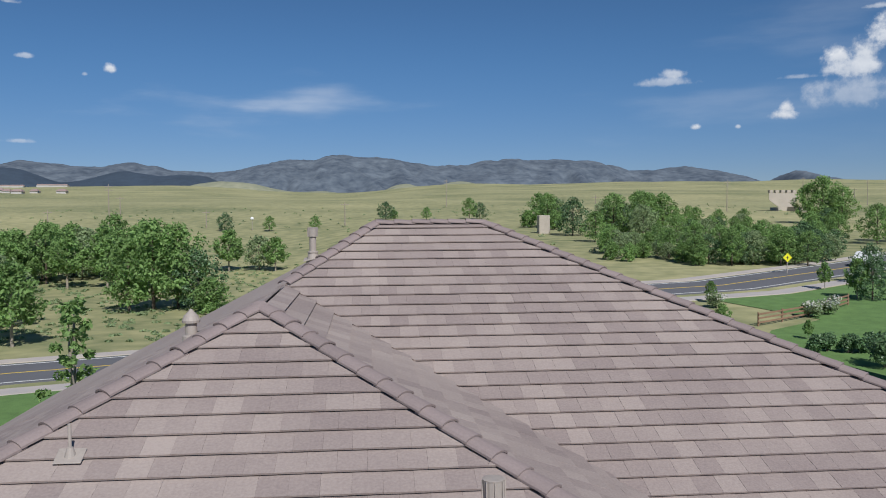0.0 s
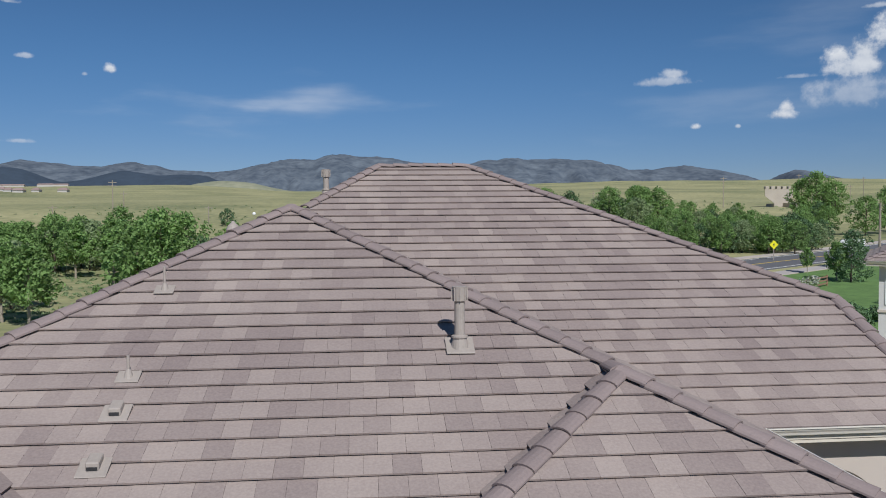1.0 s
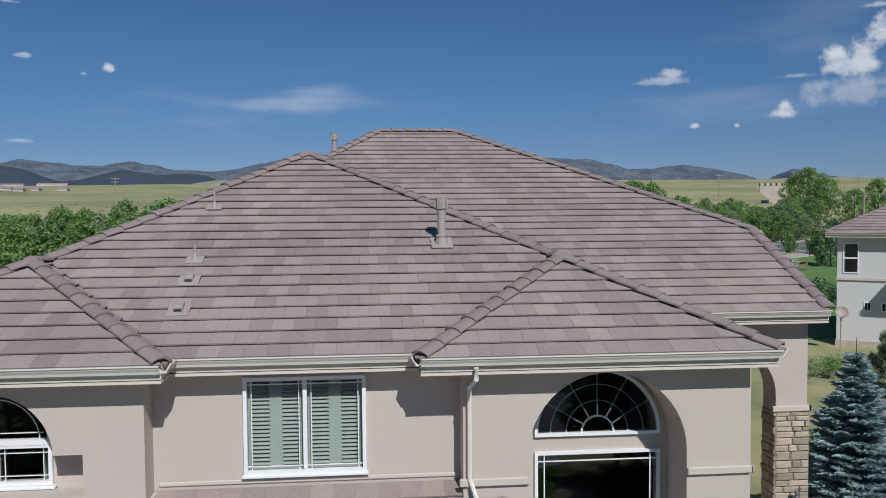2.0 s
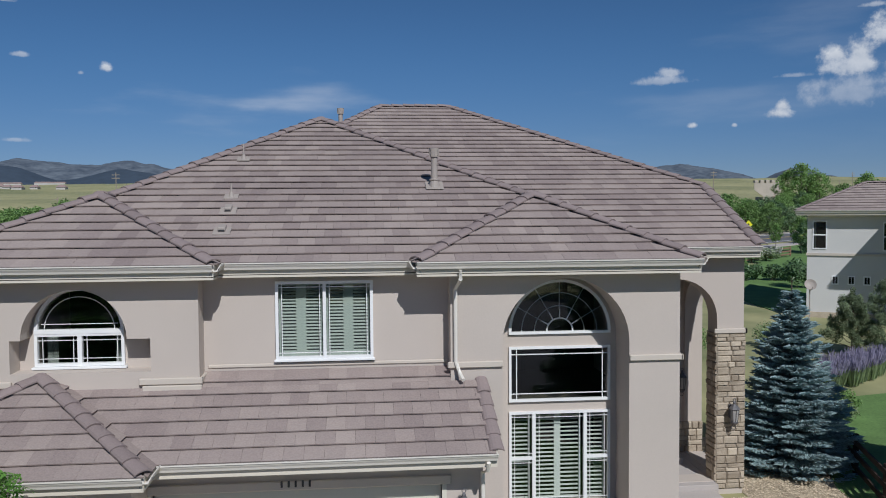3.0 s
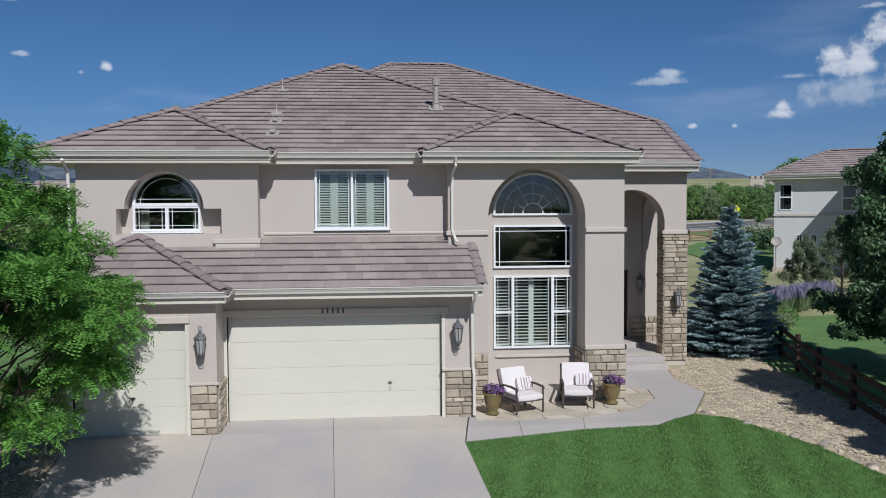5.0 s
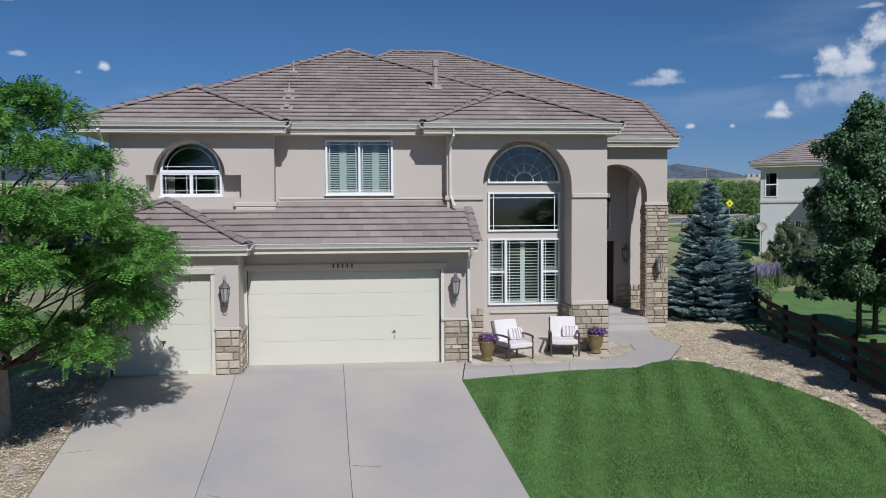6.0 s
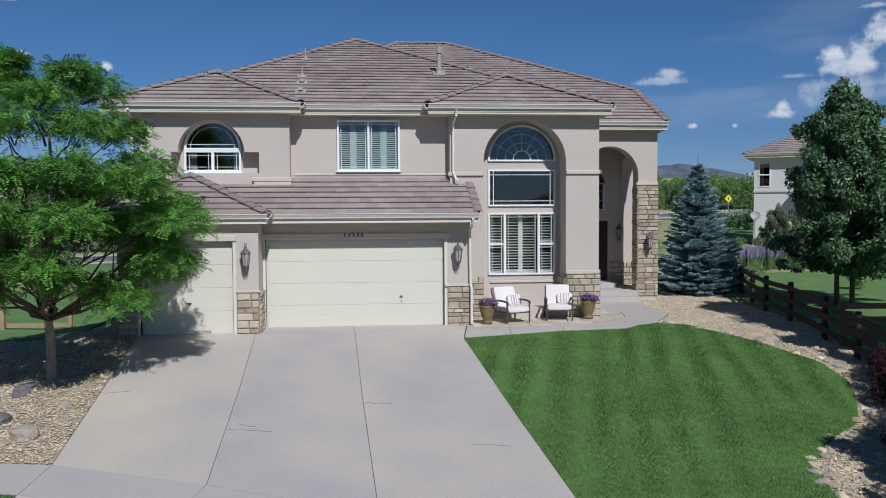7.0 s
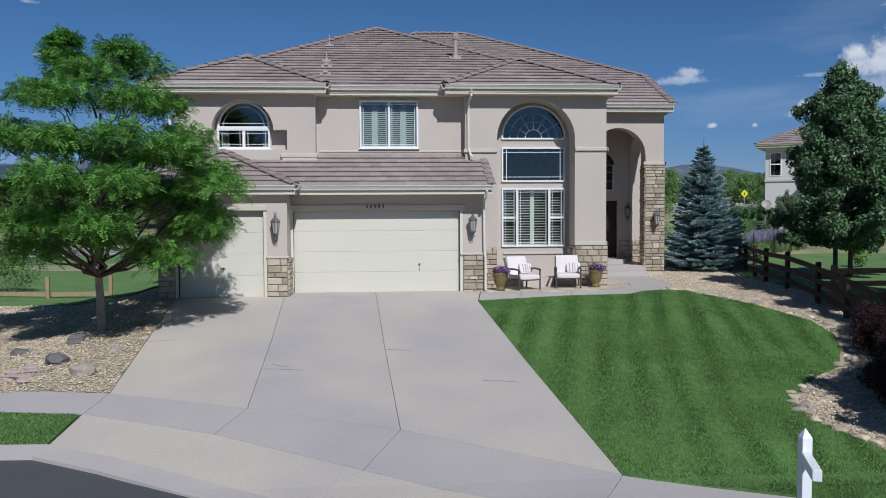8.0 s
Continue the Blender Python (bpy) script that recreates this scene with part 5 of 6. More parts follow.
    def unit(v):
        return v / (np.linalg.norm(v, axis=1, keepdims=True) + 1e-9)

    d = unit(r.normal(size=(m, 3)))
    p = cs[:, :3] + d * cs[:, 3:] * (r.rand(m, 1) ** 0.45)
    face = unit(d * 0.55 + np.array((0, 0, 0.55)) + r.normal(size=(m, 3)) * flat * 0.75)
    u = unit(np.cross(face, r.normal(size=(m, 3))))
    w = np.cross(face, u)
    s = size * r.uniform(0.65, 1.35, (m, 1))
    verts = np.stack((p - u * s, p + w * s * aspect, p + u * s, p - w * s * aspect), 1).reshape(-1, 3)
    return raw(name, verts.tolist(), np.arange(4 * m).reshape(-1, 4).tolist(), M[material] if isinstance(material, str) else material, parent)


def planter(x, y, seed, label):
    ob = thing("planter", label, "planter", "planters on the patio", (x, y, 0.01))
    part("pot", lathe(bmesh.new(), [(0.15, 0), (0.16, 0.03), (0.11, 0.07), (0.12, 0.11), (0.17, 0.2), (0.205, 0.34), (0.21, 0.44), (0.225, 0.46), (0.235, 0.49), (0.225, 0.51), (0.19, 0.51), (0.18, 0.47)], 24), M["pot"], ob, smooth=True)
    leaf_cloud("foliage", [(0, 0, 0.56, 0.24, 0.24, 0.12)], 420, 0.035, "herb", ob, seed)
    leaf_cloud("bloom", [(0, 0, 0.60, 0.27, 0.27, 0.12), (0.1, -0.1, 0.58, 0.2, 0.2, 0.1)], 330, 0.026, "petal", ob, seed + 1, aspect=0.9)


planter(1.20, 0.02, 20, "glazed olive urn planted with purple and green foliage")
planter(4.28, 0.72, 30, "glazed olive urn full of purple petunias")

# sign post by the kerb
M["post"] = mat("white_post_paint", (0.82, 0.83, 0.84), 0.4, 0.04, 2, 30, 0.05)
sp = thing("sign_post", "white wooden sign post with a pointed top", "post", at=(1.63, -16.85, ground_z(1.63, -16.85)))
pb = boxes((-0.048, -0.048, -0.05, 0.048, 0.048, 1.66), bevel=0.004)
part("post", pb, M["post"], sp)
pt = bmesh.new()
q = [pt.verts.new(p) for p in ((-0.048, -0.048, 1.661), (0.048, -0.048, 1.661), (0.048, 0.048, 1.661), (-0.048, 0.048, 1.661), (0, 0, 1.75))]
for i in range(4):
    pt.faces.new((q[i], q[(i + 1) % 4], q[4]))
part("cap", pt, M["post"], sp)
ab = boxes((-0.04, -0.62, 1.44, 0.04, -0.05, 1.54), bevel=0.004)
bmesh.ops.rotate(ab, verts=ab.verts, cent=(0, 0, 0), matrix=Matrix.Rotation(radians(-19), 3, "Z"))
part("arm", ab, M["post"], sp)


# ---- planting ----
M["locust"] = leaf_mat("locust_leaf", (0.145, 0.305, 0.06), 0.48, 0.30, 1.0)
M["ash"] = leaf_mat("ash_leaf", (0.10, 0.175, 0.075), 0.5, 0.14, 1.0, 0.40, 0.45)
M["spruce"] = leaf_mat("blue_spruce_needles", (0.38, 0.49, 0.50), 0.45, 0.28, 2.0)
M["far_leaf"] = leaf_mat("cottonwood_leaf", (0.235, 0.365, 0.125), 0.5, 0.45, 0.25)
M["sage_leaf"] = leaf_mat("willow_leaf", (0.29, 0.37, 0.19), 0.4, 0.42, 0.3)
M["pale_bark"] = mat("pale_bark", (0.30, 0.26, 0.21), 0.95, 0.3, 6, 30, 0.6, dist=0.02)
M["plum"] = leaf_mat("plum_leaf", (0.045, 0.022, 0.025), 0.5, 0.2, 3.0)
M["lavender"] = leaf_mat("lavender_spike", (0.31, 0.285, 0.39), 0.4, 0.3, 3.0)
M["pine"] = leaf_mat("pine_needles", (0.17, 0.215, 0.12), 0.45, 0.2, 2.0)


def limb(bm, a, b, r0, r1, seed, bend=0.12, seg=6):
    r = random.Random(seed)
    a, b = Vector(a), Vector(b)
    n = 5
    pts = []
    for k in range(n + 1):
        f = k / n
        p = a.lerp(b, f)
        p += Vector((r.uniform(-1, 1), r.uniform(-1, 1), r.uniform(-0.6, 0.9))) * bend * (b - a).length * math.sin(f * math.pi) * 0.5
        pts.append(p)
    tube(bm, pts, [r0 + (r1 - r0) * k / n for k in range(n + 1)], seg)


def locust_tree():
    """Broad open crown: lobes of drooping sprays with paired leaflets, on ascending boughs."""
    x0, y0 = -8.95, -4.35
    z0 = ground_z(x0, y0)
    ob = thing("honey_locust_tree", "young locust tree with feathery bright green leaves in gravel", "tree", at=(x0, y0, z0))
    r = random.Random(5)
    bm = bmesh.new()
    tube(bm, [(0, 0, -0.1), (0.02, 0, 0.05), (0.0, 0.02, 0.9), (-0.04, 0.03, 1.5), (0.02, 0.0, 3.2), (0.1, 0.05, 5.0), (0.08, 0.0, 6.6)], [0.14, 0.105, 0.09, 0.085, 0.06, 0.035, 0.012], 10)
    part("trunk", bm, M["pale_bark"], ob, "slim grey-brown trunk", True)
    # height, reach, lobes in that tier
    tiers = ((2.1, 2.1, 7), (2.75, 2.75, 9), (3.75, 2.7, 9), (4.6, 2.35, 8), (5.6, 1.65, 5), (6.3, 0.9, 3), (3.3, 1.3, 4), (4.25, 1.6, 5))
    lobes = []
    turn = 0.4
    for z, reach, n in tiers:
        for k in range(n):
            a = turn + 6.283 * k / n + r.uniform(-0.25, 0.25)
            d = reach * r.uniform(0.72, 1.08)
            c = Vector((math.cos(a) * d + 0.25, math.sin(a) * d, z + r.uniform(-0.3, 0.35)))
            lobes.append((c, r.uniform(0.50, 0.80)))
        turn += 1.3
    lobes += [(Vector((-0.75, 0.1, 6.75)), 0.5), (Vector((0.6, -0.1, 6.8)), 0.55), (Vector((-0.7, 0.1, 7.15)), 0.32)]
    for i, (c, size) in enumerate(lobes):
        fork = Vector((0.02, 0.01, max(1.35, c.z - 0.45 - 0.55 * math.hypot(c.x, c.y))))
        bm = bmesh.new()
        limb(bm, fork, c, 0.048 if c.z < 3.2 else 0.030, 0.008, i, 0.16)
        for q in range(3):
            tip = c + Vector((r.uniform(-1, 1), r.uniform(-1, 1), r.uniform(-0.2, 0.7))) * size
            limb(bm, fork.lerp(c, 0.72), tip, 0.012, 0.003, i * 5 + q, 0.1, 4)
        part("limb", bm, M["bark"], ob, "", True)
    rs = np.random.RandomState(9)

    def unit(v):
        return v / (np.linalg.norm(v, axis=-1, keepdims=True) + 1e-9)

    per = 420
    cs = np.repeat(np.array([tuple(c) for c, _ in lobes]), per, axis=0)
    rad = np.repeat(np.array([q for _, q in lobes]), per)[:, None]
    n = len(cs)
    out = rs.normal(size=(n, 3))
    out[:, 2] = np.where(out[:, 2] < -0.5, -out[:, 2], out[:, 2])
    out = unit(out)
    p = cs + out * rad * rs.uniform(0.35, 1.08, (n, 1)) * (1, 1, 0.62)
    way = unit(out * (1, 1, 0.4) + rs.normal(size=(n, 3)) * 0.45 + np.array((0, 0, -0.42)))
    across = unit(np.cross(way, (0, 0, 1.0)) + rs.normal(size=(n, 3)) * 0.3)
    lift = np.cross(across, way)
    length = rs.uniform(0.15, 0.27, (n, 1))
    quads = []
    for q in range(5):
        at = p + way * length * (q + 0.5) / 5 + np.array((0, 0, -0.045)) * (q / 5) ** 2
        for sg in (-1, 1):
            leaf = across * sg * 0.080 * rs.uniform(0.7, 1.2, (n, 1)) + lift * rs.uniform(-0.02, 0.02, (n, 1))
            quads.append(np.stack((at, at + leaf * 0.55 + way * 0.020, at + leaf, at + leaf * 0.5 - way * 0.018), 1))
    verts = np.concatenate(quads).reshape(-1, 3)
    raw("crown", verts.tolist(), np.arange(len(verts)).reshape(-1, 4).tolist(), M["locust"], ob)
    return ob


locust_tree().scale = (1.0, 1.0, 0.95)


def ash_tree(x, y, leaves=270, size=0.08):
    z0 = ground_z(x, y)
    ob = thing("ash_tree", "dense dark green ash tree with two slim trunks", "tree", at=(x, y, z0))
    r = random.Random(8)
    for dx, seed in ((-0.25, 1), (0.3, 2)):
        bm = bmesh.new()
        tube(bm, [(dx, 0, -0.1), (dx * 1.05, 0.02, 0.6), (dx * 1.1, 0, 1.6), (dx * 1.3, 0.05, 4.0), (dx * 1.4, 0.0, 7.0 + 0.4 * dx)], [0.10, 0.085, 0.075, 0.05, 0.012], 8)
        part("trunk", bm, M["bark"], ob, "", True)
    cl = []
    for k in range(120):
        f = (k + r.random()) / 120
        z = 1.1 + 5.35 * f
        a = k * 2.4 + r.uniform(-0.5, 0.5)
        reach = (2.6 * (1 - f) ** 0.55 + 0.12) * r.choice((r.uniform(0.35, 0.8), r.uniform(0.8, 1.12)))
        root = Vector((0.12 * math.cos(a), 0.12 * math.sin(a), max(1.0, z - 0.5 - 0.35 * reach)))
        tip = Vector((math.cos(a) * reach, math.sin(a) * reach, z + r.uniform(-0.2, 0.45) + 0.12 * reach))
        if k % 2 == 0:
            bm = bmesh.new()
            limb(bm, root, tip, 0.03 * (1.2 - f), 0.006, k)
            part("limb", bm, M["bark"], ob)
        for q in (0.35, 0.55, 0.72, 0.86, 1.0):
            c = root.lerp(tip, q) + Vector((r.uniform(-0.22, 0.22), r.uniform(-0.22, 0.22), r.uniform(-0.12, 0.16)))
            w = r.uniform(0.26, 0.48)
            cl.append((c.x, c.y, c.z, w, w, w * 0.8))
    for x, y, z in ((0, 0, 6.6), (-0.3, 0.1, 6.3), (0.35, -0.1, 6.25), (-0.1, 0.1, 6.95), (0.3, 0, 6.7)):
        cl.append((x, y, z, 0.2, 0.2, 0.34))
    leaf_cloud("crown", cl, leaves, size, "ash", ob, 12, 0.8, 0.38)
    return ob


ash_tree(13.55, 3.0).scale = (0.94, 0.94, 1.03)
# unseen tree, added beyond the view to shade the fence and gravel
shade = ash_tree(12.3, -7.0, 120, 0.16)
shade.scale = (1.1, 1.1, 1.6)
# second unseen tree, added to shade the lower end of the border
ash_tree(8.3, -14.3, 90, 0.14).scale = (1.0, 1.0, 0.80)


def spruce_tree(x, y, h, rad, seed, label, material="spruce", dense=1.0):
    z0 = ground_z(x, y)
    ob = thing("spruce_tree", label, "tree", at=(x, y, z0))
    r = random.Random(seed)
    bm = bmesh.new()
    tube(bm, [(0, 0, -0.1), (0, 0, h * 0.5), (0, 0, h)], [0.09, 0.06, 0.008], 7)
    part("trunk", bm, M["bark"], ob)
    verts, faces = [], []
    bb = bmesh.new()
    tiers = int(33 * dense)
    for t in range(tiers):
        f = t / tiers
        z = 0.12 + (h - 0.45) * f
        reach = rad * (1 - f) ** 0.82 * (1 if f > 0.06 else 0.9) + 0.06
        n = int((17 - 10 * f) * (1 if dense >= 1 else 0.8))
        for k in range(n):
            a = 6.283 * k / n + t * 0.7 + r.uniform(-0.15, 0.15)
            L = reach * r.uniform(0.66, 1.12)
            zz = z + r.uniform(-0.09, 0.09)
            d = Vector((math.cos(a), math.sin(a), 0))
            s = Vector((-d.y, d.x, 0))
            rise = 0.06 + 0.22 * f
            line = lambda q: Vector((0, 0, zz)) + d * (L * q) + Vector((0, 0, L * (rise * q - 0.22 * q * (1 - q) * 1.5) - 0.08 * L * q))
            if k % 2 == 0:
                tube(bb, [line(0), line(0.5), line(1)], [0.018, 0.01, 0.004], 4)
            m = max(5, int(L / 0.055))
            for i in range(1, m + 1):
                q = i / m
                width = 0.30 * L * (1 - 0.72 * q) + 0.04
                for sg in (-1, 1, -0.55, 0.55, 0):
                    c = line(q) + s * sg * width * r.uniform(0.5, 1.0) + Vector((0, 0, r.uniform(-0.03, 0.03)))
                    out = (d * 0.75 + s * sg * 0.7 + Vector((0, 0, r.uniform(-0.1, 0.3)))).normalized()
                    w = out.cross(Vector((r.uniform(-0.4, 0.4), r.uniform(-0.4, 0.4), 1))).normalized()
                    ln, wd = r.uniform(0.08, 0.15), r.uniform(0.024, 0.04)
                    j = len(verts)
                    verts += [tuple(c - out * ln * 0.4 - w * wd), tuple(c - out * ln * 0.4 + w * wd), tuple(c + out * ln + w * wd * 0.3), tuple(c + out * ln - w * wd * 0.3)]
                    faces.append((j, j + 1, j + 2, j + 3))
                    u = w.cross(out) * wd
                    j = len(verts)
                    verts += [tuple(c - out * ln * 0.4 - u), tuple(c - out * ln * 0.4 + u), tuple(c + out * ln * 0.9)]
                    faces.append((j, j + 1, j + 2))
    tagged(part("branches", bb, M["bark"], ob), kind="stuff")
    raw("needles", verts, faces, M[material], ob)
    return ob


spruce_tree(10.40, 7.5, 5.25, 1.85, 3, "blue spruce with dense silvery blue-green needles")


def pine_tree(x, y, h, wide, seed):
    """Open young pine: ascending boughs with brushes of needles."""
    ob = thing("pine_tree", "young grey-green pine with open boughs beside the neighbour's house", "tree", "pines beside the neighbour's house", (x, y, ground_z(x, y)))
    r = random.Random(seed)
    bm = bmesh.new()
    tube(bm, [(0, 0, -0.1), (0.03, 0, h * 0.5), (0, 0, h)], [0.07, 0.045, 0.01], 7)
    part("trunk", bm, M["bark"], ob)
    tufts = []
    for k in range(34):
        f = (k + r.random()) / 34
        z, a = h * (0.08 + 0.78 * f), k * 2.4 + r.uniform(-0.4, 0.4)
        reach = wide * (1 - f) ** 0.6 * r.uniform(0.55, 1.1) + 0.12
        tip = Vector((math.cos(a) * reach, math.sin(a) * reach, z + 0.45 * reach))
        bm = bmesh.new()
        limb(bm, (0, 0, z), tip, 0.018, 0.005, k, 0.2, 4)
        part("limb", bm, M["bark"], ob)
        for q in (0.55, 0.8, 1.0):
            c = Vector((0, 0, z)).lerp(tip, q)
            w = r.uniform(0.14, 0.24)
            tufts.append((c.x, c.y, c.z + 0.06, w, w, w * 1.2))
    tufts.append((0, 0, h * 0.97, 0.12, 0.12, 0.3))
    leaf_cloud("needles", tufts, 120, 0.085, "pine", ob, seed, 1.2, 0.16)


pine_tree(20.9, 21.4, 3.0, 1.2, 4)
pine_tree(22.4, 20.6, 3.9, 1.5, 6)
pine_tree(24.6, 21.6, 3.4, 1.4, 7)


def shrub(x, y, w, h, n, size, material, seed, label, name="shrub", aspect=0.5, stems=True):
    ob = thing(name, label, "shrub", at=(x, y, ground_z(x, y)))
    r = random.Random(seed)
    cl = [(r.uniform(-1, 1) * w * 0.55, r.uniform(-1, 1) * w * 0.55, h * r.uniform(0.3, 0.8), w * 0.4, w * 0.4, h * 0.28) for _ in range(9)]
    if stems:
        for i, c in enumerate(cl):
            bm = bmesh.new()
            limb(bm, (c[0] * 0.15, c[1] * 0.15, -0.03), c[:3], 0.012, 0.004, i, seg=4)
            part("stem", bm, M["bark"], ob)
    leaf_cloud("leaves", cl, n, size, material, ob, seed, 0.8, aspect)
    return ob


for i, (x, y, w, h) in enumerate(((7.0, -9.7, 0.6, 0.8), (7.6, -8.9, 0.7, 1.1), (7.6, -10.4, 0.7, 0.95), (8.3, -8.1, 0.7, 1.15), (8.55, -7.1, 0.65, 1.05), (8.9, -6.3, 0.6, 0.9), (8.1, -7.5, 0.5, 0.7), (6.75, -10.5, 0.6, 0.8), (7.3, -11.5, 0.6, 0.8), (7.9, -9.4, 1.0, 1.5), (8.7, -8.5, 1.0, 1.5), (8.7, -9.9, 1.1, 1.6), (8.0, -10.9, 1.0, 1.4))):
    shrub(x, y, w, h, 420, 0.026, "plum", 60 + i, "dark plum-leaved shrub in the gravel border")


def lavender(x, y, seed):
    ob = thing("lavender_clump", "clump of flowering lavender with violet spikes", "shrub", "lavender beyond the fence", (x, y, ground_z(x, y)))
    r = random.Random(seed)
    for mat_name, lo, hi, n, nm in (("sage_leaf", 0.0, 0.75, 260, "foliage"), ("lavender", 0.6, 1.1, 260, "bloom")):
        verts, faces = [], []
        for _ in range(n):
            a, d = r.uniform(0, 6.28), r.uniform(0, 0.5)
            p, q = Vector((math.cos(a), math.sin(a), 0)) * d * 0.5, Vector((math.cos(a), math.sin(a), 0)) * d * 1.15
            za, zb = lo + r.uniform(0, 0.1), hi * r.uniform(0.75, 1.05)
            w = Vector((math.sin(a * 3), math.cos(a * 3), 0)) * 0.014
            A, B = p.lerp(q, za), p.lerp(q, zb)
            i = len(verts)
            verts += [(A.x - w.x, A.y - w.y, za), (A.x + w.x, A.y + w.y, za), (B.x + w.x * 0.5, B.y + w.y * 0.5, zb), (B.x - w.x * 0.5, B.y - w.y * 0.5, zb)]
            faces.append((i, i + 1, i + 2, i + 3))
        raw(nm, verts, faces, M[mat_name], ob)


for i, (x, y) in enumerate(((16.2, 15.4), (16.9, 16.0), (17.6, 16.1), (18.2, 16.6), (18.9, 17.0), (19.6, 17.6), (17.0, 16.8), (18.0, 17.3), (19.0, 17.9), (20.2, 18.3))):
    lavender(x, y, i)
for i, (x, y, w, h, m) in enumerate(((14.4, 11.6, 0.6, 0.7, "sage_leaf"), (15.2, 12.6, 0.6, 0.8, "far_leaf"), (13.9, 14.5, 0.9, 1.1, "far_leaf"), (18.3, 24, 1.0, 1.4, "sage_leaf"), (20.0, 25.0, 1.0, 1.3, "far_leaf"), (13.6, 22, 1.2, 1.6, "far_leaf"), (16.0, 30, 1.6, 2.2, "sage_leaf"),
                                     (12.0, 34, 1.5, 2.0, "far_leaf"), (21.5, 11.5, 0.8, 1.0, "ash"), (23.5, 9.0, 0.9, 1.1, "ash"), (-17.5, 3.0, 1.2, 1.5, "ash"), (-15.5, 6.0, 1.2, 1.4, "far_leaf"), (17.0, 7.6, 0.6, 0.8, "far_leaf"), (16.2, 2.4, 0.5, 0.6, "far_leaf"))):
    shrub(x, y, w, h, 150, 0.05, m, 80 + i, "rounded green garden shrub with small leaves")

# ---- fences ----
M["fence"] = mat("dark_fence_wood", (0.04, 0.025, 0.018), 0.85, 0.35, 3, 30, 0.6)
M["tan_fence"] = mat("tan_fence_wood", (0.34, 0.25, 0.15), 0.85, 0.25, 3, 30, 0.5)
M["fence2"] = mat("brown_fence_wood", (0.25, 0.15, 0.095), 0.85, 0.3, 3, 30, 0.6)


def rail_fence(points, material, label, h=1.12, rails=(0.28, 0.62, 0.96)):
    x0, y0 = points[0]
    ob = thing("rail_fence", label, "fence", at=(x0, y0, ground_z(x0, y0)))
    base = Vector((x0, y0, ground_z(x0, y0)))
    r = random.Random(len(points))
    tops = []
    for x, y in points:
        p = Vector((x, y, ground_z(x, y))) - base
        bm = boxes((-0.06, -0.06, -0.15, 0.06, 0.06, h), bevel=0.012)
        post = part("post", bm, M[material], ob)
        post.location = p
        tops.append(p)
    for a, b in zip(tops, tops[1:]):
        for z in rails:
            bm = bmesh.new()
            d = (b - a).normalized()
            s = Vector((d.y, -d.x, 0)).normalized() * 0.022
            A, B = a + Vector((0, 0, z + r.uniform(-0.015, 0.015))) + s * 3.2, b + Vector((0, 0, z + r.uniform(-0.015, 0.015))) + s * 3.2
            u = Vector((0, 0, 0.07))
            q = [bm.verts.new(p) for e in (A - d * 0.08, B + d * 0.08) for p in (e - s - u, e + s - u, e + s + u, e - s + u)]
            for i in range(4):
                j = (i + 1) % 4
                bm.faces.new((q[i], q[j], q[4 + j], q[4 + i]))
            bm.faces.new(q[:4][::-1])
            bm.faces.new(q[4:])
            part("rail", bm, M[material], ob)
    return ob


rail_fence([(13.6, 11.2), (12.6, 9.0), (11.7, 6.5), (10.9, 4.0), (10.2, 1.7), (9.8, -0.5), (9.6, -2.6), (9.42, -4.3), (9.2, -6.3), (9.0, -8.3)], "fence", "dark brown three-rail wooden fence along the gravel bed")
rail_fence([(9.75, -3.1), (12.2, -3.15), (14.6, -3.2), (17.0, -3.25), (19.4, -3.3)], "fence2", "weathered brown three-rail wooden fence between the gardens")
rail_fence([(31.0, 61.2), (34.0, 63.0), (37.6, 65.3), (41.3, 68.4), (45.0, 71.4)], "fence2", "weathered brown wooden fence near the road")
rail_fence([(-11.2, 3.4), (-13.4, 3.9), (-15.6, 4.4), (-18, 5.0), (-20.4, 5.6)], "tan_fence", "low tan wooden post and board edging beside the side lawn", 0.72, (0.12,))


# ---- far trees ----
def far_tree(seed, h, w, material, bark="bark", n=62, leaves=46, size=0.215, low=0.16):
    ob = thing("cottonwood_tree", "leafy green cottonwood in the meadow", "tree", "trees by the far road")
    r = random.Random(seed)
    bm = bmesh.new()
    tube(bm, [(0, 0, -0.3), (0.05, 0, h * 0.25), (-0.05, 0.05, h * 0.55), (0.05, 0, h * 0.9)], [0.022 * h, 0.017 * h, 0.011 * h, 0.003 * h], 7)
    part("trunk", bm, M[bark], ob)
    cl = []
    for k in range(n):
        f = (k + r.random()) / n
        z = h * (low + (0.95 - low) * f)
        a = k * 2.4 + r.uniform(-0.4, 0.4)
        d = w * 0.5 * (math.sin(math.pi * (0.18 + 0.80 * f)) ** 0.7) * r.uniform(0.35, 1.08)
        c = (math.cos(a) * d, math.sin(a) * d, z)
        s = w * r.uniform(0.09, 0.17)
        cl.append((*c, s, s, s * 0.8))
        if k % 7 == 1:
            bm = bmesh.new()
            limb(bm, (0, 0, z * 0.72), c, 0.006 * h, 0.0015 * h, k, seg=4)
            part("limb", bm, M[bark], ob)
    leaf_cloud("crown", cl, leaves, size, material, ob, seed, 0.8, 0.55)
    return ob


def view_spot(far, aside):
    """A place along the camera's first view: metres out from its start and, as a share of that, to the side."""
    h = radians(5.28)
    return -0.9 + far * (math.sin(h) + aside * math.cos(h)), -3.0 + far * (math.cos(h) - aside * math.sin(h))


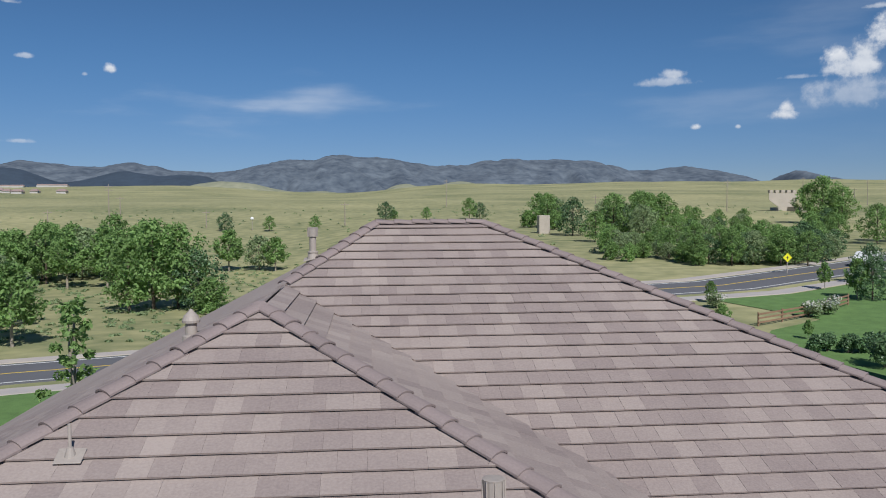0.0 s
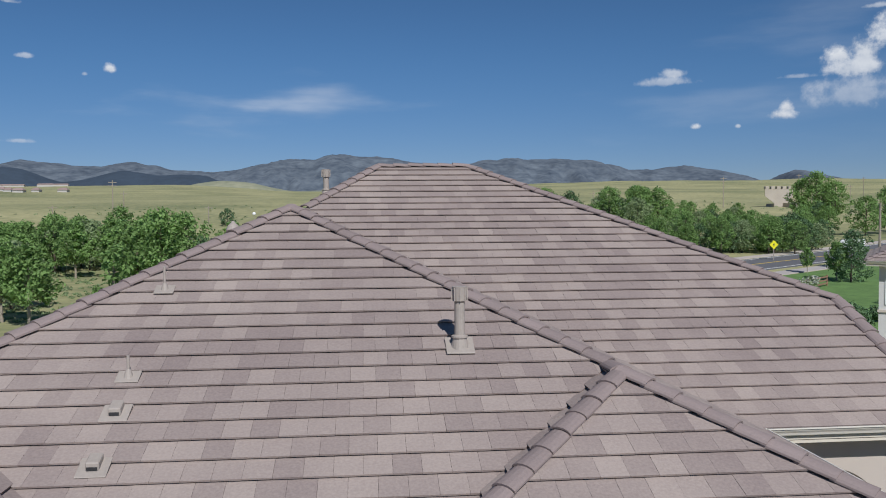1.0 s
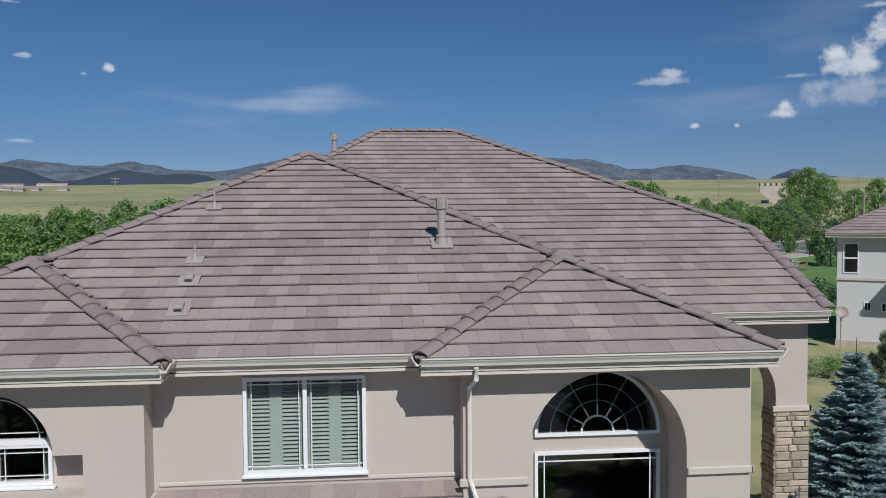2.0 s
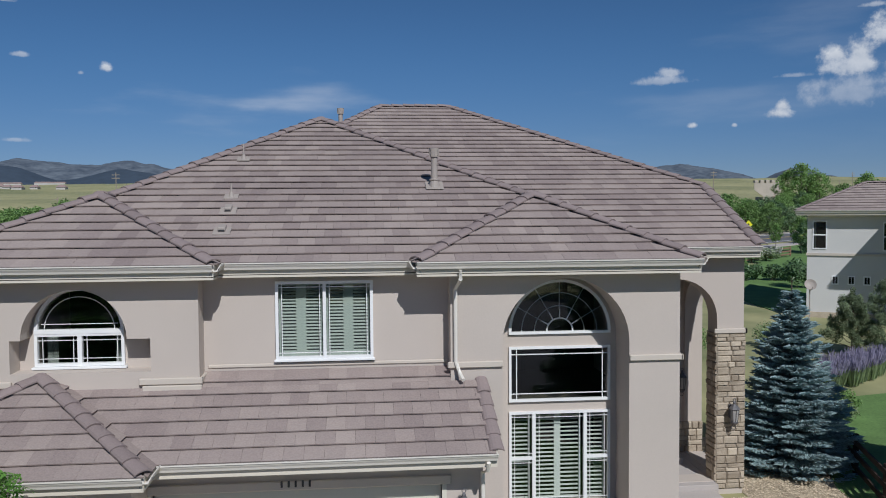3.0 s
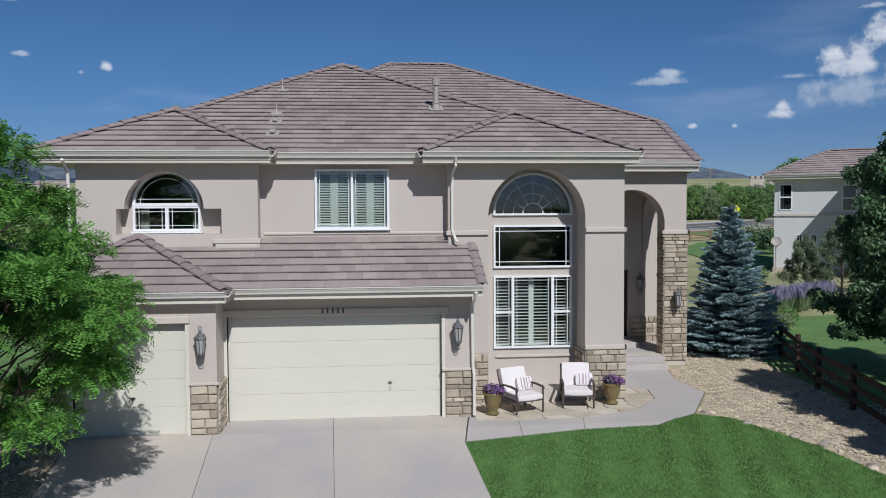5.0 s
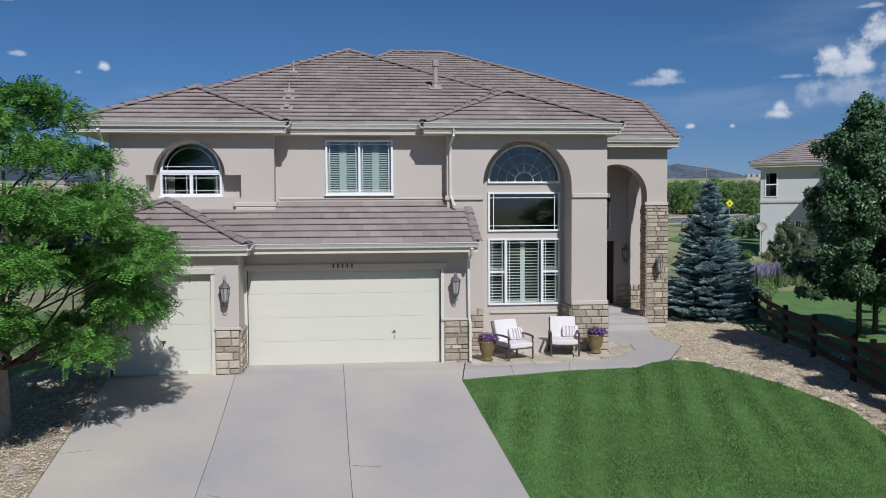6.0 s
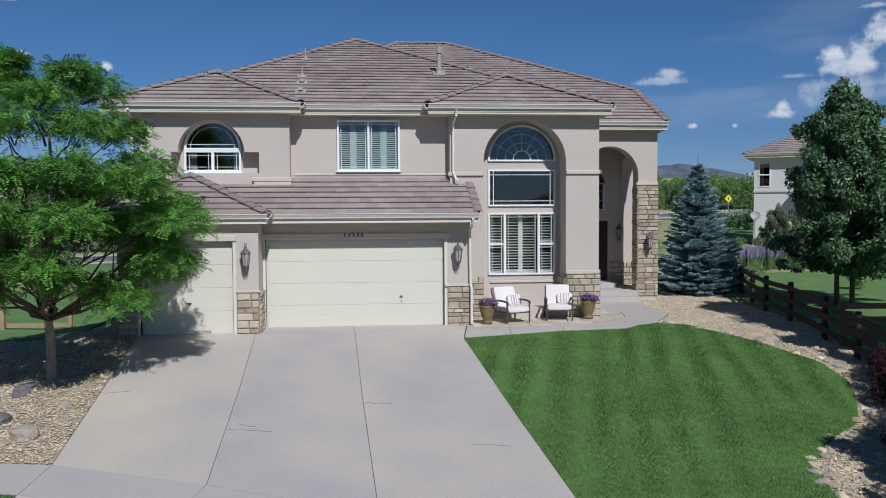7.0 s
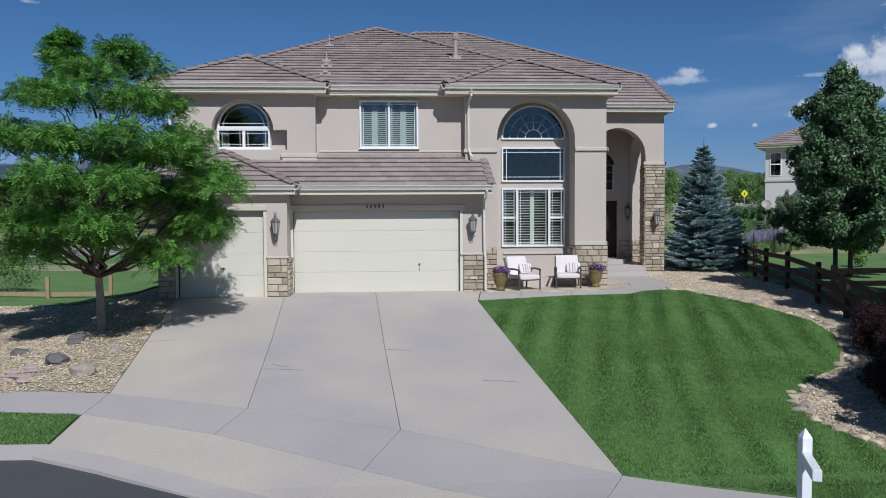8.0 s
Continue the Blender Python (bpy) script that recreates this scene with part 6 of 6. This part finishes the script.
kinds = [far_tree(1, 8.5, 7.0, "far_leaf"), far_tree(2, 7.5, 5.0, "far_leaf", "pale_bark", low=0.30), far_tree(3, 7.0, 6.5, "sage_leaf"), far_tree(4, 9.0, 6.0, "far_leaf"), far_tree(5, 5.5, 5.5, "far_leaf", low=0.1), far_tree(6, 8.0, 7.5, "ash", low=0.1)]
spots = []
rt = random.Random(21)
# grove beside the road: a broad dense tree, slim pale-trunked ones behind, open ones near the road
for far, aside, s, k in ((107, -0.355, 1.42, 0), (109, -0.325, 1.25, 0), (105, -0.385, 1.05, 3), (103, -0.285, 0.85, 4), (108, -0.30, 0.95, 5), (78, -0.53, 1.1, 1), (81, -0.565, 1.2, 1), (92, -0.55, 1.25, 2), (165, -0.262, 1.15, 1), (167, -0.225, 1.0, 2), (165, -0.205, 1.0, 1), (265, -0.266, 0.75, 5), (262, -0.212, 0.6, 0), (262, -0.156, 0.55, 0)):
    spots.append((*view_spot(far, aside), s, k))
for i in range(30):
    spots.append((*view_spot(rt.uniform(136, 165), rt.uniform(-0.57, -0.34)), rt.uniform(1.05, 1.35), (1, 1, 3, 2)[i % 4]))
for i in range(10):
    spots.append((*view_spot(rt.uniform(95, 130), rt.uniform(-0.62, -0.545)), rt.uniform(0.9, 1.2), (1, 2)[i % 2]))
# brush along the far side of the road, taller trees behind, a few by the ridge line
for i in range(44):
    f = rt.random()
    spots.append((*view_spot(rt.uniform(117, 136), 0.292 + 0.195 * f), rt.uniform(0.50, 0.70), (0, 4, 5, 3, 2)[i % 5]))
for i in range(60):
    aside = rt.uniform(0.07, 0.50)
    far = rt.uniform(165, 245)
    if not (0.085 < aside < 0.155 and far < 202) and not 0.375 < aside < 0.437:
        spots.append((*view_spot(far, aside), rt.uniform(0.8, 1.2) * (1 if aside < 0.28 else 0.62), (0, 3, 5, 2, 0, 4)[i % 6]))
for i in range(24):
    spots.append((*view_spot(rt.uniform(122, 165), rt.uniform(0.20, 0.29)), rt.uniform(0.3, 0.62), (4, 2, 0)[i % 3]))
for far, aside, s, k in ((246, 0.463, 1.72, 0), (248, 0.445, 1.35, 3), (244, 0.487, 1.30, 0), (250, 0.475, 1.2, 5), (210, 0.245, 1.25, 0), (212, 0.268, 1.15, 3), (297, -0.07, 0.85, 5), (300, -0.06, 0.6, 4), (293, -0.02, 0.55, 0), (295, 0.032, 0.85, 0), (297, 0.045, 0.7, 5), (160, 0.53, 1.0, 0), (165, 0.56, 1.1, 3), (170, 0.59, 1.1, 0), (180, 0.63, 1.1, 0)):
    spots.append((*view_spot(far, aside), s, k))
placed = set()
for x, y, s, k in spots:
    here = pose(x, y, ground_z(x, y) - 0.05, 0, 0, rt.uniform(0, 360))
    tree = copy_thing(kinds[k], here) if k in placed else kinds[k]
    placed.add(k)
    tree.matrix_world = here @ Matrix.Diagonal((s, s, s * rt.uniform(0.92, 1.08), 1))
for i, (x, y, h) in enumerate(((26.5, 58, 2.4), (48.5, 75.5, 4.2))):
    c = copy_thing(kinds[1], pose(x, y, ground_z(x, y), 0, 0, i * 70))
    c.scale = (h / 9,) * 2 + (h / 7.5,)

for i, (x, y, h) in enumerate(((49.3, 82.8, 3.1), (32.8, 74.7, 2.2), (31.8, 55.0, 1.5))):
    c = copy_thing(kinds[1], pose(x, y, ground_z(x, y), 0, 0, 40 + i * 95))
    c.scale = (h / 10,) * 2 + (h / 7.5,)
poplar = far_tree(9, 8.0, 1.5, "far_leaf", "pale_bark", n=48, leaves=46, size=0.085, low=0.1)
tagged(poplar, "slim young poplar behind the house with small green leaves", "tree")
poplar.scale = (1.35, 1.35, 1.2)
poplar.location = (-10.3, 24.0, ground_z(-10.3, 24.0) - 0.05)
M["white_bloom"] = leaf_mat("white_blossom", (0.55, 0.55, 0.48), 0.2, 0.3, 3.0)
for i, (x, y, w) in enumerate(((37.7, 65.0, 1.1), (39.8, 66.2, 1.2), (32.0, 71.6, 1.2), (42.0, 68.6, 0.7))):
    sh = shrub(x, y, w, 1.3, 170, 0.10, "sage_leaf", 140 + i, "white-flowering garden shrub near the fence", "flowering_shrub")
    leaf_cloud("blossom", [(0, 0, 1.0, w * 0.9, w * 0.9, 0.45)], 220, 0.09, "white_bloom", sh, 150 + i, 0.8, 0.8)
for i in range(7):
    shrub(29.6 + 1.15 * i, 50.2 + 0.5 * math.sin(i * 2.0), 0.9, 1.3, 130, 0.11, "ash", 160 + i, "clipped dark green hedge shrub on the lawn", "hedge_shrub")
for i, (x, y, h) in enumerate(((57.8, 87.5, 5.0), (49.5, 74.5, 4.6), (44.5, 56.0, 4.2))):
    c = copy_thing(kinds[5], pose(x, y, ground_z(x, y), 0, 0, 25 + i * 120))
    c.scale = (h / 8.5,) * 3

shrub(31.6, 45.4, 1.5, 2.4, 260, 0.10, "ash", 180, "dark green rounded shrub beside the neighbour's house", "garden_shrub")
# unseen trees added across the street, to darken what the windows mirror
for k in range(26):
    x, y = -85 + 7.0 * k + rt.uniform(-2, 2), -66 + rt.uniform(-14, 10)
    c = copy_thing(kinds[k % 6], pose(x, y, ground_z(x, y) - 0.05, 0, 0, rt.uniform(0, 360)))
    c.scale = (1.35, 1.35, rt.uniform(0.50, 0.75))

# scrub on the meadow, too many to count
rs = np.random.RandomState(33)
cl = []
while len(cl) < 420:
    x, y = rs.uniform(-150, 180), rs.uniform(60, 420)
    off = y - (0.66 * x + 66)
    if off > 8 and abs(x) < y * 0.62:
        s = rs.uniform(0.3, 1.0)
        cl.append((x, y, ground_z(x, y) + s * 0.3, s, s, s * 0.5))
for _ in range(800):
    x, y = view_spot(rs.uniform(80, 175), rs.uniform(-0.58, -0.12))
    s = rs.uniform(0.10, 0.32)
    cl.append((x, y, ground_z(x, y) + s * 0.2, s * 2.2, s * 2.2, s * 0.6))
tagged(leaf_cloud("meadow_scrub", cl, 26, 0.22, "sage_leaf", None, 44, 0.8, 0.5), "scattered low sage scrub on the meadow", "scrub", kind="stuff")

# ---- far road ----
M["road_white"] = mat("road_paint_white", (0.62, 0.62, 0.60), 0.8, 0.1, 2, 20, 0.1)
M["road_yellow"] = mat("road_paint_yellow", (0.60, 0.42, 0.08), 0.8, 0.1, 2, 20, 0.1)
M["far_asphalt"] = mat("far_asphalt", (0.13, 0.13, 0.14), 0.9, 0.15, 0.2, 20, 0.2)
ROAD = [(-120, 17), (-60, 48.5), (-29.5, 64.5), (4, 76.5), (40, 88), (66, 105.5), (110, 138), (160, 172)]


def strip(name, d0, d1, material, label, lift, kind="structure", cat="road", start=0, end=None):
    pts = []
    path = [Vector(p) for p in ROAD]
    for i in range(len(path) - 1):
        for k in range(8):
            pts.append(path[i].lerp(path[i + 1], k / 8))
    pts = pts[start:end]
    verts, faces = [], []
    for i, p in enumerate(pts):
        d = (pts[min(i + 1, len(pts) - 1)] - pts[max(i - 1, 0)]).normalized()
        n = Vector((-d.y, d.x))
        for q in (d0, d1):
            c = p + n * q
            verts.append((c.x, c.y, ground_z(c.x, c.y) + lift))
    for i in range(len(pts) - 1):
        faces.append((2 * i, 2 * i + 2, 2 * i + 3, 2 * i + 1))
    n = len(verts)
    verts += [(x, y, z - 0.15) for x, y, z in verts]
    for i in range(len(pts) - 1):
        faces += [(2 * i, n + 2 * i, n + 2 * i + 2, 2 * i + 2), (2 * i + 1, 2 * i + 3, n + 2 * i + 3, n + 2 * i + 1)]
    tagged(raw(name, verts, faces, M[material]), label, cat, kind=kind)


strip("far_road", -4.6, 4.6, "far_asphalt", "two-lane grey asphalt road across the meadow", 0.05)
strip("far_path", -8.6, -6.4, "walkc", "pale concrete path beside the road", 0.06, cat="path")
strip("far_shoulder", 5.2, 7.2, "concrete", "pale gravel shoulder beside the road", 0.05, cat="path")
strip("centre_line", -0.12, 0.12, "road_yellow", "yellow painted centre line on the road", 0.062, cat="road marking")
strip("edge_line", -4.1, -3.9, "road_white", "white painted edge line on the road", 0.062, cat="road marking")
strip("edge_line", 3.9, 4.1, "road_white", "white painted edge line on the road", 0.062, cat="road marking")
strip("far_lawn", -24, -8.8, "lawn", "green mown verge beside the road", 0.03, cat="lawn", start=4, end=26)
strip("far_lawn", -40, -9.0, "lawn", "green mown slope between gardens and road", 0.02, cat="lawn", start=30)

# warning sign
M["sign_yellow"] = mat("sign_yellow", (0.72, 0.68, 0.02), 0.5, 0.04, 2, 20, 0)
sg = thing("road_sign", "yellow diamond warning sign on a grey post", "road sign", at=(53.8, 99.4, ground_z(53.8, 99.4)))
part("post", boxes((-0.04, -0.04, 0, 0.04, 0.04, 2.2)), M["metal"], sg)
pl = bmesh.new()
vv = [pl.verts.new((0.62 * math.sin(k * math.pi / 2), y, 2.1 + 0.62 * math.cos(k * math.pi / 2))) for y in (-0.07, -0.05) for k in range(4)]
pl.faces.new(vv[:4][::-1])
pl.faces.new(vv[4:])
for k in range(4):
    pl.faces.new((vv[k], vv[(k + 1) % 4], vv[4 + (k + 1) % 4], vv[4 + k]))
bmesh.ops.recalc_face_normals(pl, faces=pl.faces)
part("plate", pl, M["sign_yellow"], sg)
part("symbol", boxes((-0.05, -0.08, 1.85, 0.05, -0.071, 2.3), (-0.16, -0.08, 2.05, 0.16, -0.071, 2.13)), M["iron"], sg)

# van on the road
M["van_paint"] = mat("white_van_paint", (0.80, 0.80, 0.80), 0.3, 0.03, 1, 10, 0, spec=0.6)
van = thing("van", "white work van on the far road", "van", at=(69.6, 107.2, ground_z(69.6, 107.2) + 0.06))
vb = bmesh.new()
prof = [(-2.6, 0.4), (2.3, 0.4), (2.65, 0.7), (2.6, 1.1), (1.7, 1.3), (1.2, 1.95), (0.9, 2.05), (-2.5, 2.1), (-2.65, 1.9)]
va, vc = [vb.verts.new((x, -0.95, z)) for x, z in prof], [vb.verts.new((x, 0.95, z)) for x, z in prof]
vb.faces.new(va)
vb.faces.new(vc[::-1])
for i in range(len(prof)):
    j = (i + 1) % len(prof)
    vb.faces.new((va[i], vc[i], vc[j], va[j]))
bmesh.ops.recalc_face_normals(vb, faces=vb.faces)
bmesh.ops.bevel(vb, geom=list(vb.edges), offset=0.06, segments=2, affect="EDGES")
part("body", vb, M["van_paint"], van)
part("side_window", boxes((0.35, -0.965, 1.32, 1.2, -0.951, 1.8)), M["dark"], van)
part("windscreen", boxes((1.3, -0.8, 1.38, 1.62, 0.8, 1.42)), M["dark"], van)
for x in (-1.7, 1.75):
    for y in (-0.86, 0.86):
        wb = lathe(bmesh.new(), [(0.36, -0.11), (0.38, -0.06), (0.38, 0.06), (0.36, 0.11)], 18)
        bmesh.ops.rotate(wb, verts=wb.verts, cent=(0, 0, 0), matrix=Matrix.Rotation(radians(90), 3, "X"))
        wh = part("wheel", wb, M["iron"], van)
        wh.location = (x, y, 0.38)
van.rotation_euler = (0, 0, radians(180 + 34))

# concrete works on the hillside
M["old_concrete"] = mat("weathered_concrete", (0.42, 0.37, 0.31), 0.95, 0.2, 0.2, 3, 0.2)
zc = ground_z(174, 330)
sp2 = thing("spillway", "weathered concrete spillway with square teeth on the hillside", "spillway", at=(174, 330, zc))
part("chute", boxes((-2.0, -1, -1.0, 4.0, 6, 1.4), (2.0, -12, -1.0, 5.2, -1, 1.6)), M["old_concrete"], sp2)
wing = panel([(-6.2, 7.5), (-6.2, 4.6), (-2.0, 1.5), (-2.0, -0.5), (4.0, -0.5), (4.0, 1.5), (6.2, 4.6), (6.2, 7.5)], [], front(-1.3), 0.29)
part("head_wall", wing, M["old_concrete"], sp2)
for k in range(5):
    x = -6.0 + k * 2.55
    part("tooth", boxes((x, -1.4, 7.5, x + 1.6, 0.2, 8.7), bevel=0.08), M["old_concrete"], sp2)
zc = ground_z(42.4, 196)
pier = thing("concrete_tower", "small weathered concrete tower among the trees", "tower", at=(42.4, 196, zc))
part("shaft", boxes((-1.35, -1.2, -1, 1.35, 1.2, 4.4), bevel=0.06), M["old_concrete"], pier)
part("rib", boxes((-1.2, -1.3, -1, -0.75, -1.201, 4.3)), M["old_concrete"], pier)


# utility poles
def pole(x, y, h, arms):
    ob = thing("utility_pole", "tall weathered wooden utility pole with crossarms", "utility pole", "utility poles", (x, y, ground_z(x, y)))
    part("shaft", tube(bmesh.new(), [(0, 0, -0.5), (0, 0, h)], [0.2, 0.13], 7), M["pale_bark"], ob)
    for k in range(arms):
        part("crossarm", boxes((-1.3, -0.08, h - 0.9 - k * 1.1, 1.3, 0.08, h - 0.7 - k * 1.1)), M["pale_bark"], ob)


for x, y, h, a in ((-84, 271, 15, 2), (-82.5, 278, 11, 1), (-102, 268, 7, 1), (-8, 262, 8, 1), (-55, 280, 6, 1), (40, 420, 14, 2), (85, 300, 8, 1), (150, 330, 13, 2), (200, 360, 14, 1), (270, 420, 14, 2), (250, 400, 9, 1), (72, 104, 7.5, 0)):
    pole(x, y, h, a)
lamp = thing("road_lamp", "pale globe lamp on a thin pole in the meadow", "lamp post", at=(-38, 267, ground_z(-38, 267)))
part("pole", tube(bmesh.new(), [(0, 0, 0), (0, 0, 3.3)], 0.08, 6), M["metal"], lamp)
part("globe", lathe(bmesh.new(), [(0.2, 3.3), (0.55, 3.6), (0.6, 3.9), (0.4, 4.3), (0.1, 4.4)], 10), M["white"], lamp)

# ---- neighbour's house ----
M["pale_stucco"] = mat("pale_stucco", (0.60, 0.59, 0.57), 0.9, 0.06, 0.6, 40, 0.3)
nb = thing("neighbour_house", "pale two-storey stucco house with brown hip roof", "house")
nb.matrix_world = pose(24.95, 32.5, 0, 0, 0, -34)
HOLES = [(0.29, 1.07, 4.68, 6.36), (3.97, 4.80, 4.6, 6.26), (1.34, 1.72, 2.6, 3.13), (2.19, 2.58, 2.6, 3.13), (3.01, 3.40, 2.6, 3.13)]
part("wall", panel(rect(0, 12, 0.0, 6.75), [rect(*h) for h in HOLES], front(0.0), 0.25), M["pale_stucco"], nb)
part("wall", boxes((0.0, 0.251, 0.0, 0.25, 10, 6.75)), M["pale_stucco"], nb)
part("wall", boxes((5.3, -2.6, 0.0, 12, -0.01, 6.75)), M["pale_stucco"], nb)
part("band_moulding", boxes((-0.05, -0.08, 4.30, 5.29, -0.001, 4.44)), M["stucco_trim"], nb)
part("stone_base", boxes((-0.05, -0.10, 0.0, 5.29, -0.001, 0.95)), M["stone"], nb)
# near-black back wall stands for the unlit rooms
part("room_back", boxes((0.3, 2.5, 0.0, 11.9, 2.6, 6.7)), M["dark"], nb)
for x0, x1, z0, z1 in HOLES:
    wn = new("window", None)
    wn.parent = nb
    part("frame", ring(x0, x1, z0, z1, -0.04, 0.06, 0.06), M["white"], wn)
    if z1 - z0 > 1:
        part("meeting_rail", boxes((x0 + 0.06, -0.03, (z0 + z1) / 2 - 0.04, x1 - 0.06, 0.05, (z0 + z1) / 2 + 0.04)), M["white"], wn)
    else:
        part("muntin", boxes(((x0 + x1) / 2 - 0.015, 0.0, z0 + 0.06, (x0 + x1) / 2 + 0.015, 0.04, z1 - 0.06)), M["white"], wn)
    pane(wn, rect(x0 + 0.06, x1 - 0.06, z0 + 0.06, z1 - 0.06), 0.03)
main_house = house
house = nb
ZN = 6.9
roof_plane([(-0.6, -0.6), (12.5, -0.6), (12.5, 3.0), (3.0, 3.0)], (-0.6, -0.6), (0, 1), ZN)
roof_plane([(-0.6, -0.6), (3.0, 3.0), (3.0, 7.0), (-0.6, 10.6)], (-0.6, -0.6), (1, 0), ZN)
roof_plane([(4.7, -3.2), (12.5, -3.2), (12.5, 0.6), (8.5, 0.6)], (4.7, -3.2), (0, 1), ZN)
roof_plane([(4.7, -3.2), (8.5, 0.6), (8.5, 0.7), (4.7, 0.7)], (4.7, -3.2), (1, 0), ZN)
caps((-0.6, -0.6, ZN), (3.0, 3.0, ZN + S * 3.6))
caps((3.0, 3.0, ZN + S * 3.6), (12.5, 3.0, ZN + S * 3.6))
gutter((-0.6, -0.6), (4.7, -0.6), (0, -1), ZN)
gutter((4.7, -3.2), (12.5, -3.2), (0, -1), ZN)
part("soffit", boxes((-0.6, -0.6, ZN - 0.22, 12, 0.0, ZN - 0.18), (-0.6, 0.0, ZN - 0.22, 0, 10, ZN - 0.18), (4.7, -3.2, ZN - 0.22, 12, -2.6, ZN - 0.18)), M["fascia"], nb)
house = main_house
ds = thing("satellite_dish", "grey satellite dish on a pole mount", "satellite dish", at=(24.3, 31.0, ground_z(24.3, 31.0)))
part("mast", tube(bmesh.new(), [(0, 0, -0.1), (0, 0, 2.0)], 0.035, 8), M["metal"], ds)
db = lathe(bmesh.new(), [(0.05, 0.0), (0.25, 0.04), (0.42, 0.13), (0.41, 0.15), (0.24, 0.06), (0.05, 0.02)], 20)
bmesh.ops.transform(db, matrix=pose(0, -0.05, 2.05, 62, 0, -20) @ Matrix.Scale(0.8, 4), verts=db.verts)
part("dish", db, M["metal"], ds)
part("feed_arm", tube(bmesh.new(), [(0, -0.1, 1.75), (-0.1, -0.55, 2.0)], 0.02, 5), M["metal"], ds)

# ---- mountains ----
# distance haze is mixed into the mountain colour as blue
M["mountain"] = mat("hazy_mountain_forest", (0.058, 0.085, 0.132), 0.95, 0.42, 0.012, 0.04, 0.0, tint=(0.122, 0.144, 0.166))
# cloud shadow over the near ridge is put into this dark colour
M["foothill"] = mat("cloud_shaded_foothill", (0.042, 0.062, 0.09), 0.95, 0.22, 0.006, 0.04, 0.0)
M["dry_hill"] = mat("dry_grass_hill", (0.20, 0.235, 0.15), 0.95, 0.25, 0.008, 0.04, 0.0, tint=(0.30, 0.29, 0.20))
# heights of the skyline, fitted to the camera's view, every 110 m along the range
RIDGE = [197, 198, 203, 208, 213, 232, 227, 211, 208, 228, 209, 192, 184, 186, 219, 238, 239, 262, 249, 248, 223, 213, 217, 235, 242, 233, 240, 238, 213, 189, 194, 206, 196, 176, 141, 120, 184, 166, 130, 120, 120]


def mountains(name, height, x0, x1, y0, y1, base, material, label, rough=22, steps=420):
    """A range whose crest follows height(x), with spurs that run down its front."""
    xs, ys = np.linspace(x0, x1, steps), np.linspace(y0, y1, 56)
    verts, faces = [], []
    for y in ys:
        f = (y - y0) / (y1 - y0)
        prof = smooth(0.0, 0.72, f) * (1 - 0.4 * smooth(0.72, 1, f))
        for x in xs:
            h = height(x)
            n = noise.fractal((x * 0.008, y * 0.008, 3.0), 0.8, 2.0, 7)
            spur = abs(noise.noise((x * 0.007, y * 0.0025, 7.0))) + 0.5 * abs(noise.noise((x * 0.018, y * 0.006, 2.0)))
            verts.append((x, y, base + (h + n * rough * 0.5) * prof - spur * 0.95 * h * prof * (1 - prof)))
    n = len(xs)
    for j in range(len(ys) - 1):
        for i in range(n - 1):
            a = j * n + i
            faces.append((a, a + 1, a + n + 1, a + n))
    tagged(raw(name, verts, faces, M[material], smooth=True), label, "mountains", kind="structure")


def crest(x):
    """The skyline, eased from height to height."""
    k = min(max((x + 2000) / 110, 0), len(RIDGE) - 1.001)
    i = int(k)
    return RIDGE[i] + (RIDGE[i + 1] - RIDGE[i]) * smooth(0, 1, k - i) - 35


def humps(*rows):
    return lambda x: sum(h * math.exp(-((x - c) / w) ** 2) for c, h, w in rows)


mountains("backdrop_mountains", crest, -2600, 2700, 2700, 4000, 35, "mountain", "distant wooded mountain range coloured blue-grey for haze", 20)
mountains("backdrop_foothill", humps((-1240, 92, 150), (-880, 100, 190), (-1500, 110, 190), (-600, 74, 140)), -2000, -400, 2690, 3200, 60, "foothill", "foothill ridge coloured dark for cloud shadow before the mountains", 10, 160)
mountains("backdrop_grass_hills", humps((-560, 62, 150), (-380, 44, 120), (-150, 34, 120), (120, 52, 90), (330, 66, 130), (620, 50, 160)), -800, 1000, 2600, 3050, 50, "dry_hill", "pale dry grass hills at the foot of the mountains", 8, 160)

# small houses and a long works building on the far plain
M["far_wall"] = mat("far_building_wall", (0.46, 0.44, 0.42), 0.9, 0.1, 0.05, 1, 0.0)
M["far_roof"] = mat("far_building_roof", (0.30, 0.22, 0.20), 0.9, 0.15, 0.05, 1, 0.0)
for i, (x, y, w, h) in enumerate(((-930, 2240, 70, 4), (-850, 2260, 40, 5), (-800, 2220, 46, 4), (-400, 1030, 9, 2.2), (-412, 1010, 12, 2.4), (-430, 1025, 9, 2), (-372, 1040, 11, 2.4), (-446, 1040, 12, 2.2))):
    fb = thing("far_house", "small pale building with a brown roof far out on the plain", "building", "buildings on the far plain", (x, y, ground_z(x, y)))
    part("wall", boxes((-w / 2, -5, -6, w / 2, 5, h)), M["far_wall"], fb)
    rb = bmesh.new()
    q = [rb.verts.new(p) for p in ((-w / 2 - 0.6, -5.8, h + 0.01), (w / 2 + 0.6, -5.8, h + 0.01), (w / 2 + 0.6, 5.8, h + 0.01), (-w / 2 - 0.6, 5.8, h + 0.01), (-w / 2 + 2, 0, h + 3), (w / 2 - 2, 0, h + 3))]
    for face in ((0, 1, 5, 4), (2, 3, 4, 5), (1, 2, 5), (3, 0, 4), (3, 2, 1, 0)):
        rb.faces.new([q[j] for j in face])
    part("roof", rb, M["far_roof"], fb)
